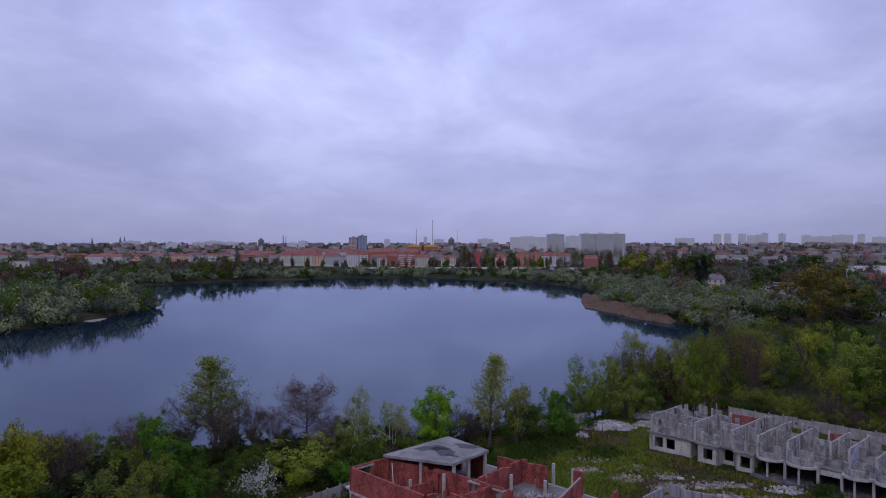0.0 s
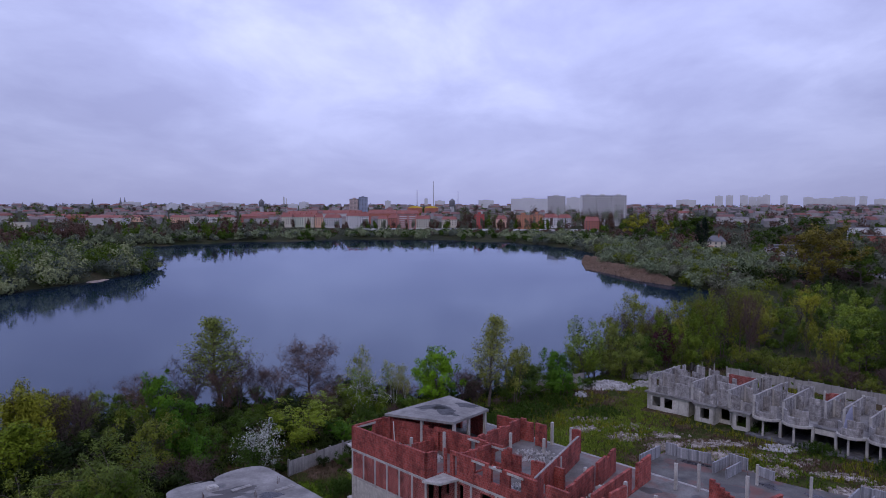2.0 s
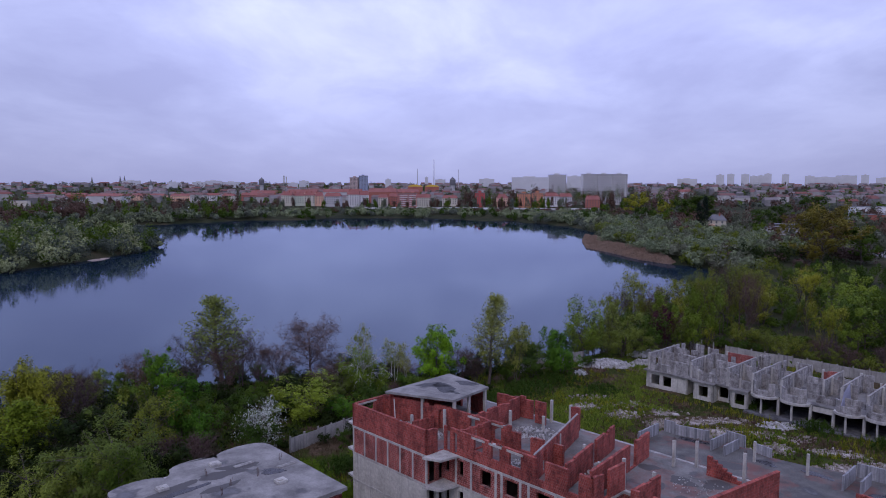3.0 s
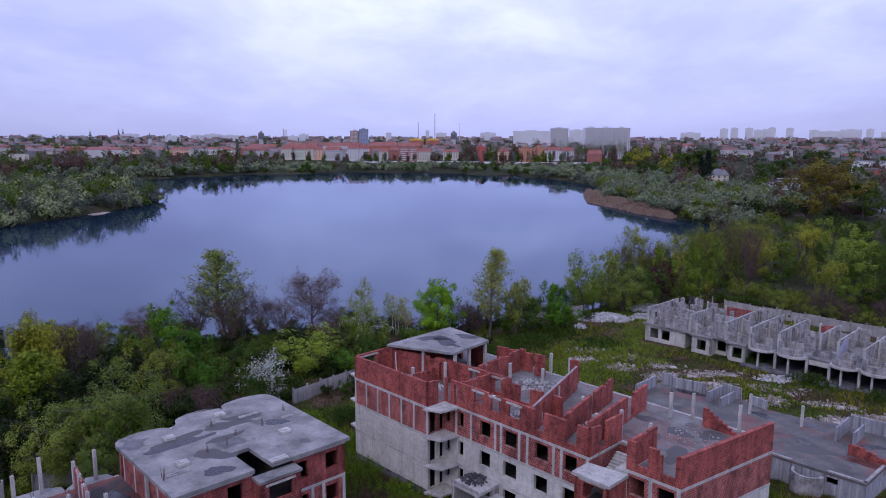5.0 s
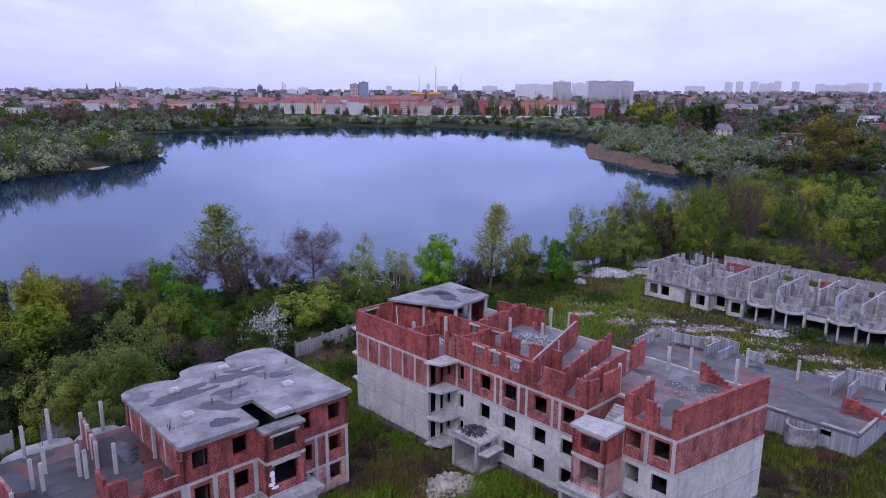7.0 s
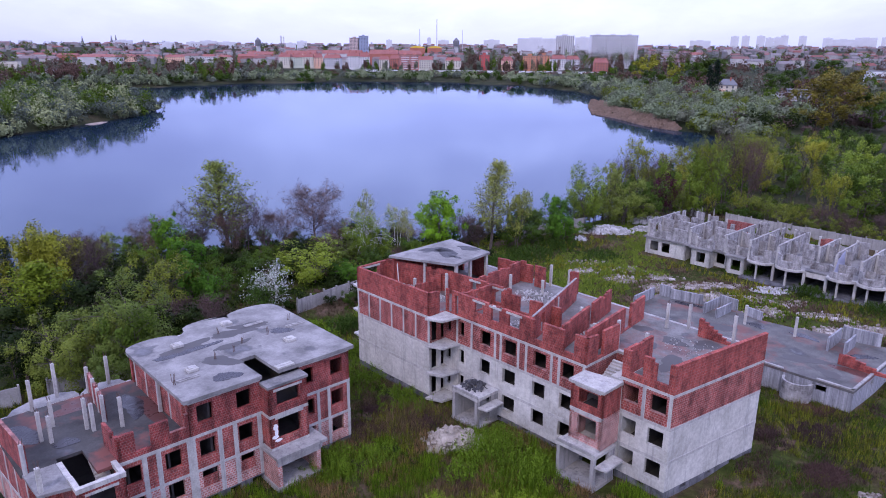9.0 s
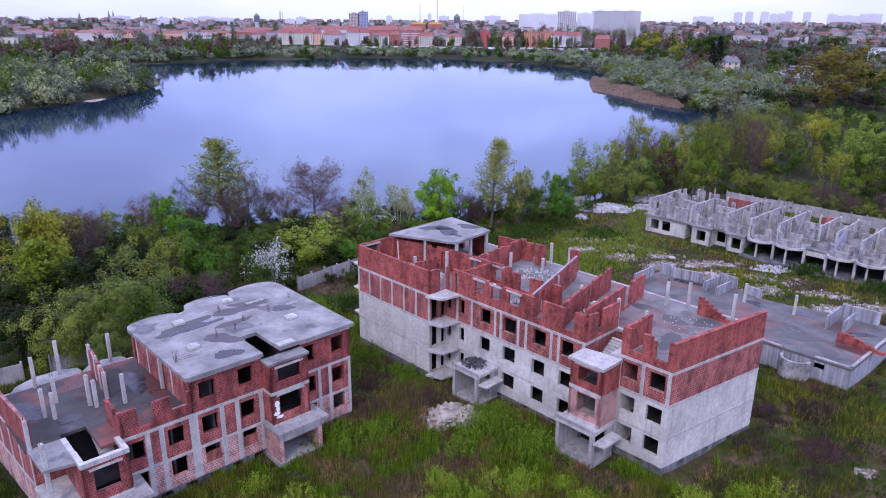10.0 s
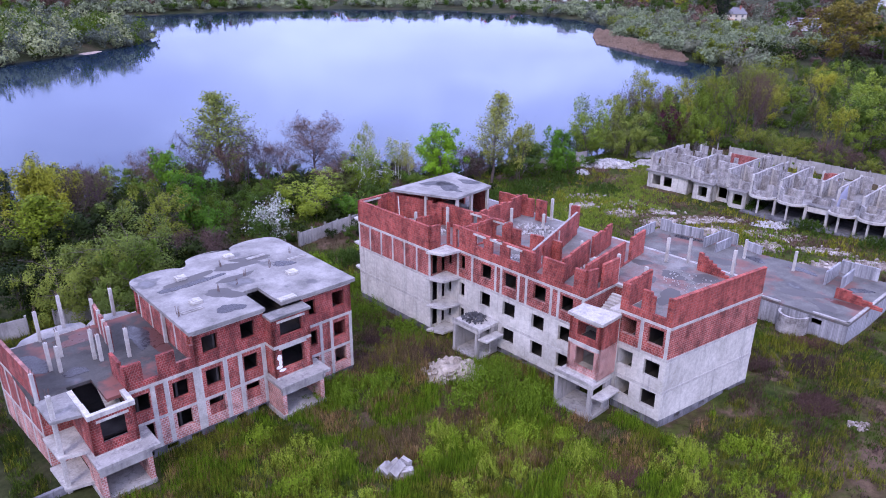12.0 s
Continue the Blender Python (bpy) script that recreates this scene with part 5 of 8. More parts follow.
def profile(shape, u):
    """Crown half-width, as a share of the height, at u from crown base to top."""
    if shape == "tall":
        return 0.03 + 0.30 * math.sin(math.pi * min(1.0, u * 0.78 + 0.2)) * (1.15 - 0.72 * u)
    if shape == "spire":
        return 0.02 + 0.25 * (1 - u) ** 0.75 * min(1.0, 0.55 + 3.0 * u)
    if shape == "cone":
        return 0.03 + 0.22 * (1 - u)
    if shape == "bush":
        return 0.16 + 0.42 * math.sqrt(max(0.0, 1 - (u * 1.05 - 0.35) ** 2 / 0.55)) if u < 0.98 else 0.12
    return 0.06 + 0.36 * math.sin(math.pi * min(1.0, 0.12 + 0.84 * u)) ** 0.7


def grow(kind, seed, shape, start, limbs, twigs, blades, size, tilt, droop=0.0, stems=1, clump=0.45, wood=BARK, leaf=None, h=10.0, sub=1.0, slim=0.75, thick=1.0, puffs=0, stretch=1.0):
    """One tree, h metres tall: an Empty with trunk and crown. It is copied and scaled to its places."""
    w = Wood(seed)
    r = w.rng
    tips = []
    for s in range(stems):
        a = r.uniform(0, 2 * np.pi)
        off = np.array([math.cos(a), math.sin(a), 0]) * (0.05 * h * (stems > 1))
        lean = np.array([math.cos(a), math.sin(a), 0]) * (0.16 * h * (stems > 1)) + r.normal(size=3) * 0.03 * h * [1, 1, 0]
        u = np.linspace(0, 1, 7)
        tall = h * (0.95 if s == 0 else r.uniform(0.7, 0.92))
        spine = off + np.outer(u, [0, 0, tall]) + np.outer(u ** 1.5, lean) + np.cumsum(r.normal(size=(7, 3)) * 0.012 * h * [1, 1, 0], axis=0)
        spine[0, 2] = -0.25
        rad = 0.017 * h * (1 - 0.9 * u) / math.sqrt(stems) + 0.012
        w.limb(spine, rad, 6)
        for i in range(max(3, limbs // stems)):
            q = start + (0.97 - start) * ((i + r.uniform(0, 1)) / max(3, limbs // stems))
            p0 = np.array([np.interp(q, u, spine[:, c]) for c in range(3)])
            width = profile(shape, (q - start) / (1 - start)) * h * r.uniform(0.7, 1.12)
            b = i * 2.4 + r.uniform(-0.6, 0.6)
            rise = tilt * width * r.uniform(0.6, 1.3)
            e = np.array([math.cos(b) * width, math.sin(b) * width, rise])
            v = np.linspace(0, 1, 3)[:, None]
            line = p0 + v * e + v ** 2 * np.array([0, 0, -droop * width]) + np.cumsum(r.normal(size=(3, 3)) * 0.05 * width, axis=0) * v
            w.limb(line, (0.006 * h * (1 - 0.85 * v[:, 0]) + 0.008) * (1.2 - 0.7 * q), 3)
            for j in range(twigs):
                k = r.uniform(0.25, 1.0)
                t0 = np.array([np.interp(k, v[:, 0], line[:, c]) for c in range(3)])
                way = r.normal(size=3) * [1, 1, 0.7] + e / (np.linalg.norm(e) + 1e-9) * 0.8 + [0, 0, 0.45 - 1.4 * droop]
                way = way / np.linalg.norm(way) * width * r.uniform(0.22, 0.5) * sub
                t1 = t0 + way * 0.55 + r.normal(size=3) * 0.05 * width
                t2 = t0 + way + [0, 0, -0.5 * droop * width]
                w.spike(t0, t2, 0.016 * thick)
                tips += [t1, t2]
        tips.append(spine[-1])
    tips = np.array(tips)
    if blades:
        middle = np.array([0, 0, h * (0.3 if shape == "bush" else 0.48)])
        if puffs:
            # leaf masses round the twig ends, each a shell of blades
            seat = tips[r.integers(0, len(tips), puffs)]
            wide = clump * r.uniform(1.0, 2.2, puffs)
            i = r.integers(0, puffs, blades)
            o = r.normal(size=(blades, 3)) + [0, 0, 0.25]
            o /= np.linalg.norm(o, axis=1)[:, None]
            place = seat[i] + o * (wide[i] * r.uniform(0.55, 1.08, blades))[:, None] * [1, 1, stretch]
        else:
            pick = tips[r.integers(0, len(tips), blades)]
            o = r.normal(size=(blades, 3)) * clump * [1, 1, 0.8 * stretch]
            place = pick + o
            o = o / clump
        if droop:
            place[:, 2] -= r.exponential(droop * 0.9, blades)
        ok = place[:, 2] > 0.15
        place, o = place[ok], o[ok]
        w.leaves(place, size, 0.3, slim, None if slim < 0.2 else o + 1.1 * (place - middle) / (0.4 * h) + [0, 0, 0.35])
    thing = new(kind)
    thing.empty_display_size = 0.5
    trunk = raw("trunk", *w.timber(), wood, True)
    trunk.parent = thing
    if blades:
        lv, lf, ln = w.crown()
        crown = raw("crown", lv, lf, leaf, False, ln)
        crown.parent = thing
    span = np.quantile(np.hypot(tips[:, 0], tips[:, 1]), 0.93) + 0.6 * clump
    thing["tall"], thing["broad"] = h, 2.0 * float(span)
    return thing


LEAF = {
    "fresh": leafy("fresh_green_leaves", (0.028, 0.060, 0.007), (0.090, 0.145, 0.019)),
    "vivid": leafy("vivid_green_leaves", (0.036, 0.105, 0.009), (0.110, 0.235, 0.022)),
    "lime": leafy("bright_lime_leaves", (0.12, 0.25, 0.010), (0.27, 0.46, 0.02)),
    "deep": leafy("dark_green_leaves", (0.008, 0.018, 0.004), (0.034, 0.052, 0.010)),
    "olive": leafy("olive_spring_leaves", (0.080, 0.108, 0.012), (0.215, 0.250, 0.036)),
    "gold": leafy("yellow_green_leaves", (0.13, 0.15, 0.012), (0.32, 0.335, 0.038)),
    "maple": leafy("yellow_lime_leaves", (0.075, 0.125, 0.008), (0.20, 0.26, 0.022)),
    "willow": leafy("pale_willow_leaves", (0.085, 0.122, 0.020), (0.20, 0.255, 0.052)),
    "silver": leafy("silver_willow_leaves", (0.125, 0.160, 0.085), (0.33, 0.375, 0.22), patch=0.12, tone=0.8),
    "pale": leafy("pale_poplar_leaves", (0.14, 0.17, 0.03), (0.38, 0.41, 0.09)),
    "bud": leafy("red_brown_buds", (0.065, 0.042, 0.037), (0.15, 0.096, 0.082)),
    "plum": leafy("dark_plum_leaves", (0.045, 0.012, 0.022), (0.12, 0.035, 0.055)),
    "white": leafy("white_blossom", (0.30, 0.33, 0.24), (0.80, 0.80, 0.77)),
    "fir": leafy("dark_fir_needles", (0.008, 0.018, 0.010), (0.022, 0.040, 0.022)),
    "reed": leafy("dry_reeds", (0.29, 0.18, 0.13), (0.46, 0.32, 0.24)),
    "russet": leafy("russet_olive_leaves", (0.095, 0.085, 0.014), (0.25, 0.215, 0.040)),
    "spring": leafy("light_spring_leaves", (0.095, 0.150, 0.014), (0.25, 0.335, 0.042)),
    "sapling": leafy("willow_sapling_leaves", (0.07, 0.135, 0.008), (0.24, 0.34, 0.022)),
    # leaf colour lightened to stand for haze over the distance
    "haze": leafy("haze_paled_leaves", (0.08, 0.095, 0.07), (0.18, 0.20, 0.15)),
}

KINDS = {
    "poplar": dict(kind="poplar_tree", shape="spire", start=0.2, limbs=70, twigs=7, blades=7000, size=0.2, tilt=0.7, clump=0.32, wood=BARK, leaf=LEAF["pale"], h=16.0, thick=1.6),
    "bare": dict(kind="bare_tree", shape="round", start=0.18, limbs=30, twigs=9, blades=3600, size=0.5, tilt=0.9, clump=0.34, wood=TWIG, leaf=LEAF["bud"], h=9.0, stems=3, sub=1.0, slim=0.10, thick=1.6),
    "bare_round": dict(kind="bare_tree", shape="round", start=0.24, limbs=34, twigs=10, blades=4600, size=0.5, tilt=0.75, clump=0.36, wood=TWIG, leaf=LEAF["bud"], h=9.5, sub=1.0, slim=0.11, thick=1.6),
    "bare_leaf": dict(kind="young_tree", shape="round", start=0.24, limbs=34, twigs=8, blades=3200, size=0.24, tilt=0.9, clump=0.4, wood=TWIG, leaf=LEAF["olive"], h=9.5, thick=1.6),
    "bramble": dict(kind="bramble", shape="bush", start=0.05, limbs=30, twigs=9, blades=3000, size=0.4, tilt=0.5, clump=0.4, wood=TWIG, leaf=LEAF["bud"], h=4.0, stems=5, slim=0.14, thick=1.4),
    "birch": dict(kind="birch_tree", shape="tall", start=0.3, limbs=26, twigs=7, blades=2600, size=0.2, tilt=1.0, droop=0.35, stems=3, clump=0.32, wood=PALEBARK, leaf=LEAF["pale"], h=12.0, thick=2.0),
    "weeping": dict(kind="birch_tree", shape="round", start=0.14, limbs=34, twigs=7, blades=7000, size=0.24, tilt=0.7, droop=0.6, stems=3, clump=0.42, wood=PALEBARK, leaf=LEAF["spring"], h=9.0, slim=0.5, thick=2.0, puffs=80, stretch=1.3),
    "willow": dict(kind="willow_tree", shape="bush", start=0.1, limbs=34, twigs=6, blades=14000, size=0.20, tilt=0.6, droop=0.25, stems=3, clump=0.42, wood=BARK, leaf=LEAF["willow"], h=8.0, slim=0.55, puffs=120),
    "lime": dict(kind="maple_tree", shape="round", start=0.12, limbs=30, twigs=7, blades=8000, size=0.25, tilt=0.5, clump=0.44, wood=BARK, leaf=LEAF["lime"], h=9.0, puffs=110),
    "maple": dict(kind="maple_tree", shape="tall", start=0.12, limbs=34, twigs=7, blades=5200, size=0.23, tilt=0.9, clump=0.34, wood=BARK, leaf=LEAF["maple"], h=9.0, thick=1.5),
    "fresh": dict(kind="alder_tree", shape="round", start=0.08, limbs=28, twigs=6, blades=4400, size=0.26, tilt=0.6, stems=2, clump=0.42, wood=BARK, leaf=LEAF["vivid"], h=7.0, puffs=70),
    "spring": dict(kind="young_tree", shape="tall", start=0.1, limbs=28, twigs=6, blades=4200, size=0.26, tilt=0.9, stems=2, clump=0.38, wood=BARK, leaf=LEAF["spring"], h=9.0, puffs=90, stretch=1.3),
    "green": dict(kind="shrub", shape="bush", start=0.06, limbs=24, twigs=4, blades=3800, size=0.25, tilt=0.6, stems=4, clump=0.42, wood=BARK, leaf=LEAF["fresh"], h=5.5, puffs=60),
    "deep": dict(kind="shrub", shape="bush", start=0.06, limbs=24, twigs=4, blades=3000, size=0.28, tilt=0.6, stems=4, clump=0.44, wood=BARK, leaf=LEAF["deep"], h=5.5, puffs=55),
    "olive": dict(kind="sallow_tree", shape="bush", start=0.08, limbs=28, twigs=6, blades=4200, size=0.25, tilt=0.75, stems=4, clump=0.42, wood=BARK, leaf=LEAF["olive"], h=7.0, slim=0.5, puffs=75),
    "sallow": dict(kind="sallow_tree", shape="round", start=0.05, limbs=34, twigs=6, blades=5000, size=0.25, tilt=1.0, stems=4, clump=0.42, wood=BARK, leaf=LEAF["spring"], h=7.0, slim=0.45, puffs=95, stretch=1.2),
    "golden": dict(kind="golden_willow_tree", shape="round", start=0.06, limbs=46, twigs=8, blades=16000, size=0.30, tilt=0.8, droop=0.35, stems=3, clump=0.44, wood=BARK, leaf=LEAF["gold"], h=9.0, slim=0.42, puffs=130, stretch=1.4),
    "young": dict(kind="young_tree", shape="tall", start=0.14, limbs=26, twigs=6, blades=2600, size=0.25, tilt=0.9, stems=2, clump=0.34, wood=BARK, leaf=LEAF["pale"], h=9.0),
    "purple": dict(kind="plum_tree", shape="round", start=0.16, limbs=24, twigs=6, blades=3200, size=0.26, tilt=0.7, stems=2, clump=0.36, wood=BARK, leaf=LEAF["plum"], h=6.0),
    "blossom": dict(kind="blossoming_shrub", shape="bush", start=0.08, limbs=26, twigs=7, blades=1900, size=0.17, tilt=0.8, stems=4, clump=0.26, wood=BARK, leaf=LEAF["white"], h=4.5),
    "spruce": dict(kind="spruce_tree", shape="cone", start=0.04, limbs=70, twigs=5, blades=4000, size=0.30, tilt=-0.15, clump=0.28, wood=BARK, leaf=LEAF["fir"], h=10.0, slim=0.4),
    "broom_gold": dict(kind="poplar_sapling", shape="tall", start=0.08, limbs=30, twigs=5, blades=3400, size=0.27, tilt=1.7, stems=4, clump=0.40, wood=BARK, leaf=LEAF["gold"], h=10.0, slim=0.45, puffs=75, stretch=1.6),
    "broom_olive": dict(kind="poplar_sapling", shape="tall", start=0.08, limbs=30, twigs=5, blades=3000, size=0.27, tilt=1.7, stems=4, clump=0.40, wood=BARK, leaf=LEAF["olive"], h=10.0, slim=0.45, puffs=75, stretch=1.6),
    "broom_green": dict(kind="poplar_sapling", shape="tall", start=0.08, limbs=30, twigs=5, blades=3400, size=0.29, tilt=1.5, stems=3, clump=0.44, wood=BARK, leaf=LEAF["fresh"], h=10.0, slim=0.6, puffs=70, stretch=1.4),
    "great": dict(kind="willow_tree", shape="round", start=0.10, limbs=60, twigs=8, blades=10000, size=0.65, tilt=0.7, stems=3, clump=0.95, wood=BARK, leaf=LEAF["russet"], h=24.0, slim=0.5, puffs=150),
    "tallolive": dict(kind="alder_tree", shape="round", start=0.12, limbs=26, twigs=4, blades=3400, size=0.34, tilt=0.75, stems=2, clump=0.5, wood=BARK, leaf=LEAF["spring"], h=10.0, slim=0.6, puffs=75),
    "tallgreen": dict(kind="alder_tree", shape="round", start=0.12, limbs=26, twigs=4, blades=3000, size=0.40, tilt=0.7, stems=2, clump=0.5, wood=BARK, leaf=LEAF["fresh"], h=10.0, puffs=70),
    "tallgold": dict(kind="golden_willow_tree", shape="round", start=0.12, limbs=26, twigs=4, blades=2900, size=0.38, tilt=0.85, stems=2, clump=0.48, wood=BARK, leaf=LEAF["gold"], h=10.0, slim=0.6, puffs=70),
}
SAYS = {
    "broom_gold": "upright yellow-green poplar saplings in a stand", "broom_olive": "upright olive-brown poplar saplings in a stand", "broom_green": "upright fresh green saplings in a stand", "great": "great olive-brown willow by the road",
    "poplar": "tall poplar with sparse pale spring leaves", "bare": "bare purple-brown tree with thin twigs", "bare_round": "round bare tree with reddish buds",
    "birch": "leaning birch with white trunks and thin leaves", "willow": "spreading olive-green willow with hanging twigs", "lime": "dense round tree with bright lime-green leaves",
    "green": "dense fresh green shrub in the thicket", "deep": "dark green shrub in the thicket", "olive": "olive-green sallow with upright twigs", "golden": "yellow-green willow with drooping twigs",
    "young": "slim young tree with pale green leaves", "purple": "small tree with dark purple leaves", "blossom": "rounded shrub covered in white blossom", "spruce": "dark narrow spruce tree",
    "tallolive": "light green tree coming into leaf", "bare_leaf": "thin olive-brown tree coming into leaf", "bramble": "tangled purple-brown bramble bush", "weeping": "weeping birch with fresh green hanging twigs", "maple": "young tree with large yellow-lime leaves",
    "fresh": "rounded tree in vivid fresh green leaf", "spring": "upright tree in light spring green", "sallow": "light green sallow with upright branches", "tallgreen": "fresh green tree in full leaf", "tallgold": "bright yellow-green tree coming into leaf",
}
CLASS = {"green": "shrub", "deep": "shrub", "blossom": "shrub", "bramble": "shrub"}
PATTERN, USED = {}, {}


def plant(kind, x, y, h, rng, wide=1.0, broad=0.0):
    """A tree of that kind with its foot on the ground; the first of each pattern is the original, the rest are copies."""
    pick = rng.randrange(3)
    if (kind, pick) not in PATTERN:
        PATTERN[kind, pick] = grow(seed=len(PATTERN) * 7 + 3, **KINDS[kind])
        tagged(PATTERN[kind, pick], SAYS[kind], CLASS.get(kind, "tree"), "trees and shrubs round the lake")
    src = PATTERN[kind, pick]
    z = float(ground_z(np.array([x]), np.array([y]))[0])
    s = h / src["tall"]
    if broad:
        wide = min(2.2, (1.05 if kind == "poplar" else 1.15) * broad / (s * src["broad"]))
    m = pose(x, y, max(z, WATER - 0.1) - 0.05, 0, 0, rng.uniform(0, 360)) @ Matrix.Diagonal((s * wide, s * wide, s, 1))
    if (kind, pick) not in USED:
        USED[kind, pick] = True
        src.matrix_world = m
        src.matrix_basis = m
        return src
    keep = src.matrix_basis.copy()
    src.matrix_basis = Matrix()
    ob = copy_thing(src, m)
    src.matrix_basis = keep
    return ob


# kind, x, y, height of the top, breadth of the crown
HEROES = [
    ("bare_leaf", 57.3, 152.6, 13.2, 5.1), ("bare", 63.0, 155.7, 13.8, 5.8), ("bare_leaf", 67.9, 158.0, 13.8, 6.5), ("spring", 53.4, 148.7, 12.1, 4.9), ("bare", 66.6, 151.0, 13.8, 5.4), ("sallow", 58.6, 148.9, 11.6, 5.8),
    ("spruce", -61.9, 93.3, 8.3, 3.7), ("golden", -54.7, 88.5, 10.6, 9.0), ("bare", -54.6, 95.5, 7.6, 5.5), ("bare", -50.0, 93.5, 7.2, 5.3), ("bare", -49.4, 89.2, 8.8, 4.7), ("spring", -52.2, 100.2, 6.7, 5.2),
    ("bare", -47.8, 106.8, 7.1, 5.4), ("fresh", -41.7, 101.8, 8.3, 4.6), ("fresh", -38.7, 100.8, 5.7, 5.4), ("green", -45.9, 97.7, 5.0, 6.4), ("deep", -45.2, 90.3, 4.5, 6.0), ("maple", -48.6, 78.1, 9.1, 6.0),
    ("deep", -46.1, 79.6, 5.4, 6.3), ("olive", -36.5, 83.4, 7.8, 8.2), ("fresh", -34.2, 87.6, 6.1, 4.8), ("green", -31.7, 90.6, 5.1, 5.2), ("fresh", -31.0, 86.6, 5.3, 3.9), ("blossom", -23.0, 84.8, 5.6, 5.2),
    ("green", -22.9, 81.6, 4.6, 5.0), ("green", -29.5, 97.6, 3.4, 5.2), ("sallow", -19.4, 97.1, 5.3, 8.7), ("green", -24.3, 100.1, 2.9, 5.2), ("fresh", -16.3, 100.7, 2.4, 5.2), ("willow", -35.3, 68.6, 9.0, 11.0),
    ("willow", -38.8, 65.0, 7.6, 9.0), ("green", -31.5, 64.8, 7.1, 5.2), ("willow", -32.6, 62.0, 4.6, 4.6), ("deep", -30.9, 73.8, 4.9, 4.8), ("bramble", -28.7, 79.0, 4.2, 4.1), ("bramble", -33.2, 80.4, 3.4, 3.7),
    ("green", -28.5, 72.6, 3.0, 4.8), ("deep", -50.8, 76.7, 5.0, 6.3), ("deep", -45.2, 66.0, 4.6, 6.2), ("poplar", -36.8, 112.1, 16.8, 10.1), ("bare", -40.9, 110.7, 8.6, 6.9), ("bare", -33.8, 114.1, 9.3, 6.3),
    ("bare", -34.9, 108.5, 7.3, 4.8), ("bare", -30.4, 113.0, 6.7, 4.5), ("bare", -28.0, 114.6, 6.2, 5.1), ("bare_round", -22.9, 116.8, 9.6, 9.1), ("bare", -19.3, 116.4, 4.8, 4.9), ("birch", -13.2, 114.2, 12.1, 5.3),
    ("weeping", -12.8, 111.3, 8.2, 8.6), ("birch", -8.7, 117.7, 8.0, 4.5), ("birch", -6.2, 117.8, 6.8, 3.9), ("willow", -16.4, 108.8, 3.7, 5.6), ("lime", -1.7, 112.0, 9.6, 7.3), ("bare", 3.0, 116.0, 5.7, 4.5),
    ("bare", 5.3, 115.9, 4.6, 3.9), ("poplar", 7.6, 115.7, 16.3, 6.7), ("young", 12.0, 116.4, 10.6, 4.5), ("green", 11.2, 118.5, 4.6, 5.0), ("fresh", 19.3, 121.5, 8.4, 4.7), ("fresh", 20.8, 120.2, 5.4, 4.7),
    ("green", 15.4, 120.0, 3.6, 5.5), ("sallow", 27.7, 133.1, 9.9, 7.0), ("young", 32.8, 139.2, 12.2, 5.2), ("bare_leaf", 42.4, 152.2, 12.7, 6.2), ("bare", 39.5, 155.0, 9.0, 4.7), ("bare", 46.3, 151.1, 10.0, 5.2),
    ("spring", 46.9, 144.6, 11.2, 5.0), ("willow", 35.1, 134.5, 8.2, 9.6), ("green", 39.9, 136.3, 7.5, 7.0), ("purple", 45.9, 142.8, 7.4, 4.7), ("olive", 47.7, 139.1, 5.6, 4.1), ("spring", 50.1, 139.3, 9.0, 4.9),
]
# foot line of the fence: trees stand beyond it
FENCE = [(-64, 47), (-43.3, 59.2), (-33.6, 66.6), (-20.8, 83.5), (-13.6, 92.3), (0.5, 109.0), (14.0, 123.3), (27.0, 132.0)]


def beyond_fence(x, y):
    for (ax, ay), (bx, by) in zip(FENCE, FENCE[1:]):
        if ax <= x <= bx:
            return y - (ay + (by - ay) * (x - ax) / (bx - ax))
    return 9.0 if x < FENCE[0][0] else -9.0


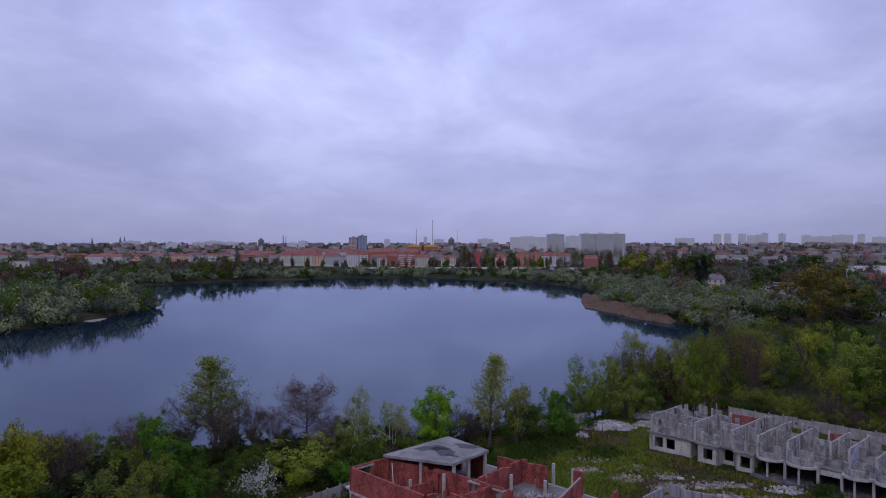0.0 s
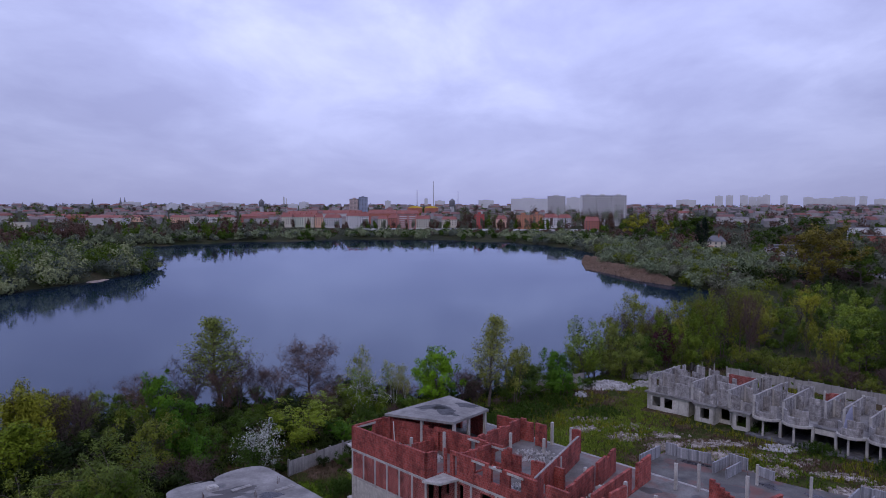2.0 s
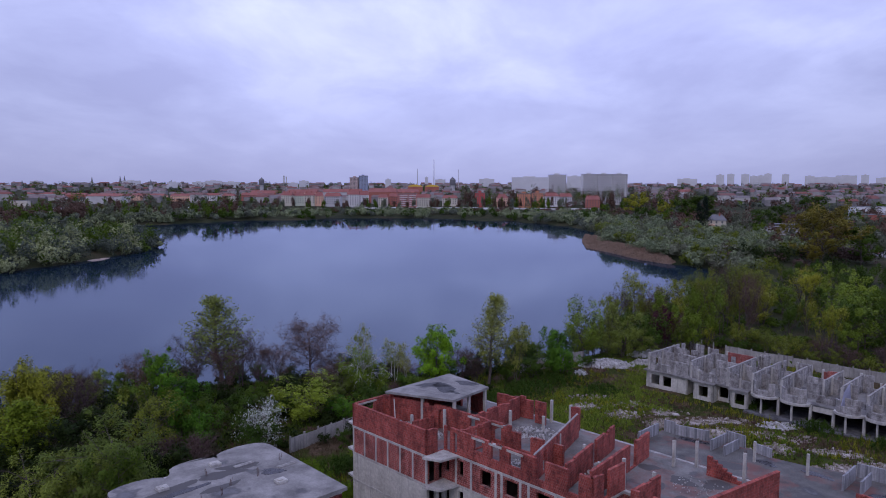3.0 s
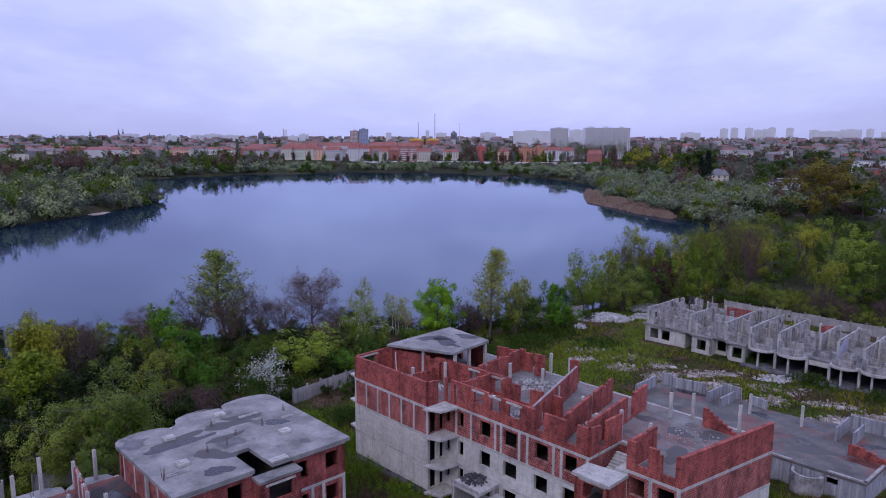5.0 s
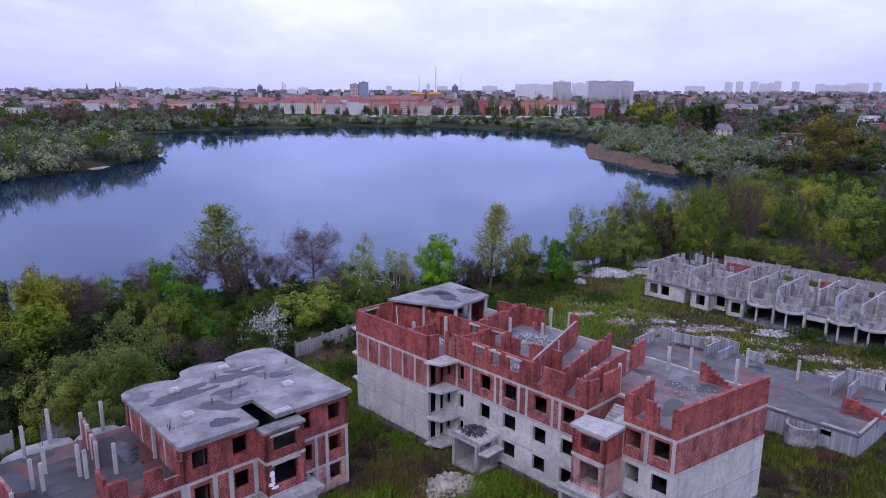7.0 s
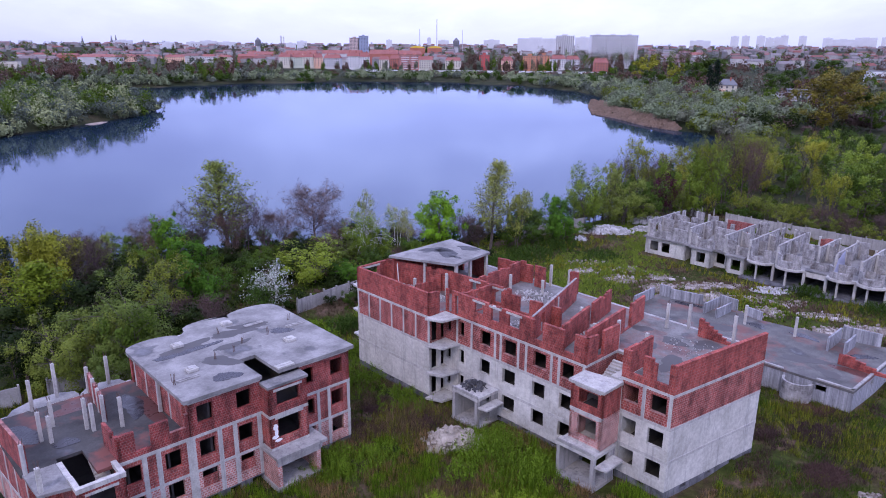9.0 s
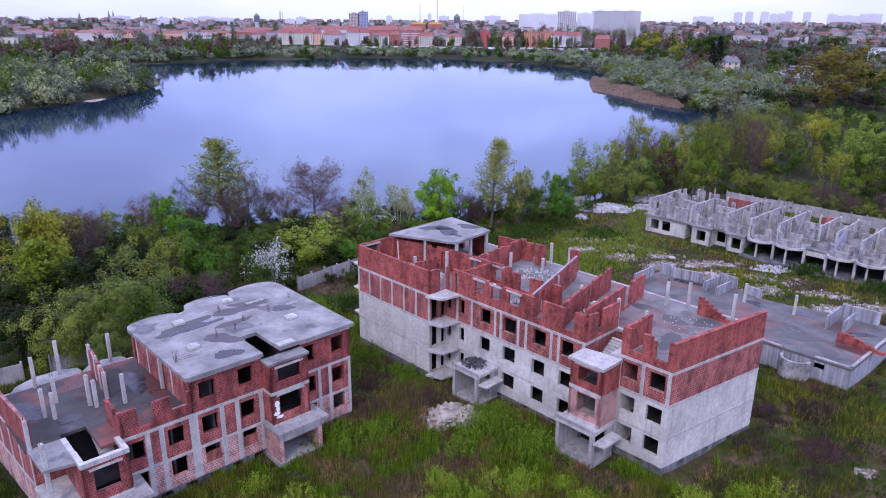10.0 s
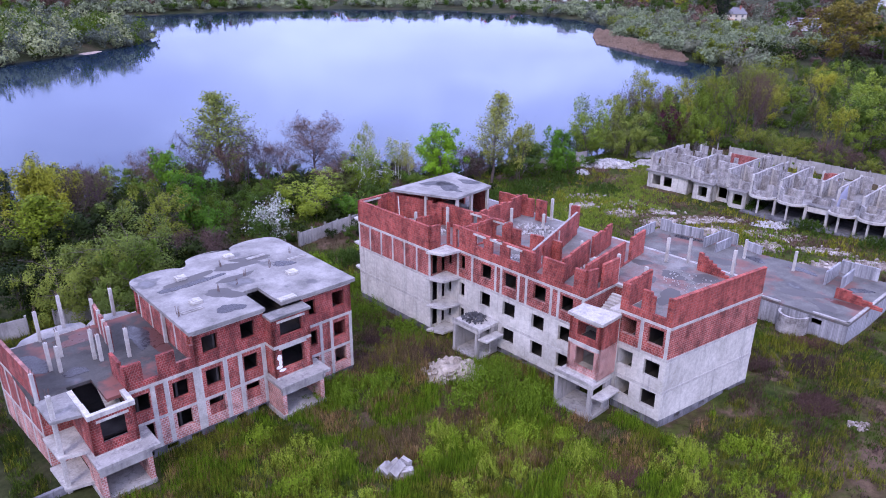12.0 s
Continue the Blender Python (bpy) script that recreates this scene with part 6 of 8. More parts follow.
def plant_all():
    rng = random.Random(4)
    spots = []
    for kind, x, y, top, broad in HEROES:
        z = max(float(ground_z(x, y)), WATER)
        plant(kind, x, y, top - z, rng, 1.0, broad)
        spots += [(x, y)] + [(x + 0.3 * broad * math.cos(a), y + 0.3 * broad * math.sin(a)) for a in (0.5, 2.1, 3.7, 5.3)]

    def clear(x, y, gap):
        return all((x - a) ** 2 + (y - b) ** 2 > gap * gap for a, b in spots)

    def strew(count, xr, yr, kinds, hs, gap, keep):
        done = tries = 0
        while done < count and tries < count * 40:
            tries += 1
            x, y = rng.uniform(*xr), rng.uniform(*yr)
            if not keep(x, y) or not clear(x, y, gap):
                continue
            if float(shore_distance(np.array([x]), np.array([y]))[0]) < 2.0:
                continue
            spots.append((x, y))
            plant(rng.choice(kinds), x, y, rng.uniform(*hs), rng, rng.uniform(0.9, 1.25))
            done += 1
    belt = ["green", "deep", "deep", "bramble", "green", "deep", "fresh"]
    strew(105, (-95, 24), (40, 132), belt, (2.6, 4.4), 2.7, lambda x, y: beyond_fence(x, y) > 2.0)
    strew(26, (-16, 30), (88, 131), ["green", "olive", "green", "deep"], (1.2, 2.6), 2.2, lambda x, y: -6 < beyond_fence(x, y) < -1.2)
    strew(26, (-62, -27), (30, 62), ["deep", "green", "deep", "olive"], (1.6, 3.6), 2.2, lambda x, y: beyond_fence(x, y) < -1.5 and (x + 8.36) * -0.682 + (y - 55) * 0.731 > 0 and (x + 8.36) * 0.731 + (y - 55) * 0.682 < -29)

    # thicket behind the grey shell, and saplings capped below the camera's sight line
    def canopy(x, y):
        # slope of the sight line by bearing, fitted to the camera's view
        sight_slope = np.interp(math.degrees(math.atan2(x, y)), [12, 14.2, 17.5, 20, 22.8, 24.7, 27.6, 40], [0.19, 0.163, 0.136, 0.129, 0.115, 0.110, 0.098, 0.098])
        return 34.0 - math.hypot(x, y) * float(sight_slope)

    def stand(count, xr, yr, kinds, hs, gap, keep):
        done = tries = 0
        while done < count and tries < count * 60:
            tries += 1
            x, y = rng.uniform(*xr), rng.uniform(*yr)
            top = canopy(x, y)
            az = math.degrees(math.atan2(x, y))
            if not keep((x - 34) * 0.725 + (y - 115) * 0.688, top, az) or not clear(x, y, gap):
                continue
            if float(shore_distance(np.array([x]), np.array([y]))[0]) < 1.5:
                continue
            spots.append((x, y))
            kind = kinds[min(len(kinds) - 1, int((az + rng.uniform(-4, 4) - 14) / 19 * len(kinds)))] if az > 14 else kinds[0]
            plant(kind, x, y, min(rng.uniform(*hs), top * rng.uniform(0.55, 1.1)), rng, rng.uniform(0.85, 1.25))
            done += 1
    stand(30, (46, 120), (85, 175), ["olive", "green", "green", "olive", "olive"], (2.0, 3.6), 2.8, lambda q, top, az: 33 < q < 37 and top > 2 and 14 < az < 36)
    stand(105, (44, 170), (95, 260), ["broom_olive", "bare_leaf", "broom_olive", "broom_gold", "bare_leaf", "broom_gold", "broom_gold", "tallolive", "broom_green", "broom_green"], (5.5, 12.5), 4.5, lambda q, top, az: q > 36 and top > 3.2 and 12 < az < 36)
    stand(40, (50, 150), (95, 190), ["bare", "green", "broom_gold", "olive", "broom_olive", "bare"], (3.0, 5.0), 2.4, lambda q, top, az: 33 < q < 42 and top > 3 and 15 < az < 36)
    strew(22, (24, 56), (130, 182), ["broom_olive", "broom_gold", "green", "broom_green"], (3.5, 7.0), 2.6, lambda x, y: 1.5 < float(shore_distance(np.array([x]), np.array([y]))[0]) < 13)
    for kind, x, y, h, wide in (("great", 158, 292, 24, 1.35), ("tallgreen", 176, 292, 15, 1.2), ("spruce", 196, 520, 27, 0.8), ("spruce", 192, 528, 22, 0.9), ("tallgreen", 215, 480, 16, 1.2),
                                ("tallgold", 190, 690, 24, 1.3), ("tallgreen", 240, 640, 22, 1.4), ("tallgreen", 225, 650, 20, 1.3), ("tallgreen", 160, 560, 15, 1.2), ("tallgold", 200, 640, 18, 1.0), ("tallgreen", 345, 640, 22, 1.5), ("tallgreen", 268, 560, 16, 1.3)):
        plant(kind, x, y, h, rng, wide)


plant_all()


def shrub_mass(name, label, spots, leaf, seed, blades, size, category="shrubs"):
    """Far thickets as one mass: low domes of leaf clumps with uneven outlines. spots: x, y, width, height."""
    r = np.random.default_rng(seed)
    w = Wood(seed)
    s = np.asarray(spots, float)
    z = np.maximum(ground_z(s[:, 0], s[:, 1]), WATER)
    for (x, y, wide, tall), z0 in zip(s, z):
        m = int(blades * r.uniform(0.7, 1.3))
        lobes = r.normal(size=(7, 3)) * [0.30, 0.30, 0.20] * r.uniform(0.8, 1.4)
        fat = r.uniform(0.28, 0.52, 7)
        o = r.normal(size=(m, 3)) + [0, 0, 0.3]
        o /= np.linalg.norm(o, axis=1)[:, None]
        i = r.integers(0, 7, m)
        c = o * (fat[i] * r.uniform(0.8, 1.08, m))[:, None] + lobes[i]
        p = np.stack([x + c[:, 0] * wide, y + c[:, 1] * wide, z0 + np.clip(0.5 + c[:, 2] * 0.7, 0.02, 1.5) * tall], 1)
        w.leaves(p, size, 0.3, 0.8, o + 0.7 * c + [0, 0, 0.25])
    lv, lf, ln = w.crown()
    return tagged(raw(name, lv, lf, leaf, False, ln), label, category, kind="stuff")


def along(line, count, rng, wide, offset):
    out = []
    seg = [(a, b, math.hypot(b[0] - a[0], b[1] - a[1])) for a, b in zip(line, line[1:])]
    total = sum(q[2] for q in seg)
    for _ in range(count):
        u = rng.uniform(0, total)
        for a, b, l in seg:
            if u <= l:
                break
            u -= l
        nx, ny = -(b[1] - a[1]) / l, (b[0] - a[0]) / l
        d = rng.uniform(*offset)
        x, y = a[0] + (b[0] - a[0]) * u / l + nx * d, a[1] + (b[1] - a[1]) * u / l + ny * d
        s = rng.uniform(*wide)
        out.append((x, y, s, s * rng.uniform(0.9, 1.5)))
    return out


def inland(spots, gap):
    s = np.array(spots)
    return s[shore_distance(s[:, 0], s[:, 1]) > gap]


def plant_far():
    rng = random.Random(9)
    pen = [(rng.uniform(-330, -160), rng.uniform(236, 440), rng.uniform(4.5, 8), rng.uniform(9, 14)) for _ in range(420)]
    pen += [(-168 + rng.uniform(-22, 6), rng.uniform(235, 420), rng.uniform(3, 5), rng.uniform(4, 7)) for _ in range(150)]
    pen = inland(pen, -0.6)
    pen = pen[~((np.hypot(pen[:, 0] + 171, pen[:, 1] - 338) < 9))]
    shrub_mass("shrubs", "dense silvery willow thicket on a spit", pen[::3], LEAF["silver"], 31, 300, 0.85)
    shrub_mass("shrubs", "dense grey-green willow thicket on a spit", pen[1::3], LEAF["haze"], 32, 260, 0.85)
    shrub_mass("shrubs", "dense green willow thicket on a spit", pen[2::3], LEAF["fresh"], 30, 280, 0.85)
    right = inland([(rng.uniform(96, 190), rng.uniform(262, 560), rng.uniform(4, 6.5), rng.uniform(5.5, 9.5)) for _ in range(420)], 0.8)
    right = right[~((right[:, 1] > 318) & (right[:, 1] < 520) & (shore_distance(right[:, 0], right[:, 1]) < 11))]
    right = right[34 - np.hypot(right[:, 0], right[:, 1]) * np.where(right[:, 1] > 300, 0.0, 0.09) > right[:, 3]]
    right = np.concatenate([right, inland([(rng.uniform(104, 135), rng.uniform(285, 345), rng.uniform(4, 6), rng.uniform(5, 8)) for _ in range(46)], 0.5)])
    right = np.concatenate([right, [(x + rng.uniform(-2, 2), y + rng.uniform(-2, 2), 5, 6) for x, y in ((118, 296), (119, 304), (117, 311), (114, 318), (110, 326), (107, 334), (121, 300), (116, 322), (111, 336), (104, 345))]])
    bank = (right[:, 1] < 312) & (right[:, 0] > 124)
    shrub_mass("shrubs", "grey-green willow scrub on the bank", right[~bank][::2], LEAF["silver"], 33, 360, 0.8)
    shrub_mass("shrubs", "pale green willow scrub on the bank", right[~bank][1::4], LEAF["olive"], 34, 300, 0.8)
    shrub_mass("shrubs", "dull grey-green scrub on the bank", right[~bank][3::4], LEAF["haze"], 35, 300, 0.8)
    shrub_mass("shrubs", "bare purple-brown scrub above the cove", right[bank][::2], LEAF["bud"], 45, 420, 0.7)
    shrub_mass("shrubs", "dull dark scrub above the cove", right[bank][1::2], LEAF["deep"], 46, 420, 0.7)
    far_line = [(114, 560), (106, 612), (82, 672), (44, 724), (-30, 739), (-110, 739), (-198, 704), (-256, 630), (-340, 594), (-480, 574)]
    far = inland(along(far_line, 620, rng, (4.0, 7.5), (-75, 0)), 1.0)
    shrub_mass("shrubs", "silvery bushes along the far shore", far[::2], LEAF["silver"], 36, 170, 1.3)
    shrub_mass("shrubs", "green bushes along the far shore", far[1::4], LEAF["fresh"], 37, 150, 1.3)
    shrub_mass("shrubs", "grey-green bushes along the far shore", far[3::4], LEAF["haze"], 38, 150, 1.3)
    # woods between shore and town, kept low where they would block the camera's view
    wood = []
    while len(wood) < 1350:
        a, d = radians(rng.uniform(-36, 36)), rng.uniform(900, 3300)
        x, y = d * math.sin(a), d * math.cos(a)
        if -300 < x < 40 and y < 1150:
            continue
        s = rng.uniform(5, 11)
        wood.append((x, y, s, s * rng.uniform(1.1, 2.2)))
    near = [(rng.uniform(-520, -185), rng.uniform(455, 700), rng.uniform(4, 7), rng.uniform(10, 18)) for _ in range(230)]
    near += [(rng.uniform(-420, -200), rng.uniform(700, 900), rng.uniform(4, 7), rng.uniform(8, 14)) for _ in range(80)]
    near += [(rng.uniform(150, 440), rng.uniform(330, 700), rng.uniform(4, 7), rng.uniform(7, 14)) for _ in range(250)]
    near += [(rng.uniform(-300, 230), rng.uniform(770, 900), rng.uniform(4, 7), rng.uniform(3, 6)) for _ in range(190)]
    near += [(rng.uniform(30, 330), rng.uniform(905, 960), rng.uniform(2.2, 4), rng.uniform(13, 20)) for _ in range(64)]
    near += [(rng.uniform(-300, 40), rng.uniform(935, 985), rng.uniform(2.5, 4.5), rng.uniform(9, 16)) for _ in range(46)]
    near += [(rng.uniform(-560, -190), rng.uniform(560, 860), rng.uniform(3, 5), rng.uniform(13, 20)) for _ in range(150)]
    near += [(rng.uniform(20, 380), rng.uniform(1060, 1130), rng.uniform(5, 9), rng.uniform(25, 31)) for _ in range(90)]
    wood, near = inland(wood, 8.0), inland(near, 8.0)
    # keep the house and the parking lot in view
    az = np.degrees(np.arctan2(near[:, 0], near[:, 1]))
    near = near[~((np.abs(az - 21.4) < 1.5) & (near[:, 1] < 545)) & ~((az > 30.2) & (np.hypot(near[:, 0], near[:, 1]) < 420))]
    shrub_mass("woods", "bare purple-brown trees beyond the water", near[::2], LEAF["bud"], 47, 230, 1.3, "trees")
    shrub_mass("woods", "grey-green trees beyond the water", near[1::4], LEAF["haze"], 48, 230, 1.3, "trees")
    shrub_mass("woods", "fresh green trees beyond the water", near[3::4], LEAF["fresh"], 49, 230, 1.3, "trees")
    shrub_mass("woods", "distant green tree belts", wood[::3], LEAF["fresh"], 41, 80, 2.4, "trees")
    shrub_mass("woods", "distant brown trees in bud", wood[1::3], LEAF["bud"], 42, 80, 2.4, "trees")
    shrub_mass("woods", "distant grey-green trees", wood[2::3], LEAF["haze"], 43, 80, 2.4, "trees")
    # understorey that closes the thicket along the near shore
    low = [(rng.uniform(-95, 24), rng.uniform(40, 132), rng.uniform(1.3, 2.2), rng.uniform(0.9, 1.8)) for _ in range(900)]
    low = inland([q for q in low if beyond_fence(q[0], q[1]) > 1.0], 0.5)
    # leaf colour kept near black to paint the shaded gaps between crowns
    shrub_mass("undergrowth", "brambles and saplings darkened as shade under the trees", low, LEAF["deep"], 51, 170, 0.30, "undergrowth")
    low = [(rng.uniform(44, 150), rng.uniform(90, 240), rng.uniform(1.5, 2.6), rng.uniform(0.9, 1.8)) for _ in range(700)]
    low = inland([q for q in low if (q[0] - 34) * 0.725 + (q[1] - 115) * 0.688 > 33 and math.hypot(q[0], q[1]) < 215], 0.5)
    shrub_mass("undergrowth", "olive undergrowth below the saplings", low, LEAF["fresh"], 52, 110, 0.42, "undergrowth")
    # reeds on the spit and along the bank
    r = np.random.default_rng(50)
    m = 12000
    u, v = r.uniform(0, 1, m), r.uniform(0, 1, m)
    line = np.array([(106, 321), (97, 340), (92, 370), (84, 403), (92, 455), (104, 505)])
    t = u * (len(line) - 1)
    i = np.minimum(t.astype(int), len(line) - 2)
    p = line[i] + (line[i + 1] - line[i]) * (t - i)[:, None]
    wide = 1.5 + 15 * np.sin(np.pi * np.clip(u, 0.02, 0.98)) ** 0.8
    p = p + np.stack([v * wide - 1.5, 0.2 * wide * v], 1)
    z = np.maximum(ground_z(p[:, 0], p[:, 1]), WATER)
    tip = np.stack([p[:, 0], p[:, 1], z + r.uniform(0.4, 1.0, m)], 1)
    side = r.normal(size=(m, 3)) * [1, 1, 0]
    side /= np.linalg.norm(side, axis=1)[:, None]
    b = np.stack([p[:, 0], p[:, 1], z - 0.1], 1)
    verts = np.stack([b - side * 0.28, b + side * 0.28, tip + side * 0.2 + r.normal(size=(m, 3)) * 0.2, tip - side * 0.2], 1).reshape(-1, 3)
    tagged(raw("reeds", verts, leaf_faces(verts, 4), LEAF["reed"]), "bed of dry red-brown reeds", "reeds", kind="stuff")


plant_far()


# ---- the town across the water ----
FRONT_ROW = [
    (-240, 1060, 17.2, 14, 21.9, "cream"), (-224, 1070, 17.4, 14, 21.0, "mint"), (-205, 1060, 15.5, 14, 21.9, "cream"),
    (-190, 1060, 12.1, 14, 21.1, "peach"), (-167, 1040, 23.7, 14, 20.5, "grey"), (-131, 1000, 17.9, 14, 25.1, "white"),
    (-115, 1000, 13.0, 14, 24.3, "white"), (-89, 1010, 13.1, 16, 19.2, "cream"), (-77, 1050, 13.6, 16, 20.4, "brick"),
    (-59, 1010, 13.1, 13, 20.1, "redstripe"), (-46, 1012, 11.5, 13, 20.0, "redstripe"), (-30, 1010, 19.7, 14, 19.2, "cream"),
    (8, 1060, 22.4, 14, 16.8, "cream"),
]
SECOND_ROW = [
    (50, 980, 13.5, 12, 21.3, "red"), (81, 960, 13.3, 14, 20.0, "peach"), (115, 1000, 19.5, 14, 20.2, "rust"),
    (134, 1000, 15.4, 14, 21.0, "rust"), (161, 1040, 20.3, 14, 21.3, "white"), (183, 1050, 18.8, 14, 20.4, "grey"),
    (192, 900, 17.5, 14, 19.4, "brick"), (-490, 1300, 42.2, 16, 15.0, "peach"), (-453, 1330, 43.2, 16, 15.6, "white"),
    (-404, 1300, 23.2, 16, 15.0, "cream"), (-369, 1350, 49.4, 16, 16.5, "brick"), (-576, 1350, 68.0, 18, 14.3, "peach"),
]
ROOFS = [
    (-562, 1150, 60.7, 30, 17.2, "grey"), (-389, 1500, 60.9, 20, 19.4, "brick"), (-266, 1300, 58.1, 20, 23.4, "peach"),
    (-196, 1350, 76.8, 22, 24.1, "grey"), (-111, 1250, 50.8, 24, 25.9, "brick"), (-73, 1400, 45.5, 24, 23.8, "brick"),
    (289, 1200, 39.0, 16, 20.4, "white"), (557, 1600, 32.5, 20, 22.3, "white"), (-864, 1500, 85.3, 20, 14.5, "grey"),
    (-741, 1400, 39.8, 20, 14.7, "brick"),
]
TOWERS = [
    (186, 1150, 29.0, 16, 48.9, "block"), (240, 1150, 23.4, 16, 49.9, "block"), (264, 1150, 23.4, 16, 49.9, "block"),
    (289, 1150, 24.3, 16, 49.9, "block"), (-207, 1600, 19.5, 20, 48.3, "peachblock"), (-185, 1600, 20.8, 20, 52.2, "glass"),
]
SKYLINE_WEST = [
    (-1165, 2600, 65.5, 40, 44.6, 0), (-928, 2400, 46.8, 18, 37.9, 0), (-879, 2500, 44.7, 18, 40.1, 0),
    (-825, 2500, 56.9, 18, 44.2, 0), (-762, 2500, 60.9, 18, 40.1, 0), (-902, 2300, 24.3, 18, 30.3, 0),
    (-734, 3200, 7.8, 16, 70.4, 0), (-723, 3200, 5.2, 16, 65.2, 0), (-476, 2200, 30.4, 18, 37.6, 0),
    (-462, 2300, 31.8, 18, 43.3, 0), (-1686, 3300, 80.4, 30, 34.0, 0), (-2219, 3800, 61.7, 40, 46.3, 0),
]
SKYLINE_EAST = [
    (245, 2000, 104.0, 18, 53.5, 0), (392, 2100, 46.1, 18, 57.9, 0), (176, 2900, 63.6, 25, 55.2, 0),
    (1042, 3000, 80.4, 40, 58.4, 0), (1183, 3000, 31.7, 25, 75.4, 0), (1228, 3000, 29.2, 25, 77.9, 0),
    (1290, 3000, 31.7, 25, 77.9, 0), (1371, 3100, 32.7, 25, 71.8, 0), (1403, 3100, 25.2, 25, 74.3, 0),
    (1387, 3000, 29.2, 25, 80.3, 0), (1560, 3200, 31.2, 25, 80.8, 0), (1566, 3000, 36.6, 25, 70.6, 0),
    (1740, 3200, 85.8, 25, 67.8, 0),
]
SKYLINE_RIM = [
    (1837, 3200, 85.8, 25, 75.6, 0), (1984, 3300, 32.2, 25, 79.6, 0), (1883, 3000, 56.1, 25, 63.2, 0),
    (-209, 2600, 21.1, 20, 50.9, 0), (-76, 3000, 14.6, 20, 63.2, 0), (-19, 3400, 49.7, 20, 56.1, 0),
    (-1397, 2600, 52.8, 20, 29.8, 0),
]
PAINT = {
    "cream": ((0.50, 0.46, 0.37), (0.60, 0.56, 0.46)), "mint": ((0.52, 0.58, 0.47), (0.62, 0.67, 0.56)), "peach": ((0.66, 0.38, 0.25), (0.74, 0.48, 0.35)),
    "grey": ((0.44, 0.43, 0.43), (0.55, 0.54, 0.54)), "white": ((0.56, 0.545, 0.535), (0.66, 0.645, 0.635)), "brick": ((0.32, 0.10, 0.075), (0.42, 0.16, 0.11)),
    "redstripe": ((0.48, 0.16, 0.13), (0.56, 0.24, 0.20)), "red": ((0.50, 0.07, 0.06), (0.48, 0.10, 0.08)), "rust": ((0.50, 0.19, 0.10), (0.58, 0.27, 0.15)),
    "block": ((0.62, 0.61, 0.60), (0.72, 0.71, 0.70)), "peachblock": ((0.48, 0.36, 0.32), (0.56, 0.44, 0.40)), "glass": ((0.22, 0.26, 0.36), (0.34, 0.38, 0.48)),
}
WALLS = {k: two_scale(k + "_facade", [(0.3, a), (0.7, b)], 0.06, 0.8, 0.85, 0.25) for k, (a, b) in PAINT.items()}
TILES = two_scale("red_roof_tiles", [(0.3, (0.22, 0.072, 0.062)), (0.7, (0.31, 0.12, 0.096))], 0.08, 1.2, 0.85, 0.3)
FELT = two_scale("grey_roofing_felt", [(0.3, (0.11, 0.11, 0.12)), (0.7, (0.19, 0.19, 0.20))], 0.08, 1.0, 0.9, 0.3)
PANE = two_scale("dark_window_panes", [(0.3, (0.08, 0.085, 0.10)), (0.7, (0.15, 0.155, 0.18))], 0.3, 1.0, 0.15, 0.2)
# skyline walls lightened in colour to stand for distance haze
FAR = two_scale("haze_paled_panel_blocks", [(0.3, (0.52, 0.52, 0.54)), (0.7, (0.64, 0.64, 0.65))], 0.02, 0.3, 0.9, 0.2)
YELLOW = two_scale("yellow_sheet_roof", [(0.3, (0.62, 0.40, 0.03)), (0.7, (0.72, 0.50, 0.06))], 0.1, 1.0, 0.6, 0.2)
BLUE = two_scale("blue_sheet_cladding", [(0.3, (0.05, 0.11, 0.32)), (0.7, (0.07, 0.15, 0.40))], 0.1, 1.0, 0.5, 0.2)
SHED = two_scale("white_sheet_cladding", [(0.3, (0.62, 0.63, 0.65)), (0.7, (0.74, 0.75, 0.76))], 0.1, 1.0, 0.5, 0.2)

window_meshes = {}


def window_mesh(w, h):
    if (w, h) not in window_meshes:
        bm = bmesh.new()
        block(bm, -w / 2, w / 2, -0.05, 0.12, 0.0, h)
        bmesh.ops.recalc_face_normals(bm, faces=bm.faces)
        me = bpy.data.meshes.new("window")
        bm.to_mesh(me)
        bm.free()
        me.materials.append(PANE)
        window_meshes[w, h] = me
    return window_meshes[w, h]


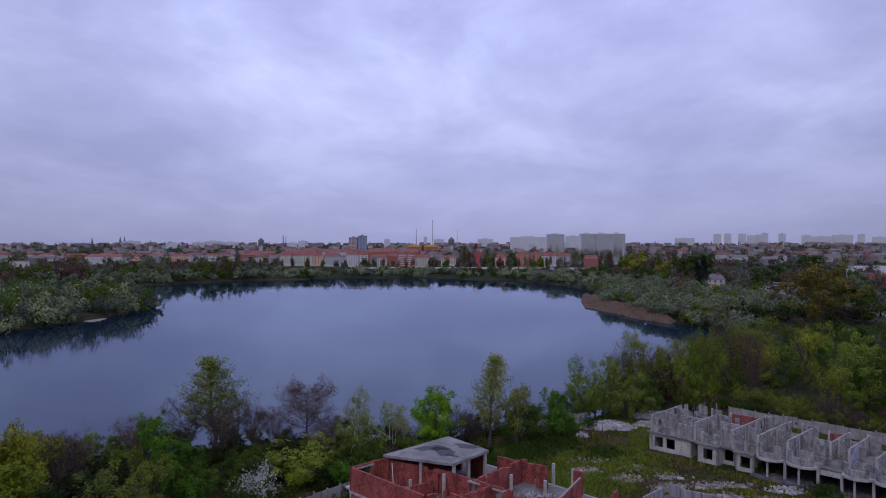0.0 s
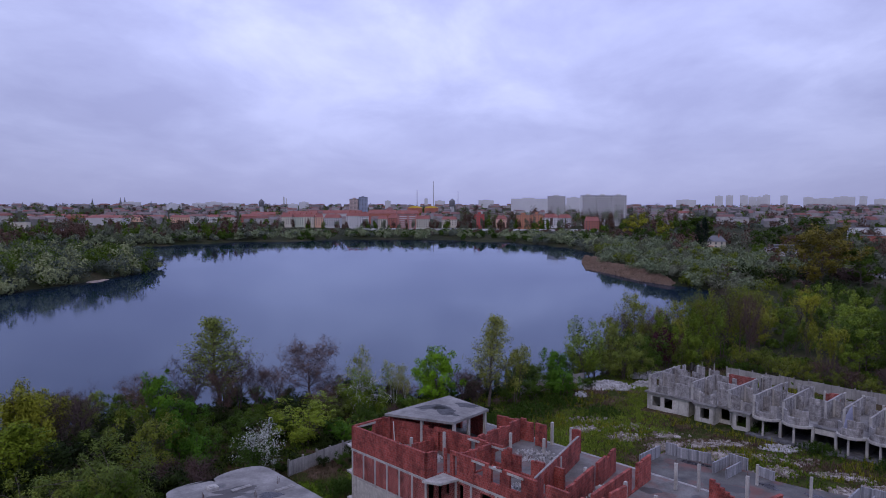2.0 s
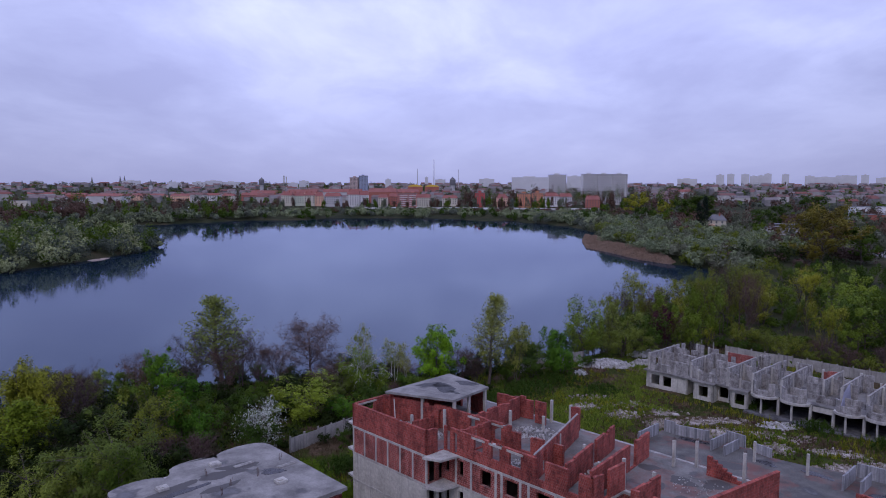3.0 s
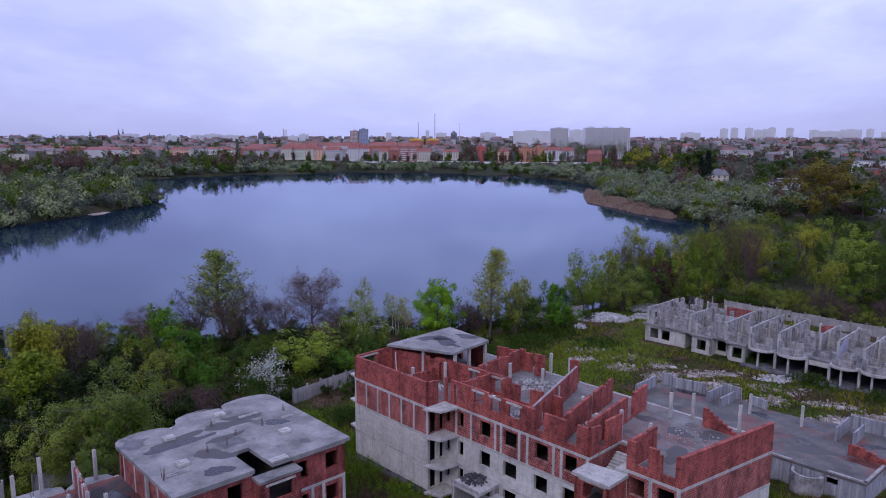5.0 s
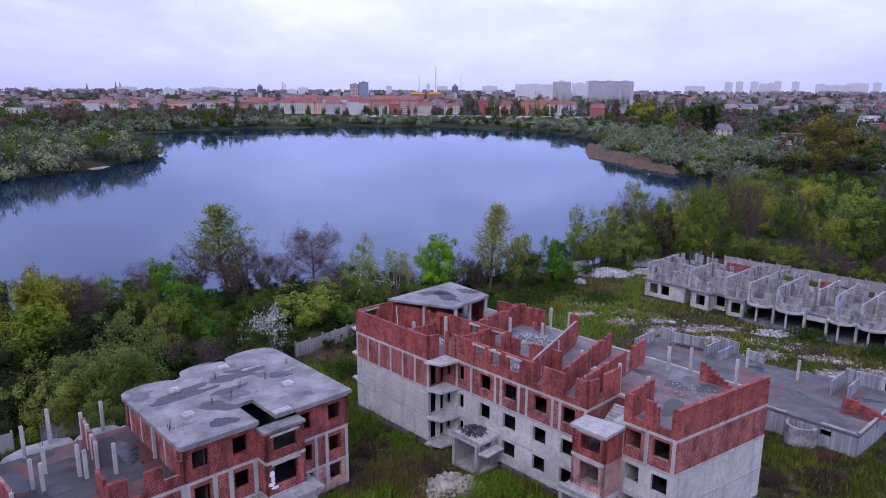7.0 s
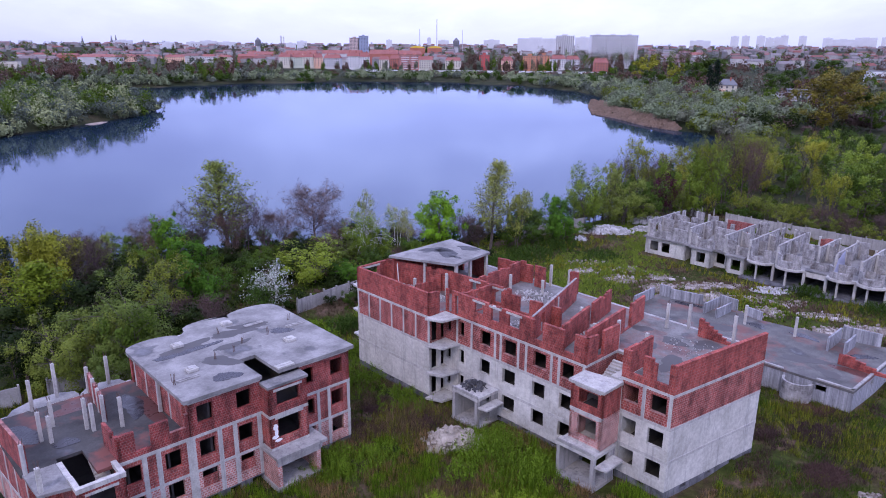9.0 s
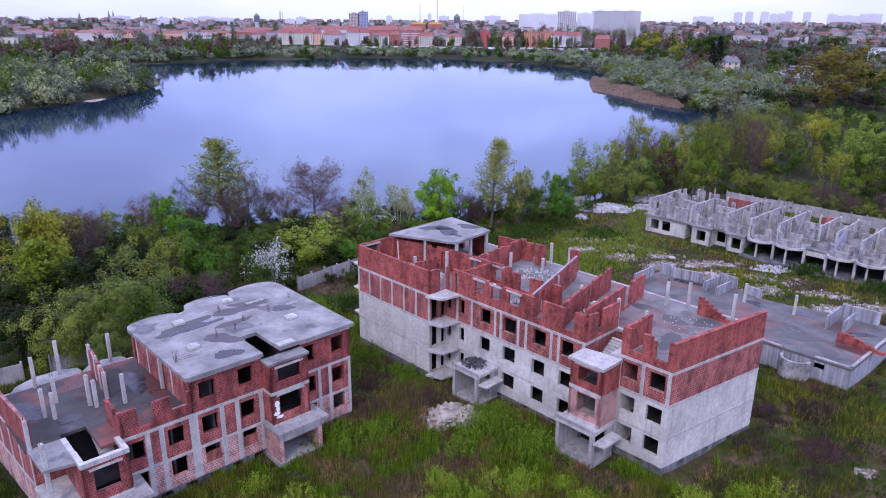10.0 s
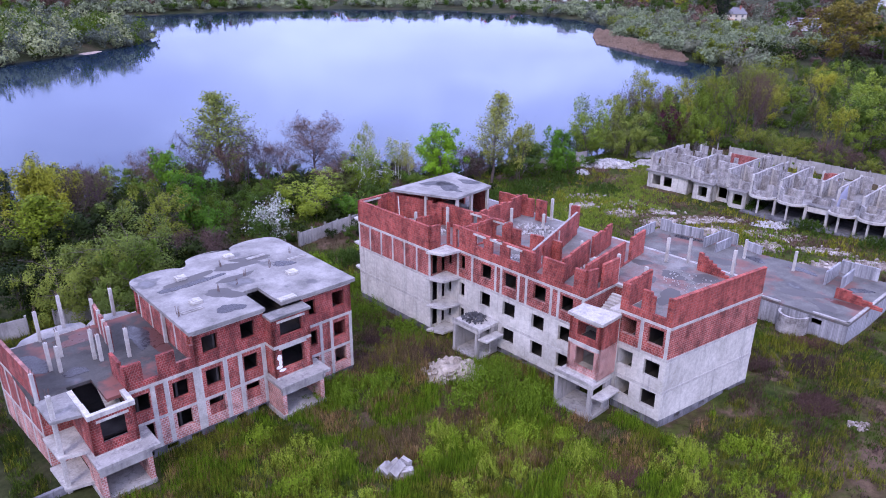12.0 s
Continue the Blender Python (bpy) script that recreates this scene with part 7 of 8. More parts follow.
def town_house(x, y, wide, deep, tall, paint, pitched, rng, windows=True, name="town_house"):
    """A block of flats that faces the lake: body, roof, chimneys and rows of windows."""
    turn = rng.uniform(-9, 9)
    flat_roof = paint in ("block", "peachblock", "glass") or not pitched
    words = {"redstripe": "red and white", "block": "pale panel", "peachblock": "peach panel", "glass": "blue glass", "mint": "pale green"}.get(paint, paint)
    b = base(name, pose(x, y, 0, 0, 0, turn), words + " block of flats with " + ("flat roof" if flat_roof else "steep red tiled roof"), "building", "town across the lake")
    eaves = tall if flat_roof else tall * 0.74
    bm = bmesh.new()
    block(bm, -wide / 2, wide / 2, 0, deep, -1, eaves)
    part("wall", bm, WALLS[paint], b)
    bm = bmesh.new()
    if flat_roof:
        block(bm, -wide / 2 - 0.3, wide / 2 + 0.3, -0.3, deep + 0.3, eaves, eaves + 0.6)
        roof = part("roof", bm, FELT, b)
        bm = bmesh.new()
        block(bm, -wide * 0.18, wide * 0.12, deep * 0.3, deep * 0.7, eaves + 0.6, eaves + 3.0)
        part("lift_house", bm, WALLS[paint], roof)
    else:
        lo = [bm.verts.new(p) for p in ((-wide / 2 - 0.4, -0.5, eaves), (wide / 2 + 0.4, -0.5, eaves), (wide / 2 + 0.4, deep + 0.5, eaves), (-wide / 2 - 0.4, deep + 0.5, eaves))]
        hi = [bm.verts.new(p) for p in ((-wide / 2 + 1.5, deep / 2, tall), (wide / 2 - 1.5, deep / 2, tall))]
        for ring in ((lo[0], lo[1], hi[1], hi[0]), (lo[2], lo[3], hi[0], hi[1]), (lo[1], lo[2], hi[1]), (lo[3], lo[0], hi[0]), tuple(reversed(lo))):
            bm.faces.new(ring)
        roof = part("roof", bm, TILES, b, "red tiled roof")
        for cx in (-wide * 0.3, wide * 0.2):
            bm = bmesh.new()
            block(bm, cx - 0.6, cx + 0.6, deep * 0.35, deep * 0.35 + 0.9, eaves + 1.0, tall + 1.2)
            part("chimney", bm, WALLS["brick"], roof)
    if windows:
        floors = int((eaves - 1.5) / 3.0)
        cols = max(2, int(wide / 3.2))
        if paint in ("block", "peachblock"):
            me = window_mesh(1.9, 1.7)
        else:
            me = window_mesh(1.3, 1.6)
        if paint in ("redstripe", "block"):
            for f in range(floors + 1):
                bm = bmesh.new()
                block(bm, -wide / 2 + 1.0, wide / 2 - 1.0, -0.9, 0.0, eaves - 3.0 * f - 3.0, eaves - 3.0 * f - 2.0)
                part("balcony", bm, WALLS["white"], b)
        for f in range(floors):
            for c in range(cols):
                o = new("window", me)
                o.parent = b
                o.location = (-wide / 2 + (c + 0.5) * wide / cols, -0.04, eaves - 3.0 * f - 2.4)
    return b


def build_town():
    rng = random.Random(14)
    for x, y, w, d, h, c in FRONT_ROW + SECOND_ROW:
        town_house(x, y, w, d, h, c, c not in ("red", "redstripe", "rust"), rng)
    for x, y, w, d, h, c in ROOFS:
        town_house(x, y, w, d, h, c, True, rng, False)
    for x, y, w, d, h, c in TOWERS:
        town_house(x, y, w, d, h, c, False, rng, True, "tower_block")
    # low houses scattered among the trees: one mass
    bm = bmesh.new()
    roofs = bmesh.new()
    for _ in range(620):
        a, dist = radians(rng.uniform(-35, 35)), rng.uniform(1150, 3400)
        x, y = dist * math.sin(a), dist * math.cos(a)
        w, d = rng.uniform(10, 34), rng.uniform(9, 14)
        g = float(ground_z(np.array([x]), np.array([y]))[0])
        h = g + rng.uniform(6, 14)
        block(bm, x - w / 2, x + w / 2, y, y + d, g - 1, h)
        lo = [roofs.verts.new(p) for p in ((x - w / 2 - 0.4, y - 0.4, h), (x + w / 2 + 0.4, y - 0.4, h), (x + w / 2 + 0.4, y + d + 0.4, h), (x - w / 2 - 0.4, y + d + 0.4, h))]
        hi = [roofs.verts.new(p) for p in ((x - w / 2 + 1, y + d / 2, h + 4), (x + w / 2 - 1, y + d / 2, h + 4))]
        for ring in ((lo[0], lo[1], hi[1], hi[0]), (lo[2], lo[3], hi[0], hi[1]), (lo[1], lo[2], hi[1]), (lo[3], lo[0], hi[0])):
            roofs.faces.new(ring)
    town = tagged(linked("distant_houses", bm, FARHOUSE), "crowd of small pale houses far off", "houses", kind="stuff")
    tagged(linked("distant_roofs", roofs, FARROOF), "crowd of red and grey roofs far off", "roofs", kind="stuff")
    # skyline
    for i, (x, y, w, d, h, _) in enumerate(SKYLINE_WEST + SKYLINE_EAST + SKYLINE_RIM):
        b = base("tower_block", pose(x, y, float(ground_z(np.array([x]), np.array([y]))[0]) - 3, 0, 0, math.degrees(-math.atan2(x, y))), "pale tower block far off on the skyline", "building", "skyline")
        bm = bmesh.new()
        h -= float(ground_z(np.array([x]), np.array([y]))[0]) - 3
        block(bm, -w / 2, w / 2, 0, d, -1, h)
        part("wall", bm, FAR, b)
        bm = bmesh.new()
        block(bm, -w * 0.2, w * 0.15, d * 0.3, d * 0.7, h, h + 3)
        part("lift_house", bm, FAR, b)
    for x, y, r, h, words in ((-88, 2300, 1.2, 84, "thin grey factory chimney"), (-34, 2300, 1.3, 113, "tall grey factory chimney"), (47, 2300, 0.8, 81, "thin steel mast")):
        b = base("chimney_stack", pose(x, y, 0), words + " on the skyline", "chimney", "skyline")
        bm = bmesh.new()
        tube(bm, (0, 0, 0), (0, 0, h), r * 1.4, r * 0.8, 8)
        part("shaft", bm, WALLS["grey"], b)
    for x, y, h, w in ((-1206, 2600, 64, 8), (-1190, 2600, 64, 8), (-1513, 3000, 63, 8), (-1330, 2200, 43, 9), (-1421, 2600, 43, 8), (-840, 2000, 47, 7)):
        b = base("church_tower", pose(x, y, 0), "slender church tower with pointed spire far off", "tower", "skyline")
        bm = bmesh.new()
        block(bm, -w / 2, w / 2, -w / 2, w / 2, 0, h * 0.6)
        part("wall", bm, WALLS["grey"], b)
        bm = bmesh.new()
        tube(bm, (0, 0, h * 0.6), (0, 0, h), w * 0.62, 0.1, 6)
        part("spire", bm, FELT, b)
    for x, y, h, r in ((24, 2000, 52, 9), (-523, 2000, 50, 8)):
        b = base("water_tower", pose(x, y, 0), "old round water tower far off", "tower", "skyline")
        bm = bmesh.new()
        tube(bm, (0, 0, 0), (0, 0, h * 0.75), r * 0.7, r * 0.7, 12)
        part("shaft", bm, WALLS["grey"], b)
        bm = bmesh.new()
        tube(bm, (0, 0, h * 0.6), (0, 0, h * 0.88), r, r, 12)
        part("tank", bm, FELT, b)
        bm = bmesh.new()
        tube(bm, (0, 0, h * 0.88), (0, 0, h + 2), r, 0.4, 12)
        part("cap", bm, FELT, b)
    # market hall with yellow roofs, sheds, wall by the railway
    for x, y, w in ((-75, 1800, 38), (-32, 1800, 36)):
        b = base("market_hall", pose(x, y, 0), "large hall with bright yellow roof", "hall", "town across the lake")
        bm = bmesh.new()
        block(bm, -w / 2, w / 2, 0, 30, -1, 27)
        part("wall", bm, WALLS["brick"], b)
        bm = bmesh.new()
        ring = [(-w / 2, 27), (-w / 3, 30.5), (0, 32.5), (w / 3, 30.5), (w / 2, 27)]
        a = [bm.verts.new((px, 0, pz)) for px, pz in ring]
        c = [bm.verts.new((px, 30, pz)) for px, pz in ring]
        bm.faces.new(a)
        for i in range(4):
            bm.faces.new((a[i], a[i + 1], c[i + 1], c[i]))
        part("roof", bm, YELLOW, b)
    for i in range(26):
        u = i / 26
        x, y = -118 + 320 * u, 915 - 40 * u * u
        b = base("railway_wagon", pose(x, y, 0, 0, 0, -4), "pale box wagon on the embankment", "wagon", "train beyond the lake")
        bm = bmesh.new()
        block(bm, -5.6, 5.6, -1.4, 1.4, 1.2, 3.6)
        part("body", bm, SHED if i % 3 else WALLS["grey"], b)
        bm = bmesh.new()
        block(bm, -5.0, 5.0, -1.2, 1.2, 0.2, 1.2)
        part("chassis", bm, FELT, b)
    for x, y, w, d, h, m in ((-318, 880, 14, 9, 5, SHED), (-262, 870, 22, 9, 5, SHED), (-345, 890, 22, 10, 5, SHED), (-405, 700, 34, 14, 9, SHED), (-440, 720, 16, 10, 16, WALLS["cream"]), (430, 690, 46, 20, 12, SHED), (452, 680, 22, 16, 13, BLUE),
                             (226, 470, 26, 10, 5, WALLS["grey"]), (255, 500, 30, 12, 5, FELT), (395, 620, 40, 16, 7, WALLS["brick"]), (300, 560, 24, 12, 5, FELT), (470, 620, 40, 18, 8, WALLS["brick"])):
        b = base("shed", pose(x, y, 0, 0, 0, -20 if x > 0 else 14), "low flat-roofed industrial shed among trees", "shed", "sheds")
        bm = bmesh.new()
        block(bm, -w / 2, w / 2, 0, d, -1, h)
        part("wall", bm, m, b)
        bm = bmesh.new()
        block(bm, -w / 2 - 0.3, w / 2 + 0.3, -0.3, d + 0.3, h, h + 0.4)
        part("roof", bm, SHED if m is BLUE else FELT, b)


# far facade and roof colours lifted for haze too
FARHOUSE = leafy("assorted_far_facades", (0.16, 0.155, 0.16), (0.46, 0.44, 0.43), 0.85, thin=0.0, calm=0.0)
FARROOF = leafy("assorted_far_roofs", (0.20, 0.085, 0.075), (0.20, 0.19, 0.20), 0.85, thin=0.0, calm=0.0)
build_town()


# ---- the house, road and cars on the rise to the right ----
def build_villa():
    b = base("house", pose(212, 540, 0, 0, 0, -16), "yellow rendered house with steep dark roof", "house")
    bm = bmesh.new()
    block(bm, -6.5, 6.5, 0, 9, -1, 6.4)
    part("wall", bm, WALLS["cream"], b)
    bm = bmesh.new()
    lo = [bm.verts.new(p) for p in ((-7.2, -0.7, 6.2), (7.2, -0.7, 6.2), (7.2, 9.7, 6.2), (-7.2, 9.7, 6.2))]
    hi = [bm.verts.new(p) for p in ((-3.5, 4.5, 10.6), (3.5, 4.5, 10.6))]
    for ring in ((lo[0], lo[1], hi[1], hi[0]), (lo[2], lo[3], hi[0], hi[1]), (lo[1], lo[2], hi[1]), (lo[3], lo[0], hi[0]), tuple(reversed(lo))):
        bm.faces.new(ring)
    part("roof", bm, FELT, b, "dark slate roof")
    bm = bmesh.new()
    block(bm, 1.2, 2.2, 3.0, 4.0, 8.0, 12.0)
    part("chimney", bm, WALLS["brick"], b)
    bm = bmesh.new()
    block(bm, -8.5, -2.0, -3.0, 0.0, -1, 3.0)
    part("porch", bm, WALLS["peach"], b)
    for x in (-4.4, -0.6, 3.6):
        for z in (1.2, 4.0):
            o = new("window", window_mesh(1.3, 1.6))
            o.parent = b
            o.location = (x, -0.04, z)


build_villa()


def build_car(paint):
    """A parked car about 4.3 m long: body with wheel arches, glass house, lamps and wheels."""
    c = base("car", pose(0, 0, 0), "", "car", "parked cars")
    bm = bmesh.new()
    side = [(-2.1, 0.35), (2.1, 0.35), (2.15, 0.7), (1.2, 0.9), (-1.9, 0.95), (-2.15, 0.75)]
    a = [bm.verts.new((x, -0.85, z)) for x, z in side]
    d = [bm.verts.new((x, 0.85, z)) for x, z in side]
    bm.faces.new(a)
    bm.faces.new(list(reversed(d)))
    for i in range(6):
        bm.faces.new((a[i], a[(i + 1) % 6], d[(i + 1) % 6], d[i]))
    bmesh.ops.bevel(bm, geom=list(bm.edges), offset=0.08, segments=2, affect="EDGES")
    part("body", bm, paint, c)
    bm = bmesh.new()
    lo = [bm.verts.new(p) for p in ((-1.7, -0.75, 0.93), (1.0, -0.75, 0.9), (1.0, 0.75, 0.9), (-1.7, 0.75, 0.93))]
    hi = [bm.verts.new(p) for p in ((-1.2, -0.6, 1.42), (0.3, -0.6, 1.42), (0.3, 0.6, 1.42), (-1.2, 0.6, 1.42))]
    for i in range(4):
        bm.faces.new((lo[i], lo[(i + 1) % 4], hi[(i + 1) % 4], hi[i]))
    bm.faces.new(hi)
    part("windows", bm, PANE, c, "dark car windows")
    bm = bmesh.new()
    block(bm, -1.25, 0.35, -0.62, 0.62, 1.42, 1.47)
    part("roof", bm, paint, c)
    for x in (-1.3, 1.3):
        for y in (-0.8, 0.8):
            bm = bmesh.new()
            tube(bm, (x, y - 0.1, 0.32), (x, y + 0.1, 0.32), 0.32, 0.32, 12)
            part("wheel", bm, FELT, c)
    return c


def build_roadside():
    rng = random.Random(77)
    road = raw("road", [(118, 352, 0.12), (178, 366, 0.12), (270, 352, 0.12), (270, 361, 0.12), (178, 375, 0.12), (118, 361, 0.12)], [[0, 1, 4, 5], [1, 2, 3, 4]], ASPHALT)
    tagged(road, "pale grey asphalt road behind the trees", "road", kind="structure")
    lot = raw("parking_lot", [(206, 318, 0.14), (262, 318, 0.14), (262, 348, 0.14), (206, 348, 0.14)], [[0, 1, 2, 3]], ASPHALT)
    tagged(lot, "asphalt parking lot", "parking lot", kind="structure")
    paints = [two_scale("red_car_paint", [(0.3, (0.30, 0.02, 0.02)), (0.7, (0.36, 0.03, 0.03))], 0.5, 5, 0.3, 0.1), two_scale("silver_car_paint", [(0.3, (0.45, 0.46, 0.48)), (0.7, (0.52, 0.53, 0.55))], 0.5, 5, 0.3, 0.1),
              two_scale("dark_car_paint", [(0.3, (0.025, 0.03, 0.05)), (0.7, (0.04, 0.045, 0.07))], 0.5, 5, 0.3, 0.1), two_scale("white_car_paint", [(0.3, (0.68, 0.68, 0.68)), (0.7, (0.76, 0.76, 0.76))], 0.5, 5, 0.3, 0.1)]
    words = ["red car parked in a row", "silver car parked in a row", "dark blue car parked in a row", "white car parked in a row"]
    first = {}
    for j in range(2):
        for i in range(12):
            k = rng.randrange(4)
            m = pose(212 + i * 3.4, 330 + j * 11, 0.14, 0, 0, 90 + rng.uniform(-3, 3))
            if k not in first:
                first[k] = build_car(paints[k])
                tagged(first[k], words[k])
                first[k].matrix_basis = m
            else:
                keep = first[k].matrix_basis.copy()
                first[k].matrix_basis = Matrix()
                copy_thing(first[k], m)
                first[k].matrix_basis = keep
    for x, y in ((162, 364), (186, 368), (208, 362), (232, 356)):
        l = base("street_lamp", pose(x, y, 0, 0, 0, 20), "slim grey street lamp beside the road", "street lamp", "street lamps")
        bm = bmesh.new()
        tube(bm, (0, 0, -0.2), (0, 0, 9.0), 0.14, 0.08, 8)
        part("pole", bm, POST, l)
        bm = bmesh.new()
        tube(bm, (0, 0, 9.0), (0, -1.6, 9.3), 0.06, 0.05, 6)
        arm = part("arm", bm, POST, l)
        bm = bmesh.new()
        block(bm, -0.18, 0.18, -2.3, -1.5, 9.22, 9.38)
        part("lamp_head", bm, FELT, arm)


ASPHALT = two_scale("worn_asphalt", [(0.3, (0.10, 0.10, 0.105)), (0.7, (0.20, 0.20, 0.205))], 0.1, 2.0, 0.9, 0.3)
build_roadside()


# ---- fence, rubble, weeds on the site ----
def build_fence():
    """Precast concrete panels between posts, some slumped; each run is a fence of its own."""
    rng = random.Random(30)
    runs = [[(-64, 47), (-43.3, 59.2), (-33.6, 66.6)], [(-33.6, 66.6), (-20.8, 83.5), (-13.6, 92.3), (-9.0, 98.0)], [(14.0, 123.3), (20.0, 127.0), (27.0, 132.0)],
            [(51.0, 142.1), (73.7, 118.2), (87.5, 103.7)]]
    for line in runs:
        x0, y0 = line[0]
        f = base("fence", pose(0, 0, 0), "weathered grey precast concrete panel fence", "fence", "site fence")
        for (ax, ay), (bx, by) in zip(line, line[1:]):
            length = math.hypot(bx - ax, by - ay)
            count = max(1, round(length / 2.5))
            for i in range(count):
                u0, u1 = i / count, (i + 1) / count
                p, q = (ax + (bx - ax) * u0, ay + (by - ay) * u0), (ax + (bx - ax) * u1, ay + (by - ay) * u1)
                z = float(ground_z(np.array([p[0]]), np.array([p[1]]))[0])
                bm = bmesh.new()
                run(bm, p, q, 0.18, z - 0.3, z + 2.15, -0.08, 0.10, 0.05)
                part("post", bm, CONCRETE, f)
                if rng.random() < 0.93:
                    bm = bmesh.new()
                    run(bm, p, q, 0.08, z - 0.2, z + 1.95 - rng.choice((0, 0, 0.05, 0.12)), 0.1, length / count - 0.08)
                    tip = rng.uniform(-0.05, 0.05)
                    for v in bm.verts:
                        v.co.y += tip * (v.co.z - z)
                    part("panel", bm, CONCRETE, f)


build_fence()


def rubble(name, x, y, rx, ry, high, count, seed, material, label, lump=(0.15, 0.5)):
    """A heap: a low mound with broken lumps bedded in it."""
    r = random.Random(seed)
    bm = bmesh.new()
    rings = 7
    seg = 26
    grid = []
    for i in range(rings + 1):
        u = i / rings
        row = []
        for j in range(seg):
            a = 2 * math.pi * j / seg
            wob = 1 + 0.22 * noise.noise(Vector((math.cos(a) * 1.7 + seed, math.sin(a) * 1.7, u * 2)))
            px, py = x + rx * u * wob * math.cos(a), y + ry * u * wob * math.sin(a)
            z = float(ground_z(np.array([px]), np.array([py]))[0])
            row.append(bm.verts.new((px, py, z - 0.16 + high * (1 - u * u) * (1 + 0.5 * noise.noise(Vector((px * 0.9, py * 0.9, seed)))))))
        grid.append(row)
    for i in range(rings):
        for j in range(seg):
            k = (j + 1) % seg
            bm.faces.new((grid[i][j], grid[i + 1][j], grid[i + 1][k], grid[i][k]))
    for _ in range(count):
        a, u = r.uniform(0, 6.28), math.sqrt(r.uniform(0, 1))
        px, py = x + rx * u * math.cos(a), y + ry * u * math.sin(a)
        z = float(ground_z(np.array([px]), np.array([py]))[0]) + high * max(0, 1 - u * u) - 0.05
        s = r.uniform(*lump)
        m = Matrix.Translation((px, py, z)) @ Euler((r.uniform(0, 3), r.uniform(0, 3), r.uniform(0, 3))).to_matrix().to_4x4() @ Matrix.Diagonal((s, s * r.uniform(0.5, 1), s * r.uniform(0.3, 0.7), 1))
        bmesh.ops.create_cube(bm, size=1.0, matrix=m)
    ob = linked(name, bm, material)
    return tagged(ob, label, "rubble", kind="stuff")


EARTH = two_scale("dry_spoil", [(0.32, (0.12, 0.095, 0.07)), (0.5, (0.25, 0.21, 0.18)), (0.7, (0.46, 0.42, 0.39))], 0.8, 5.0, 0.95, 0.5, 0.05)
SAND = two_scale("dry_sandy_spoil", [(0.3, (0.20, 0.165, 0.125)), (0.7, (0.42, 0.37, 0.30))], 1.2, 6.0, 0.95, 0.5, 0.05)
for spec in ((0.8, 54.4, 3.0, 2.2, 1.4, 130, 1, SAND, "pale earth heap beside the porch"),
             (30.5, 128.5, 5.5, 2.6, 1.2, 260, 3, DEBRIS, "white heap of broken concrete"), (41.0, 136.5, 4.5, 2.2, 1.1, 200, 4, DEBRIS, "white heap of broken concrete"),
             (38.0, 130.0, 2.5, 1.6, 0.8, 90, 5, DEBRIS, "white heap of broken concrete"), (44.5, 90.0, 6.5, 2.6, 0.30, 31, 6, EARTH, "strewn pale rubble and chalky earth"),
             (39.5, 97.0, 5.0, 2.6, 0.25, 59, 7, EARTH, "chalky spoil along the cutting"), (54.0, 80.5, 5.0, 2.6, 0.40, 62, 8, EARTH, "chalky spoil along the cutting"),
             (60.0, 76.0, 4.0, 2.4, 0.45, 49, 9, EARTH, "chalky spoil along the cutting"), (28.5, 104.0, 4.0, 2.0, 0.25, 42, 10, EARTH, "chalky spoil along the cutting"), (33.0, 100.5, 4.0, 2.2, 0.25, 17, 14, EARTH, "strewn pale rubble and chalky earth"), (49.5, 85.0, 5.0, 2.4, 0.35, 21, 15, EARTH, "strewn pale rubble and chalky earth"), (65.0, 71.0, 4.0, 2.4, 0.40, 49, 16, EARTH, "chalky spoil along the cutting"), (23.0, 108.0, 4.0, 2.0, 0.20, 38, 17, EARTH, "chalky spoil along the cutting"), (57.0, 78.5, 3.0, 2.0, 0.50, 31, 18, EARTH, "chalky spoil along the cutting"), (36.0, 95.0, 3.0, 2.0, 0.25, 31, 19, EARTH, "chalky spoil along the cutting"), (47.0, 95.5, 3.0, 1.8, 0.3, 90, 20, DEBRIS, "strewn pale rubble by the terrace"),
             (24.5, 122.0, 1.2, 0.8, 1.0, 20, 11, DEBRIS, "broken concrete lump"), (33.6, 47.4, 1.0, 0.7, 0.25, 22, 12, EARTH, "small dump of grey debris")):
    x, y, rx, ry, hh, count, seed, m, words = spec
    rubble("rubble", x, y, rx, ry, hh, count, seed, m, words)


rubble("rubble", -3.4, 41.2, 1.1, 0.8, 0.7, 26, 2, CONCRETE, "broken concrete slabs dumped in the weeds", (0.3, 1.2))
for i, (u, v, wide) in enumerate(((-25.5, 14.0, 1.6), (-22.0, 15.6, 2.4), (-17.5, 16.0, 1.5), (-13.5, 14.2, 2.6), (-10.5, 16.5, 1.2), (-7.5, 15.6, 2.2), (-2.5, 16.4, 1.8))):
    # chalky spoil along the broken far edge of the deck
    c, s = math.cos(radians(-46)), math.sin(radians(-46))
    rubble("rubble", 39.0 + u * c - v * s, 60.1 + u * s + v * c, wide, wide * 0.7, 0.5, 36, 40 + i, EARTH, "chalky spoil and rubble beside the deck", (0.12, 0.42))


for i, (x, y, wide) in enumerate(((26.5, 99.5, 3.4), (31.0, 95.5, 3.2), (36.0, 90.5, 3.0), (41.5, 85.0, 3.0), (47.0, 79.0, 2.8), (21.5, 103.5, 3.0))):
    rubble("rubble", x, y, wide, wide * 0.6, 0.45, 46, 140 + i, EARTH, "chalky spoil along the top of the cutting", (0.12, 0.45))


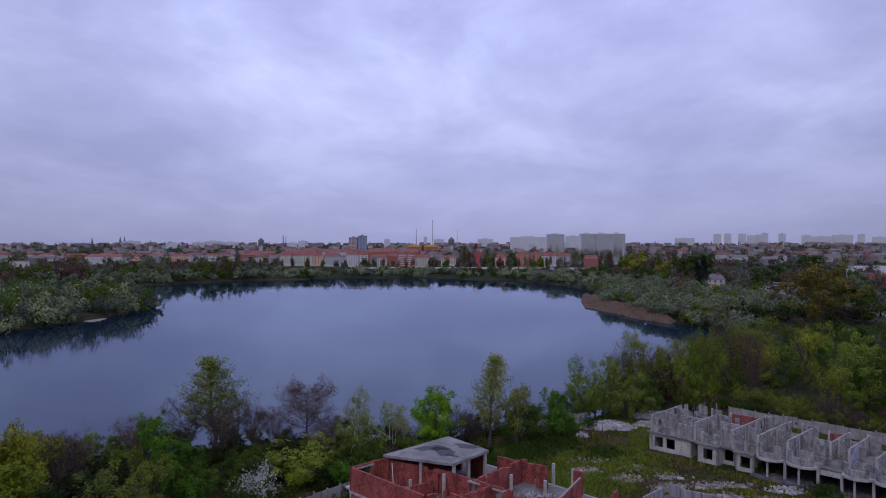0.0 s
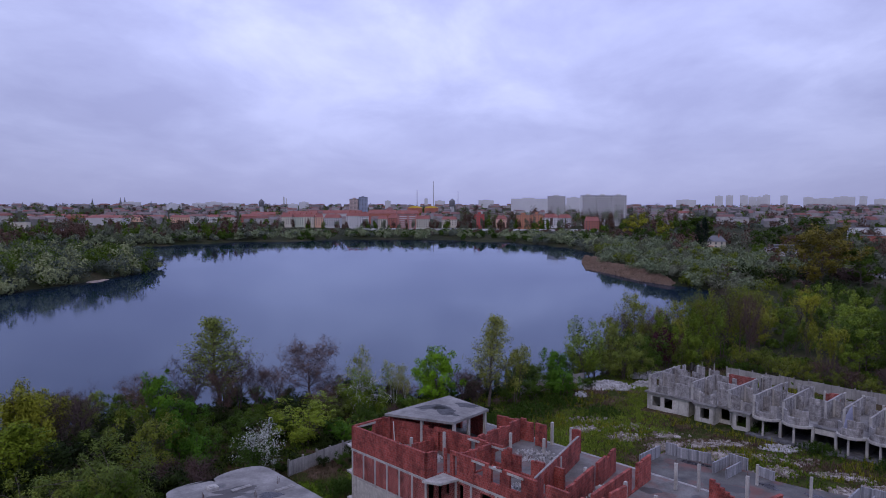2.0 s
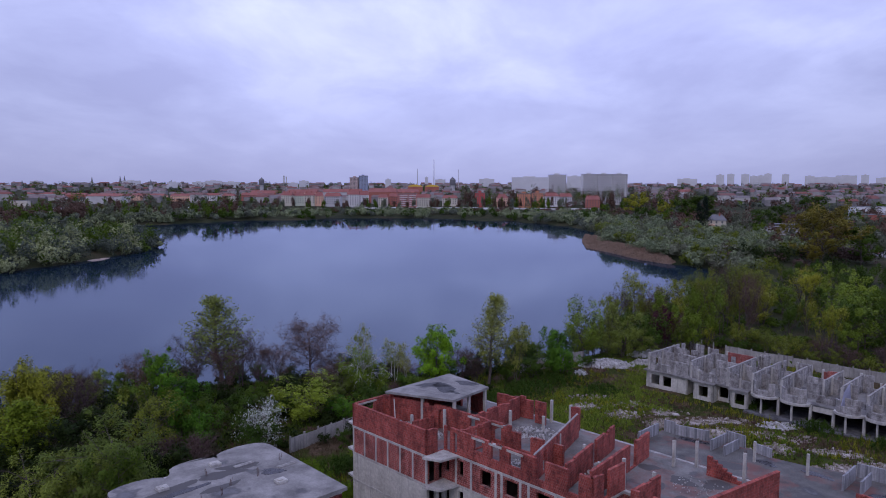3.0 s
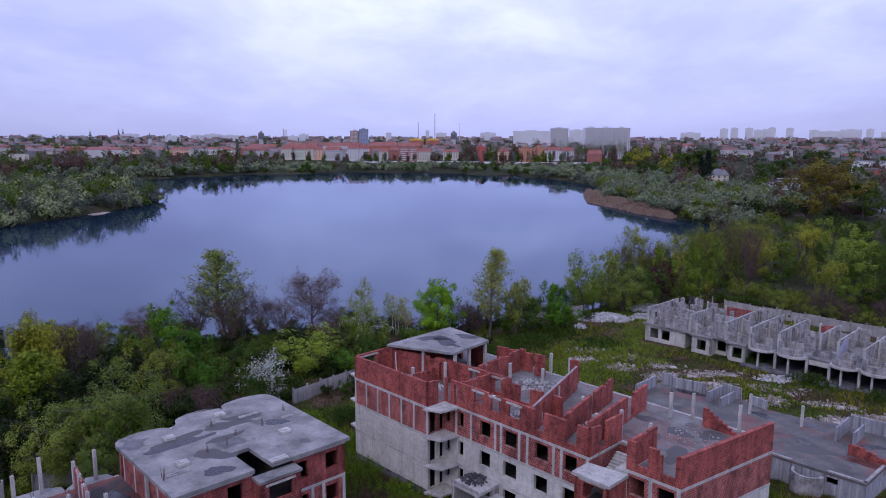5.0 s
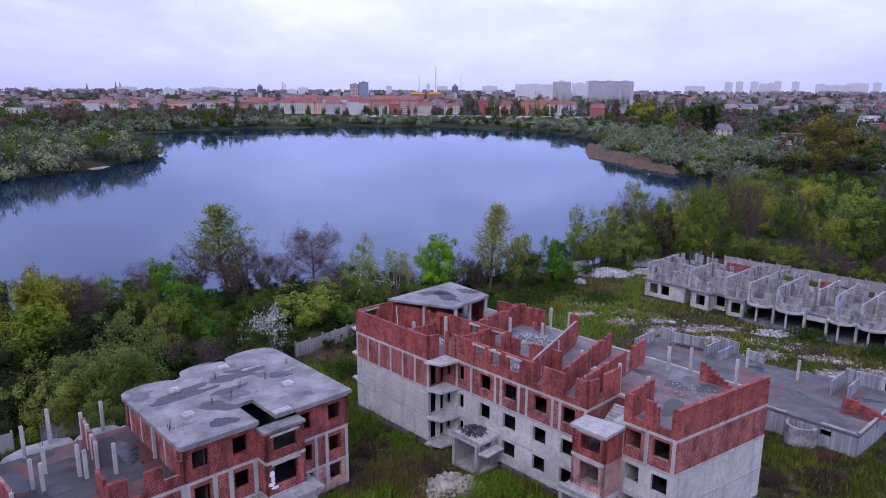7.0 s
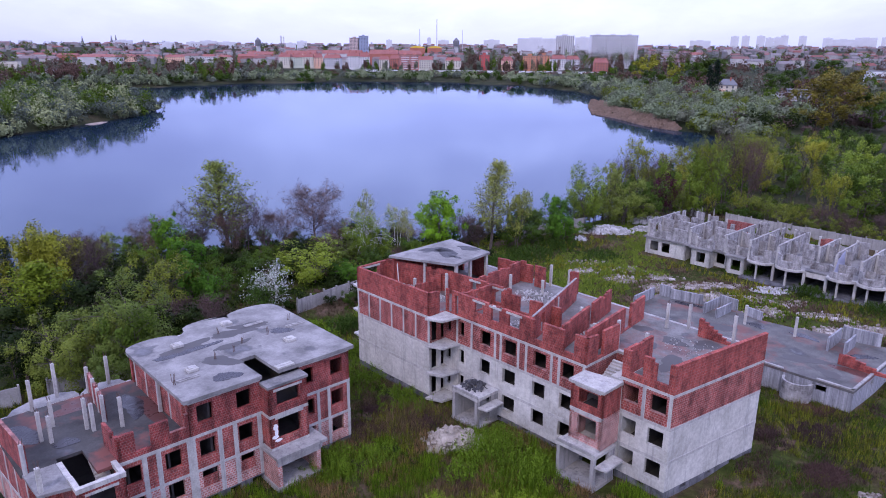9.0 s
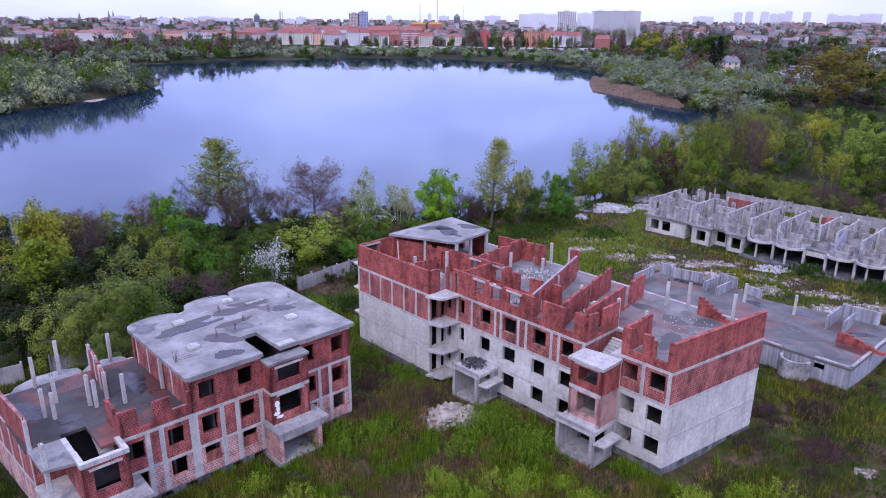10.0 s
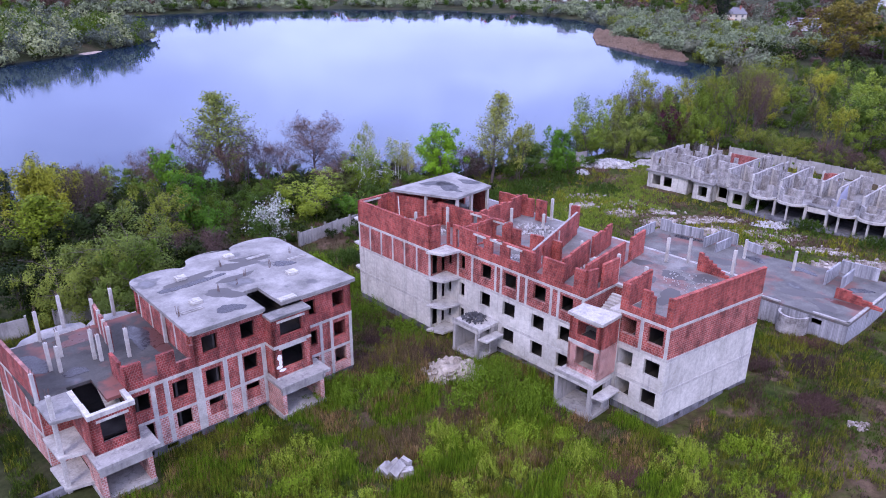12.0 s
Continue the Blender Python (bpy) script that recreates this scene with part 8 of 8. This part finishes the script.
# footprints that stay clear of weeds: corner, turn, x and y extents
PLOTS = [((17.1, 46.9), -46, (-37.0, 2.1), (-0.7, 13.8)), ((17.1, 46.9), -46, (-37.0, -22.0), (-3.3, 0)), ((17.1, 46.9), -46, (-8.0, -3.2), (-3.6, 0)), ((17.1, 46.9), -46, (-20.3, -15.8), (-3.5, 0)),
         ((-8.36, 55.0), 43, (-25.2, 0.1), (-0.1, 13.3)), ((-8.36, 55.0), 43, (-8.8, -4.0), (-2.6, 0)), ((-8.36, 55.0), 43, (-25.0, -18.5), (-3.0, 0)), ((-8.36, 55.0), 43, (-25.2, 0.3), (12.0, 15.0)),
         ((34.0, 115.0), -46.5, (-0.5, 46.5), (-1.8, 13.0)), ((39.0, 60.1), -46, (-27.2, 0.5), (-0.2, 13.6)), ((39.0, 60.1), -46, (-27.2, -9.3), (-9.6, 0)), ((39.0, 60.1), -46, (-6.7, -3.3), (-1.7, 0))]


def open_ground(x, y):
    ok = np.ones(x.shape, bool)
    for (ox, oy), turn, xr, yr in PLOTS:
        c, s = math.cos(radians(turn)), math.sin(radians(turn))
        lx, ly = (x - ox) * c + (y - oy) * s, -(x - ox) * s + (y - oy) * c
        ok &= ~((lx > xr[0]) & (lx < xr[1]) & (ly > yr[0]) & (ly < yr[1]))
    return ok


def blades(name, label, count, seed, xr, yr, tall, wide, per, material, patch, keep, lean=0.35, cover=0.5):
    """Tufts of upright blades over open ground, thick in patches."""
    r = np.random.default_rng(seed)
    x, y = r.uniform(*xr, count), r.uniform(*yr, count)
    dens = wavy(x, y, patch, seed) + 0.5 * wavy(x, y, patch * 0.37, seed + 3)
    ok = open_ground(x, y) & (dens > np.quantile(dens, 1 - cover)) & keep(x, y)
    x, y, dens = x[ok], y[ok], dens[ok]
    m = len(x)
    if not m:
        return None
    z = ground_z(x, y)
    boost = np.clip((dens - dens.min()) / (dens.max() - dens.min() + 1e-6), 0, 1)
    h = np.repeat(r.uniform(*tall, m) * (0.6 + 0.6 * boost), per)
    bx = np.repeat(x, per) + r.normal(size=m * per) * 0.14
    by = np.repeat(y, per) + r.normal(size=m * per) * 0.14
    bz = np.repeat(z, per) - 0.05
    h = h * r.uniform(0.5, 1.15, m * per)
    a = r.uniform(0, 2 * np.pi, m * per)
    side = np.stack([np.cos(a), np.sin(a), np.zeros(m * per)], 1) * wide * 0.5
    foot = np.stack([bx, by, bz], 1)
    top = foot + np.stack([r.normal(size=m * per) * lean * h, r.normal(size=m * per) * lean * h, h], 1)
    verts = np.stack([foot - side, foot + side, top], 1).reshape(-1, 3)
    return tagged(raw(name, verts, leaf_faces(verts), material), label, "grass", kind="stuff")


GRASS = leafy("fresh_grass_blades", (0.026, 0.060, 0.006), (0.12, 0.185, 0.020), 0.7, 0.12, 0.6, calm=0.0)
STRAW = leafy("dry_straw_blades", (0.06, 0.044, 0.026), (0.20, 0.15, 0.095), 0.8, 0.1, 0.6, calm=0.0)
SEDGE = leafy("yellow_green_weeds", (0.06, 0.075, 0.008), (0.28, 0.29, 0.034), 0.7, 0.8, 1.0, calm=0.0)
HEATH = leafy("purple_brown_weeds", (0.06, 0.034, 0.03), (0.13, 0.08, 0.07), 0.8, 0.1, 0.5, calm=0.0)


WAND = leafy("fresh_upright_weeds", (0.04, 0.085, 0.005), (0.25, 0.38, 0.022), 0.7, 0.9, 1.0, calm=0.0)
STEM = leafy("russet_dead_stems", (0.10, 0.065, 0.035), (0.28, 0.20, 0.11), 0.8, 0.9, 0.9, calm=0.0)
DULL = leafy("dark_low_weeds", (0.022, 0.045, 0.006), (0.07, 0.11, 0.014), 0.7, 0.2, 0.6, calm=0.0)


MEADOW = leafy("meadow_grass_blades", (0.095, 0.145, 0.018), (0.30, 0.37, 0.05), 0.7, 0.12, 0.6, calm=0.0)


DEAD = [(26.5, 44.5, 1.3), (31.5, 50.0, 1.8), (27.5, 36.5, 1.6), (36.5, 62.0, 2.2), (-6.5, 61.0, 1.6), (1.4, 48.8, 1.7), (13.0, 41.2, 1.3), (-2.1, 57.6, 1.4), (-7.8, 56.0, 2.2), (34.0, 56.3, 2.0), (29.0, 57.0, 1.5), (-3.5, 66.0, 2.0), (22.0, 38.0, 1.6)]


def grow_site():
    near = lambda x, y: (y > 26) & (np.abs(np.degrees(np.arctan2(x, y))) < 38)
    blades("grass", "patches of long fresh green grass and weeds", 30000, 3, (-60, 75), (26, 75), (0.35, 0.9), 0.05, 9, GRASS, 5.0, near, 0.22, 0.42)
    blades("weeds", "yellow-green tall weeds in clumps", 14000, 8, (-45, 50), (26, 72), (0.6, 1.4), 0.05, 10, SEDGE, 3.2, near, 0.16, 0.4)
    blades("dry_grass", "bleached straw-coloured dead grass", 30000, 5, (-60, 75), (26, 90), (0.25, 0.7), 0.045, 8, STRAW, 4.0, near, 0.4, 0.5)
    blades("weeds", "purple-brown dead weed stems", 16000, 11, (-45, 70), (28, 90), (0.3, 0.9), 0.05, 9, HEATH, 2.6, near, 0.3, 0.42)
    front = lambda x, y: near(x, y) & (y < 56 + 0.2 * x) & (x - 0.6 * (y - 40) < 17)
    blades("weeds", "stands of tall upright fresh green weeds", 38000, 21, (-24, 32), (26, 58), (0.6, 1.5), 0.065, 8, WAND, 1.4, front, 0.10, 0.38)
    blades("weeds", "stands of upright yellow-green weeds", 28000, 24, (-24, 44), (26, 60), (0.5, 1.3), 0.06, 8, SEDGE, 1.1, front, 0.12, 0.45)
    blades("weeds", "dead russet stems among the green", 24000, 29, (-24, 44), (26, 60), (0.5, 1.2), 0.05, 8, STEM, 1.2, front, 0.16, 0.5)
    blades("weeds", "dark green low weeds", 24000, 27, (-30, 50), (26, 66), (0.25, 0.6), 0.08, 6, DULL, 1.9, near, 0.35, 0.6)
    side = lambda x, y: near(x, y) & (x - 0.6 * (y - 40) > 12)
    blades("weeds", "small bright green tufts on trodden ground", 26000, 41, (10, 62), (30, 76), (0.2, 0.6), 0.06, 9, GRASS, 0.9, side, 0.3, 0.33)
    blades("weeds", "dead brown stems on trodden ground", 26000, 43, (10, 62), (30, 76), (0.2, 0.7), 0.05, 9, HEATH, 1.3, side, 0.35, 0.35)
    blades("weeds", "yellow-green tufts on trodden ground", 16000, 45, (10, 62), (30, 76), (0.4, 1.0), 0.05, 10, SEDGE, 0.8, side, 0.2, 0.22)
    blades("weeds", "tall russet dead grass between the buildings", 15000, 59, (-10, 12), (42, 70), (0.4, 1.0), 0.05, 9, STEM, 2.4, near, 0.25, 0.5)
    blades("weeds", "dark green weeds along the fence", 16000, 47, (-52, -22), (30, 66), (0.3, 0.9), 0.06, 9, DULL, 1.6, near, 0.3, 0.6)
    blades("grass", "fresh grass between fence and building", 12000, 49, (-52, -8), (34, 84), (0.3, 0.9), 0.06, 9, GRASS, 1.8, near, 0.25, 0.45)
    for i, (x, y, wide) in enumerate(DEAD):
        ring = lambda a, b: (a - x) ** 2 + (b - y) ** 2 < wide * wide
        blades("weeds", "matted patch of dead purple-brown bramble", int(260 * wide * wide), 80 + i, (x - wide, x + wide), (y - wide, y + wide), (0.25, 0.6), 0.07, 10, HEATH, 3.0, ring, 0.7, 1.0)
    back = lambda x, y: (shore_distance(x, y) > 3.0)
    blades("grass", "rough green grass behind the buildings", 20000, 13, (-70, 95), (70, 150), (0.3, 0.9), 0.12, 7, GRASS, 7.0, back, 0.4, 0.5)
    blades("dry_grass", "straw-coloured grass behind the buildings", 20000, 15, (-40, 95), (70, 150), (0.25, 0.7), 0.10, 7, STRAW, 5.0, back, 0.5, 0.55)
    blades("grass", "fresh green meadow grass in front of the terrace", 30000, 53, (-12, 62), (84, 134), (0.25, 0.7), 0.12, 7, MEADOW, 6.0, back, 0.35, 0.6)
    blades("weeds", "yellow-green weeds in front of the terrace", 9000, 57, (-12, 72), (76, 130), (0.5, 1.2), 0.10, 8, SEDGE, 3.0, back, 0.2, 0.3)
    blades("weeds", "brown dead stems behind the buildings", 9000, 17, (-20, 95), (70, 130), (0.4, 1.0), 0.10, 7, HEATH, 3.0, back, 0.4, 0.4)


grow_site()


def sapling_bed(name, label, spots, seed, leaf, size=0.15):
    """Thick stands of willow saplings: many upright wands with narrow leaves."""
    r = np.random.default_rng(seed)
    w = Wood(seed)
    for x, y, wide, tall, count in spots:
        count = int(count * 1.7)
        bx, by = x + r.normal(size=count) * wide * 0.5, y + r.normal(size=count) * wide * 0.5
        z = ground_z(bx, by)
        h = tall * r.uniform(0.55, 1.1, count) * np.exp(-(((bx - x) ** 2 + (by - y) ** 2) / (wide * wide)) * 0.6)
        lx, ly = r.normal(size=count) * 0.16, r.normal(size=count) * 0.16
        u = r.uniform(0.1, 1.0, (count, 40))
        p = np.stack([bx[:, None] + lx[:, None] * u * h[:, None] + r.normal(size=u.shape) * 0.09, by[:, None] + ly[:, None] * u * h[:, None] + r.normal(size=u.shape) * 0.09, z[:, None] + u * h[:, None]], -1)
        w.leaves(p.reshape(-1, 3), size, 1.6, 0.36)
        m = len(bx)
        a = r.uniform(0, 6.28, m)
        foot = np.stack([bx, by, z - 0.05], 1)
        side = np.stack([np.cos(a), np.sin(a), np.zeros(m)], 1) * 0.025
        w.lv.append(np.stack([foot - side, foot + side, foot + np.stack([lx * h, ly * h, h * 1.1], 1)], 1).reshape(-1, 3))
        w.ln.append(np.repeat(np.stack([lx, ly - 0.3, np.ones(m)], 1), 3, axis=0))
    lv, lf, ln = w.crown()
    tagged(raw(name, lv, lf, leaf, False, ln), label, "saplings", kind="stuff")


sapling_bed("saplings", "dense bright green willow saplings", [(-14.5, 76.0, 2.6, 1.7, 90), (-11.0, 72.5, 2.6, 1.9, 90), (-16.5, 79.5, 2.2, 1.5, 60), (-3.0, 70.0, 2.2, 1.6, 70), (4.2, 52.5, 3.4, 2.6, 170), (6.8, 49.5, 3.0, 2.2, 140), (1.8, 50.0, 2.2, 1.6, 70), (-6.0, 71.0, 4.0, 2.2, 140), (-9.5, 66.0, 3.6, 1.9, 110), (-4.0, 62.0, 2.6, 1.6, 70),
                                                               (-9.0, 50.5, 2.6, 2.0, 90), (-5.5, 52.0, 2.0, 1.6, 60), (26.0, 57.5, 2.2, 1.8, 60)], 61, LEAF["sapling"], 0.13)
STANDS = random.Random(70)
BEDS = []
while len(BEDS) < 72:
    x, y = STANDS.uniform(-15, 26), STANDS.uniform(32, 46)
    if open_ground(np.array([x]), np.array([y]))[0] and open_ground(np.array([x + 1.5]), np.array([y + 1.5]))[0] and abs(math.degrees(math.atan2(x, y))) < 34 and (x + 3.4) ** 2 + (y - 41.2) ** 2 > 5:
        BEDS.append((x, y, STANDS.uniform(0.8, 1.9), STANDS.uniform(1.1, 1.9), STANDS.randint(16, 34)))
sapling_bed("saplings", "clumps of bright green willow saplings", BEDS[::2], 65, LEAF["sapling"], 0.115)
sapling_bed("saplings", "clumps of yellow-green saplings", BEDS[1::2], 66, LEAF["spring"], 0.115)
sapling_bed("saplings", "fresh green weeds on the far side of the site", [(14, 112, 4.5, 1.8, 120), (20, 118, 4.0, 1.6, 100), (8, 106, 4.0, 1.8, 110), (26, 112, 4.0, 1.2, 70), (1, 101, 4.0, 1.8, 110), (-8, 86, 3.5, 2.0, 100), (-12, 80, 3.0, 1.8, 80), (47, 104, 3.0, 1.4, 60), (52, 94, 3.0, 1.6, 60), (58, 87, 3.0, 1.6, 60)], 63, LEAF["fresh"], 0.2)
